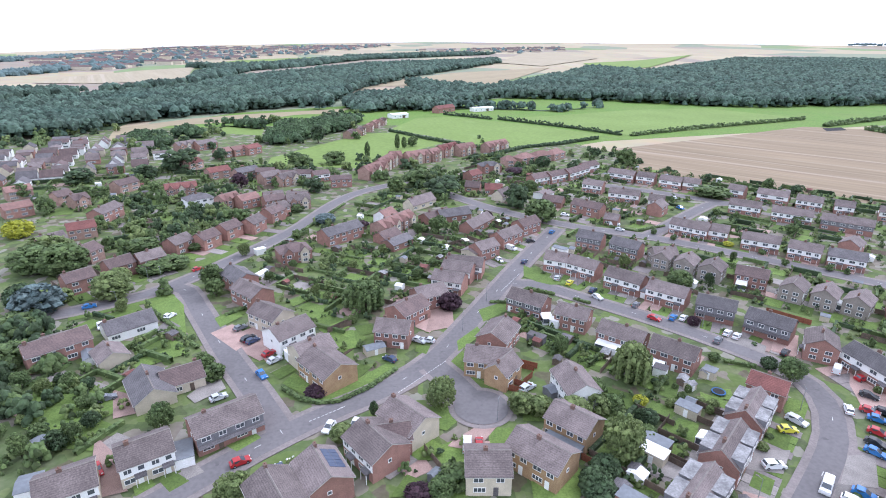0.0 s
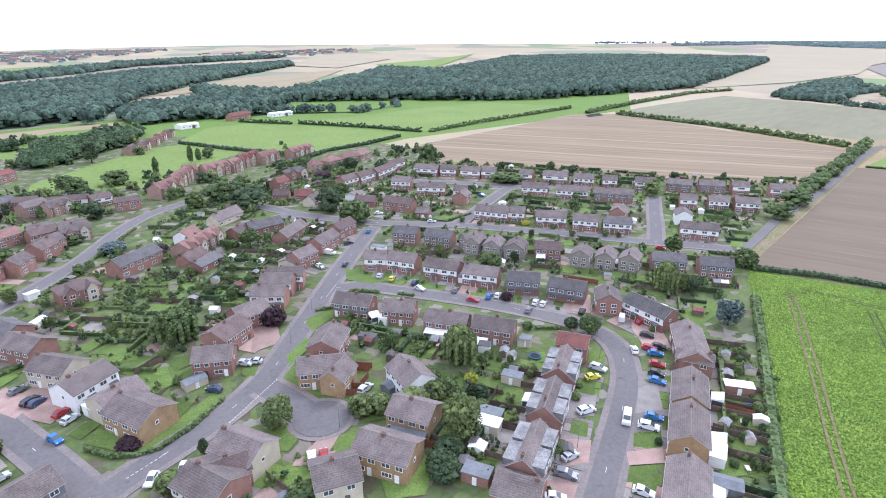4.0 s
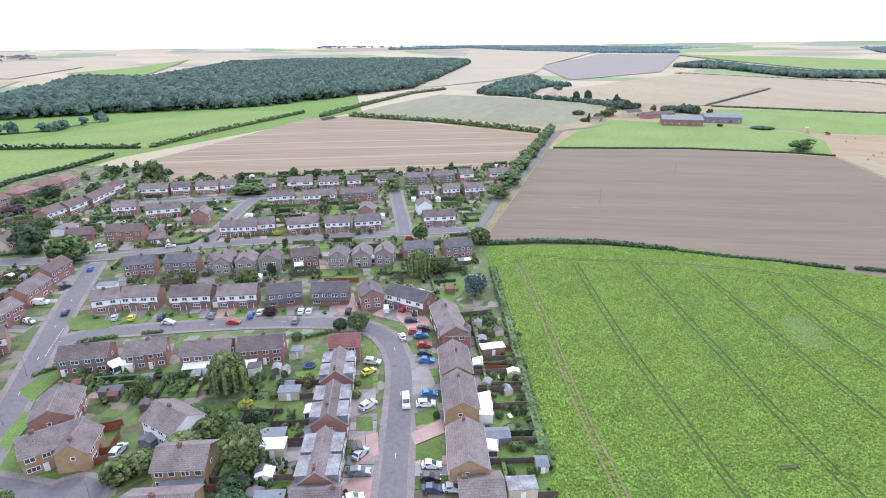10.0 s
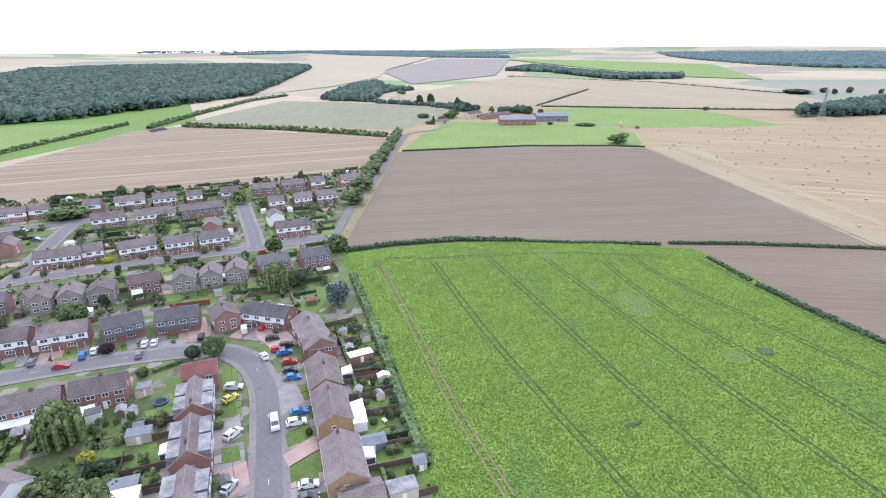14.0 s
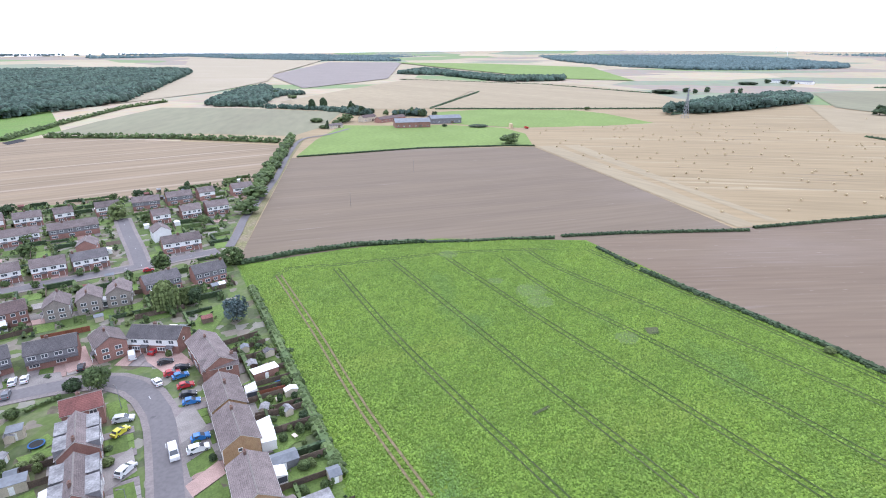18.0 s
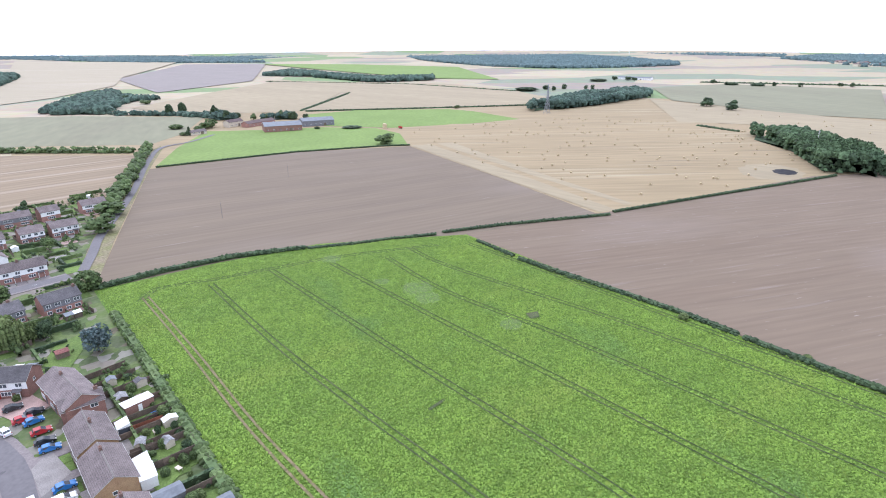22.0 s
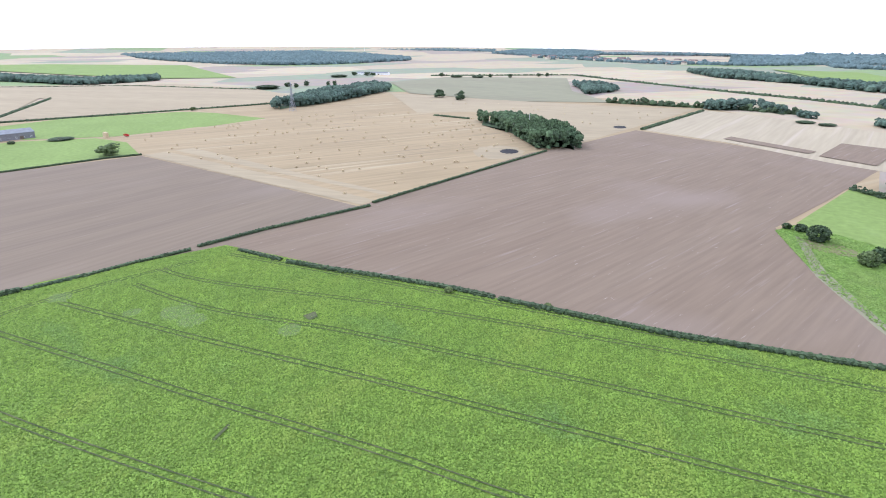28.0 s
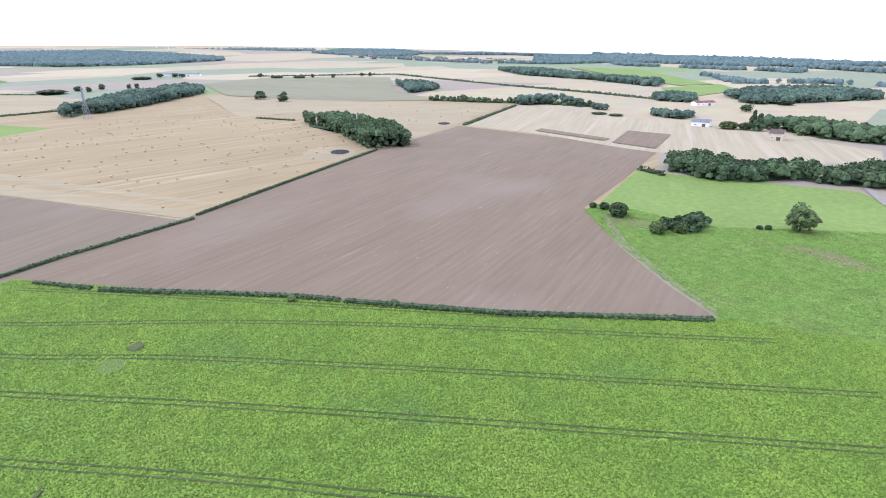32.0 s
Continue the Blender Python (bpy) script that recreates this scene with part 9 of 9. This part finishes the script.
shed(30.5, 112.2, 27, 6, 3.2, 2.4, "tilehung", "sheet", "grey-roofed garage beside the blue-walled house", "garage", False)
shed(26.9, 91.5, -41, 8, 4, 2.6, "tilehung", "sheet", "flat grey-roofed garage block behind houses", "garage", True)
shed(30.0, 136.6, -36, 5, 2.5, 2.2, "tilehung", "roof_dark", "dark panelled garden shed behind a house", "shed", True)
shed(52.0, 206.0, -40, 6, 3, 2.3, "white", "sheet", "white flat-roofed garage beside the drive", "garage", True)
shed(49.9, 128.9, -36, 3.6, 3, 2.8, "white", "white", "white conservatory on the back of a house", "conservatory", True)
shed(58.5, 119.4, -35, 3.2, 2.8, 2.6, "white", "roof_dark", "white-framed sun room with a dark roof", "conservatory", True)
shed(37.1, 145.1, -35, 2.6, 2.6, 2.6, "white", "white", "white lean-to beside the house", "conservatory", True)
shed(-15.2, 131.4, 26, 5.5, 3.2, 2.4, "cream", "sheet", "pale garage with a blue door", "garage", False)
shed(-89.8, 127.9, -56, 6, 2.6, 2.4, "white", "sheet", "long pale panelled garden shed beside the lawn", "shed", False)
shed(-55.7, 91.1, 34, 3, 5, 2.4, "white", "sheet", "white flat-roofed garage beside a house", "garage", True)
shed(-49.7, 91.0, 25, 3.5, 6, 2.4, "white", "sheet", "white carport with slatted roof", "garage", True)
shed(-75.1, 83.0, 23, 4, 5, 2.4, "white", "sheet", "pale metal garden shed under trees", "shed", False)
shed(-67.0, 205.4, 42, 4, 2.5, 2.3, "white", "white", "white flat-roofed outbuilding in a garden", "shed", True)
shed(-60.2, 182.9, 67, 5, 2.5, 2.2, "white", "white", "white glasshouse in a garden", "glasshouse", False)
fence(21.2, 124.3, 26.7, 121.8, "fence_red")
fence(16.6, 114.5, 21.8, 112.3, "fence_red")
fence(23.0, 115.8, 25.8, 119.0, "fence_red")
fence(29.8, 90.5, 32.4, 88.0, "fence_red")
fence(96.6, 78.1, 103.0, 71.2, "fence_red")
fence(91.0, 71.6, 95.9, 65.1, "fence")
fence(87.6, 64.6, 92.1, 59.1, "fence")
fence(23.0, 125.0, 27.7, 122.8, "fence_red")
fence(18.2, 117.3, 24.6, 113.7, "fence_red")
fence(-29.7, 142.0, -24.0, 148.1, "fence")
fence(124.4, 137.8, 135.4, 128.4, "fence")
fence(114.6, 145.3, 105.8, 153.9, "fence_red")
fence(-29.6, 141.8, -23.3, 146.6, "fence")
shed(-34.6, 129.6, 40, 8.0, 3.4, 2.7, "white", "white", "long white flat-roofed extension beside a house", "extension", True)
# ---- lawns and yards ----
draped("lawn", [(4.0, 126.7), (7.5, 132.1), (9.5, 130.2), (9.1, 123.0), (6.2, 117.3), (3.8, 119.6)], M["lawn"], "mown green lawn", "lawn", lift=0.09)
draped("lawn", [(8.1, 115.4), (10.2, 119.5), (16.7, 114.9), (15.3, 111.2)], M["lawn"], "mown green lawn", "lawn", lift=0.09)
draped("lawn", [(3.5, 126.6), (5.3, 131.7), (8.4, 133.4), (9.1, 126.5), (5.5, 118.2), (4.1, 119.2), (3.3, 122.6)], M["lawn"], "mown green lawn", "lawn", lift=0.09)
draped("lawn", [(7.0, 115.8), (8.3, 118.7), (16.9, 113.8), (15.3, 111.5), (10.1, 113.4)], M["lawn"], "mown green lawn", "lawn", lift=0.09)
draped("lawn", [(-1.2, 105.3), (0.8, 107.8), (4.0, 108.1), (5.8, 105.6), (6.4, 102.2), (3.5, 98.6), (0.5, 100.1)], M["lawn"], "mown green lawn", "lawn", lift=0.09)
draped("lawn", [(12.6, 97.0), (15.0, 100.1), (18.4, 95.8), (16.9, 93.2), (12.1, 92.9)], M["lawn"], "mown green lawn", "lawn", lift=0.09)
draped("lawn", [(-3.0, 93.0), (-1.4, 95.9), (2.0, 96.0), (2.9, 93.1), (0.9, 90.3), (-2.3, 90.5)], M["lawn"], "mown green lawn", "lawn", lift=0.09)
draped("lawn", [(-3.8, 121.4), (-5.8, 122.7), (-3.3, 130.6), (4.2, 134.7), (3.8, 131.7), (0.1, 120.3)], M["lawn"], "mown green lawn", "lawn", lift=0.09)
draped("lawn", [(-21.7, 111.1), (-14.6, 120.5), (-10.9, 124.6), (-9.3, 123.0), (-16.0, 114.2), (-20.9, 109.1)], M["lawn"], "mown green lawn", "lawn", lift=0.09)
draped("lawn", [(104.9, 81.7), (110.1, 77.4), (106.9, 74.1), (101.4, 78.3)], M["lawn"], "mown green lawn", "lawn", lift=0.09)
draped("lawn", [(92.1, 68.1), (96.6, 64.4), (95.0, 61.6), (90.1, 65.5)], M["lawn"], "mown green lawn", "lawn", lift=0.09)
draped("lawn", [(79.2, 55.7), (81.4, 53.3), (80.0, 51.8), (77.4, 54.1)], M["lawn"], "mown green lawn", "lawn", lift=0.09)
draped("lawn", [(65.6, 112.2), (70.7, 107.9), (69.2, 104.8), (64.3, 108.9)], M["lawn"], "mown green lawn", "lawn", lift=0.09)
draped("lawn", [(56.0, 102.4), (59.9, 100.2), (57.1, 95.5), (53.4, 97.9)], M["lawn"], "mown green lawn", "lawn", lift=0.09)
draped("lawn", [(26.7, 146.3), (30.4, 145.7), (28.8, 141.4), (26.2, 142.5)], M["lawn"], "mown green lawn", "lawn", lift=0.09)
draped("lawn", [(34.5, 142.5), (38.1, 139.7), (36.9, 136.4), (33.8, 138.7)], M["lawn"], "mown green lawn", "lawn", lift=0.09)
draped("lawn", [(57.6, 116.1), (61.2, 114.2), (57.9, 108.8), (55.1, 111.2)], M["lawn"], "mown green lawn", "lawn", lift=0.09)
draped("lawn", [(36.9, 191.7), (44.4, 184.4), (40.8, 178.3), (36.2, 181.7)], M["lawn"], "mown green lawn", "lawn", lift=0.09)
draped("lawn", [(47.0, 178.9), (53.0, 173.0), (50.3, 170.0), (45.4, 175.9)], M["lawn"], "mown green lawn", "lawn", lift=0.09)
draped("lawn", [(57.5, 169.1), (65.1, 164.0), (62.4, 159.8), (55.5, 166.0)], M["lawn"], "mown green lawn", "lawn", lift=0.09)
draped("lawn", [(70.5, 155.8), (74.8, 152.2), (72.9, 149.6), (68.7, 153.1)], M["lawn"], "mown green lawn", "lawn", lift=0.09)
draped("lawn", [(83.4, 146.1), (86.9, 142.7), (83.9, 138.8), (80.5, 142.1)], M["lawn"], "mown green lawn", "lawn", lift=0.09)
draped("lawn", [(-38.2, 95.2), (-37.4, 98.4), (-35.4, 96.9), (-36.9, 92.8), (-40.9, 91.9)], M["lawn"], "mown green lawn", "lawn", lift=0.09)
draped("lawn", [(-36.5, 116.8), (-26.8, 109.4), (-21.5, 109.3), (-8.8, 124.0), (-10.7, 126.7), (-22.2, 114.3), (-27.7, 114.3), (-34.8, 121.7)], M["lawn"], "mown green lawn", "lawn", lift=0.09)
draped("lawn", [(56.4, 121.1), (59.5, 122.0), (59.9, 118.4), (55.2, 113.1), (53.6, 115.8)], M["lawn"], "mown green lawn", "lawn", lift=0.09)
draped("lawn", [(39.8, 135.4), (42.4, 132.8), (39.0, 125.5), (36.2, 128.2)], M["lawn"], "mown green lawn", "lawn", lift=0.09)
draped("lawn", [(72.5, 53.4), (76.5, 52.9), (80.0, 48.4), (76.8, 44.9), (70.7, 49.8)], M["lawn"], "mown green lawn", "lawn", lift=0.09)
draped("lawn", [(91.1, 68.2), (95.0, 64.4), (92.6, 61.5), (88.6, 65.4)], M["lawn"], "mown green lawn", "lawn", lift=0.09)
draped("lawn", [(86.0, 63.3), (90.5, 59.5), (87.8, 56.8), (84.1, 60.2)], M["lawn"], "mown green lawn", "lawn", lift=0.09)
draped("lawn", [(98.7, 76.1), (102.0, 72.2), (98.8, 68.9), (95.1, 73.2)], M["lawn"], "mown green lawn", "lawn", lift=0.09)
draped("lawn", [(137.2, 123.0), (140.3, 116.4), (131.7, 111.5), (128.2, 116.2)], M["lawn"], "mown green lawn", "lawn", lift=0.09)
draped("lawn", [(-39.6, 158.3), (-32.8, 160.2), (-29.9, 153.2), (-34.4, 149.6)], M["lawn"], "mown green lawn", "lawn", lift=0.09)
draped("lawn", [(-27.5, 138.7), (-21.7, 143.6), (-17.9, 138.6), (-24.6, 129.7)], M["lawn"], "mown green lawn", "lawn", lift=0.09)
draped("lawn", [(-36.6, 208.1), (-27.1, 205.0), (-23.1, 187.8), (-32.2, 193.3)], M["lawn"], "mown green lawn", "lawn", lift=0.09)
draped("lawn", [(-95.1, 166.9), (-83.1, 169.0), (-76.6, 158.6), (-76.7, 145.8), (-82.4, 152.9)], M["lawn"], "mown green lawn", "lawn", lift=0.09)
draped("lawn", [(-81.1, 133.2), (-73.8, 139.2), (-69.8, 131.6), (-75.5, 124.8)], M["lawn"], "mown green lawn", "lawn", lift=0.09)
draped("lawn", [(-44.0, 98.1), (-36.5, 99.5), (-36.3, 94.5), (-41.0, 92.9)], M["lawn"], "mown green lawn", "lawn", lift=0.09)
draped("lawn", [(-56.0, 83.5), (-53.6, 85.2), (-51.0, 82.3), (-53.6, 80.7)], M["lawn"], "mown green lawn", "lawn", lift=0.09)
draped("lawn", [(-52.3, 85.9), (-48.9, 86.9), (-47.1, 85.1), (-49.9, 81.6)], M["lawn"], "mown green lawn", "lawn", lift=0.09)
draped("lawn", [(-95.8, 115.2), (-90.7, 122.4), (-79.5, 115.0), (-68.8, 93.2), (-82.6, 95.1)], M["lawn"], "mown green lawn", "lawn", lift=0.09)
draped("lawn", [(65.8, 66.7), (68.8, 63.4), (65.2, 60.0), (62.2, 63.0)], M["lawn"], "mown green lawn", "lawn", lift=0.09)
draped("lawn", [(73.8, 76.3), (77.9, 72.3), (75.3, 69.8), (71.3, 73.7)], M["lawn"], "mown green lawn", "lawn", lift=0.09)
draped("lawn", [(64.4, 85.7), (67.0, 83.2), (63.8, 79.3), (61.1, 81.9)], M["lawn"], "mown green lawn", "lawn", lift=0.09)
draped("lawn", [(75.4, 98.1), (77.9, 95.6), (74.2, 91.2), (71.6, 93.8)], M["lawn"], "mown green lawn", "lawn", lift=0.09)
draped("lawn", [(85.9, 109.6), (89.3, 107.1), (84.5, 101.5), (81.3, 103.9)], M["lawn"], "mown green lawn", "lawn", lift=0.09)
draped("lawn", [(-111.1, 153.9), (-94.5, 165.7), (-84.9, 178.2), (-82.6, 174.9), (-90.7, 161.5), (-108.4, 149.6)], M["lawn"], "mown green lawn", "lawn", lift=0.09)
draped("lawn", [(-91.2, 193.6), (-78.1, 211.5), (-73.9, 205.2), (-85.5, 187.2)], M["lawn"], "mown green lawn", "lawn", lift=0.09)
draped("lawn", [(-70.9, 218.1), (-62.3, 242.1), (-56.5, 238.8), (-66.7, 211.5)], M["lawn"], "mown green lawn", "lawn", lift=0.09)
draped("driveway", [(-57.9, 139.0), (-49.5, 149.0), (-40.4, 132.8), (-45.0, 127.1), (-52.8, 132.9)], M["drive_pink"], "pink block-paved driveway", "driveway", lift=0.09)
draped("driveway", [(-3.0, 160.0), (5.0, 152.2), (-0.2, 141.7), (-4.4, 145.1)], M["drive_pink"], "pink block-paved driveway", "driveway", lift=0.09)
draped("driveway", [(7.1, 97.4), (13.8, 103.1), (14.8, 100.1), (10.5, 93.8), (7.5, 93.9)], M["drive_pink"], "pink block-paved driveway", "driveway", lift=0.09)
draped("driveway", [(0.5, 158.0), (7.0, 155.0), (7.1, 145.3), (-1.4, 142.1)], M["drive_pink"], "pink block-paved driveway", "driveway", lift=0.09)
draped("driveway", [(152.3, 139.9), (163.6, 133.2), (159.5, 128.4), (146.5, 133.0)], M["drive_pink"], "pink block-paved driveway", "driveway", lift=0.09)
draped("driveway", [(109.3, 121.3), (114.6, 116.1), (107.4, 101.6), (100.2, 103.9), (104.5, 114.8)], M["drive_pink"], "pink block-paved driveway", "driveway", lift=0.09)
draped("driveway", [(43.4, 71.3), (51.6, 71.5), (55.3, 68.0), (51.3, 63.3)], M["drive_pink"], "pink block-paved driveway", "driveway", lift=0.09)
def drive(mat, *outline):
    draped("driveway", list(outline), mat, "paved driveway or yard beside a house", "driveway", lift=0.095)


def lawn(*outline):
    draped("lawn", list(outline), M["lawn"], "mown green garden lawn between fences and beds", "lawn", lift=0.1)


lawn((124.1, 116.9), (135.4, 121.5), (142.2, 118.8), (134.3, 112.0), (123.2, 108.4))
lawn((118.3, 96.0), (124.8, 92.6), (122.8, 90.5), (115.5, 92.9))
lawn((110.3, 87.3), (115.5, 84.9), (113.2, 83.1), (108.2, 85.3))
lawn((101.4, 83.2), (111.9, 79.7), (109.1, 77.0), (99.2, 80.2))
lawn((96.9, 75.4), (101.3, 74.4), (102.4, 71.2), (95.0, 73.2))
lawn((94.1, 71.6), (98.3, 68.7), (96.9, 67.7), (92.5, 69.9))
lawn((89.0, 68.8), (92.8, 68.1), (95.3, 63.3), (92.7, 61.8), (87.5, 66.2))
lawn((84.1, 64.0), (91.0, 60.4), (89.4, 58.2), (80.7, 59.3))
lawn((74.1, 76.7), (80.0, 75.1), (77.0, 71.2), (71.0, 73.2))
lawn((66.5, 68.8), (72.0, 67.3), (69.2, 63.3), (63.3, 65.6))
lawn((19.4, 83.6), (29.5, 87.7), (30.7, 83.5), (26.1, 76.9), (19.1, 78.4))
lawn((40.6, 116.2), (50.7, 110.1), (45.9, 105.3), (38.5, 110.2))
lawn((21.0, 105.4), (26.9, 105.9), (26.7, 101.3), (20.8, 101.8))
lawn((13.8, 98.5), (17.5, 99.6), (19.6, 96.6), (15.0, 92.5), (13.1, 94.6))
lawn((37.8, 135.6), (43.2, 136.3), (42.3, 128.5), (36.1, 129.6))
lawn((26.7, 150.2), (31.9, 149.7), (32.0, 142.8), (26.8, 143.8))
lawn((32.5, 144.9), (38.8, 143.5), (38.2, 138.6), (32.0, 140.0))
lawn((55.6, 118.5), (58.5, 119.0), (55.4, 112.7), (53.3, 113.4))
lawn((58.6, 117.5), (62.8, 116.7), (58.8, 109.9), (55.9, 112.0))
lawn((53.5, 102.8), (58.9, 98.6), (55.6, 95.1), (50.7, 98.5))
lawn((47.2, 95.6), (53.3, 93.6), (51.6, 90.8), (46.1, 93.2))
lawn((69.4, 113.3), (73.6, 113.1), (72.0, 108.6), (67.2, 109.4))
lawn((-65.4, 151.2), (-60.8, 158.4), (-57.0, 154.1), (-63.3, 149.1))
lawn((-28.6, 141.8), (-22.5, 143.6), (-19.9, 133.7), (-25.7, 131.4))
lawn((-38.6, 154.2), (-34.8, 157.9), (-29.2, 154.4), (-30.2, 149.8), (-36.1, 149.9))
lawn((-32.9, 144.1), (-27.2, 148.9), (-23.7, 145.3), (-29.0, 140.0))
lawn((-46.1, 163.0), (-42.2, 167.3), (-39.7, 162.9), (-43.6, 158.8))
lawn((-22.6, 145.8), (-17.7, 147.3), (-15.8, 142.0), (-20.1, 139.9))
lawn((-4.0, 135.2), (-0.0, 133.9), (-1.1, 130.0), (-4.1, 131.5))
lawn((15.1, 156.0), (25.6, 162.9), (26.3, 157.1), (16.1, 148.1))
lawn((7.5, 136.8), (14.0, 145.2), (15.3, 140.7), (7.7, 131.3))
lawn((35.3, 192.9), (40.2, 185.5), (47.1, 175.0), (39.8, 174.8), (33.6, 182.1))
lawn((-73.6, 103.0), (-70.7, 107.0), (-69.9, 114.6), (-86.2, 114.8), (-95.6, 114.9), (-88.5, 100.4), (-78.8, 98.4))
lawn((-57.5, 84.8), (-54.6, 86.3), (-52.3, 83.6), (-54.7, 80.9))
lawn((-52.4, 85.0), (-50.1, 87.2), (-46.3, 84.7), (-48.9, 81.9))
lawn((-42.7, 94.4), (-38.1, 98.8), (-36.1, 96.9), (-39.8, 92.7))
lawn((-101.0, 152.8), (-92.8, 160.4), (-89.2, 156.5), (-97.0, 148.5))
lawn((-78.9, 127.3), (-69.0, 135.2), (-65.1, 131.3), (-75.5, 123.2))
lawn((-89.7, 155.7), (-83.9, 166.5), (-78.5, 160.3), (-68.9, 138.9), (-74.9, 145.5))
lawn((-4.6, 92.2), (-0.2, 96.4), (2.8, 93.8), (0.9, 89.6), (-3.1, 89.7))
lawn((-7.6, 80.1), (-4.6, 85.8), (-1.8, 84.3), (-2.3, 80.1))
lawn((-34.7, 138.5), (-28.3, 143.4), (-22.7, 138.4), (-29.7, 133.0))
lawn((-40.5, 121.6), (-37.2, 125.4), (-34.4, 122.8), (-37.6, 118.5))
lawn((-65.3, 150.7), (-60.3, 156.2), (-57.3, 152.4), (-61.7, 145.4))
drive(M["drive_pink"], (-71.6, 98.0), (-65.2, 93.0), (-56.8, 82.3), (-60.7, 80.9), (-66.2, 86.7))
drive(M["drive_grey"], (-53.7, 94.5), (-47.3, 89.8), (-44.3, 87.0), (-47.0, 85.0), (-53.5, 92.5))
drive(M["drive_grey"], (-57.9, 111.8), (-53.9, 121.2), (-49.6, 114.8), (-54.9, 109.1))
drive(M["drive_grey"], (-80.9, 141.6), (-79.0, 150.4), (-73.5, 146.2), (-77.4, 138.3))
drive(M["drive_grey"], (-11.4, 87.1), (-4.9, 91.8), (-2.5, 89.7), (-7.8, 84.4))
drive(M["drive_pink"], (-76.7, 114.7), (-70.8, 112.4), (-65.7, 105.9), (-70.8, 103.6))
drive(M["drive_pink"], (-63.4, 142.0), (-58.8, 147.4), (-50.2, 138.7), (-52.8, 132.1))
drive(M["drive_pink"], (-47.1, 132.0), (-44.6, 136.8), (-40.5, 133.1), (-43.4, 126.9))
drive(M["drive_pink"], (68.7, 72.5), (76.7, 70.9), (73.9, 67.0), (66.7, 69.1))
drive(M["drive_pink"], (59.3, 80.6), (64.1, 78.1), (59.6, 72.7), (54.0, 73.6))
drive(M["drive_grey"], (67.2, 91.9), (75.1, 91.4), (69.6, 84.8), (62.7, 86.3))
drive(M["drive_grey"], (86.0, 89.7), (92.1, 90.1), (85.7, 80.8), (79.0, 82.0))
drive(M["drive_grey"], (78.4, 82.2), (85.1, 80.6), (80.4, 75.2), (74.2, 76.8))
drive(M["drive_grey"], (45.7, 90.9), (51.8, 87.9), (48.1, 83.4), (42.8, 86.1))
drive(M["drive_pink"], (5.0, 95.8), (12.6, 95.1), (12.5, 91.3), (3.6, 93.7))
drive(M["drive_pink"], (137.7, 236.3), (142.9, 233.9), (135.9, 222.2), (129.7, 223.3))
drive(M["drive_pink"], (101.2, 141.0), (106.8, 138.8), (99.2, 127.8), (94.2, 131.1))
drive(M["drive_grey"], (88.0, 141.8), (94.0, 133.0), (91.4, 129.4), (84.3, 136.3))
# ---- garden play and roof panels ----
trampoline(69.7, 111.4)
trampoline(104.3, 73.7)
garden_table(87.5, 59.4, 62)
garden_table(74.1, 106.2, 25)
garden_table(98.5, 70.5, 45)
garden_table(47.4, 126.5, 65)
garden_table(-26.7, 133.8, 50)
solar_panels(-20.2, 82.3, -59, 8.5, 4.8, 7.0, 1)
hay_stack(620.8, 101.9, 20)
# ---- more conservatories ----
conservatory(98.7, 77.9, -137, 3.2, 2.6)
conservatory(87.4, 66.8, -138, 3.6, 3)
conservatory(47.8, 131.8, -38, 4.2, 3)
conservatory(57.7, 121.4, -37, 4.2, 2.8)
conservatory(-24.2, 119.0, 52, 3, 2.6)
conservatory(63.4, 95.1, -132, 3.2, 2.4)
conservatory(35.0, 147.6, 6, 3, 3)
shed(93.8, 71.0, 22, 2.4, 1.9, 2.2, "cream", "felt")
shed(57.2, 76.6, 60, 2.4, 1.9, 2.2, "fence", "roof_dark")
shed(63.6, 113.4, 28, 2.4, 1.9, 2.2, "cream", "felt")
shed(69.7, 118.8, 43, 2.4, 1.9, 2.2, "cream", "felt")
shed(0.9, 84.5, 50, 2.4, 1.9, 2.2, "tilehung", "sheet")
shed(33.4, 125.2, 60, 2.4, 1.9, 2.2, "fence", "roof_dark")
shed(94.7, 65.5, 58, 2.4, 1.9, 2.2, "cream", "felt")
# ---- lamps ----
street_lamp(-97.6, 157.6, 196)
street_lamp(-98.0, 178.3, 218)
street_lamp(-93.3, 178.2, 284)
street_lamp(38.0, 89.1, 315)
street_lamp(85.6, 104.7, 79)
street_lamp(60.0, 77.3, 132)
street_lamp(18.3, 162.2, 48)
street_lamp(9.5, 142.9, 74)
street_lamp(51.0, 173.8, 316)
street_lamp(81.1, 144.3, 326)
street_lamp(15.0, 102.0, 54)


for key, geo in SHRUB_MASS.items():
    tagged(part("shrubbery", geo, M[key], None), "mixed garden shrubs between the fences", "shrubs", kind="stuff")
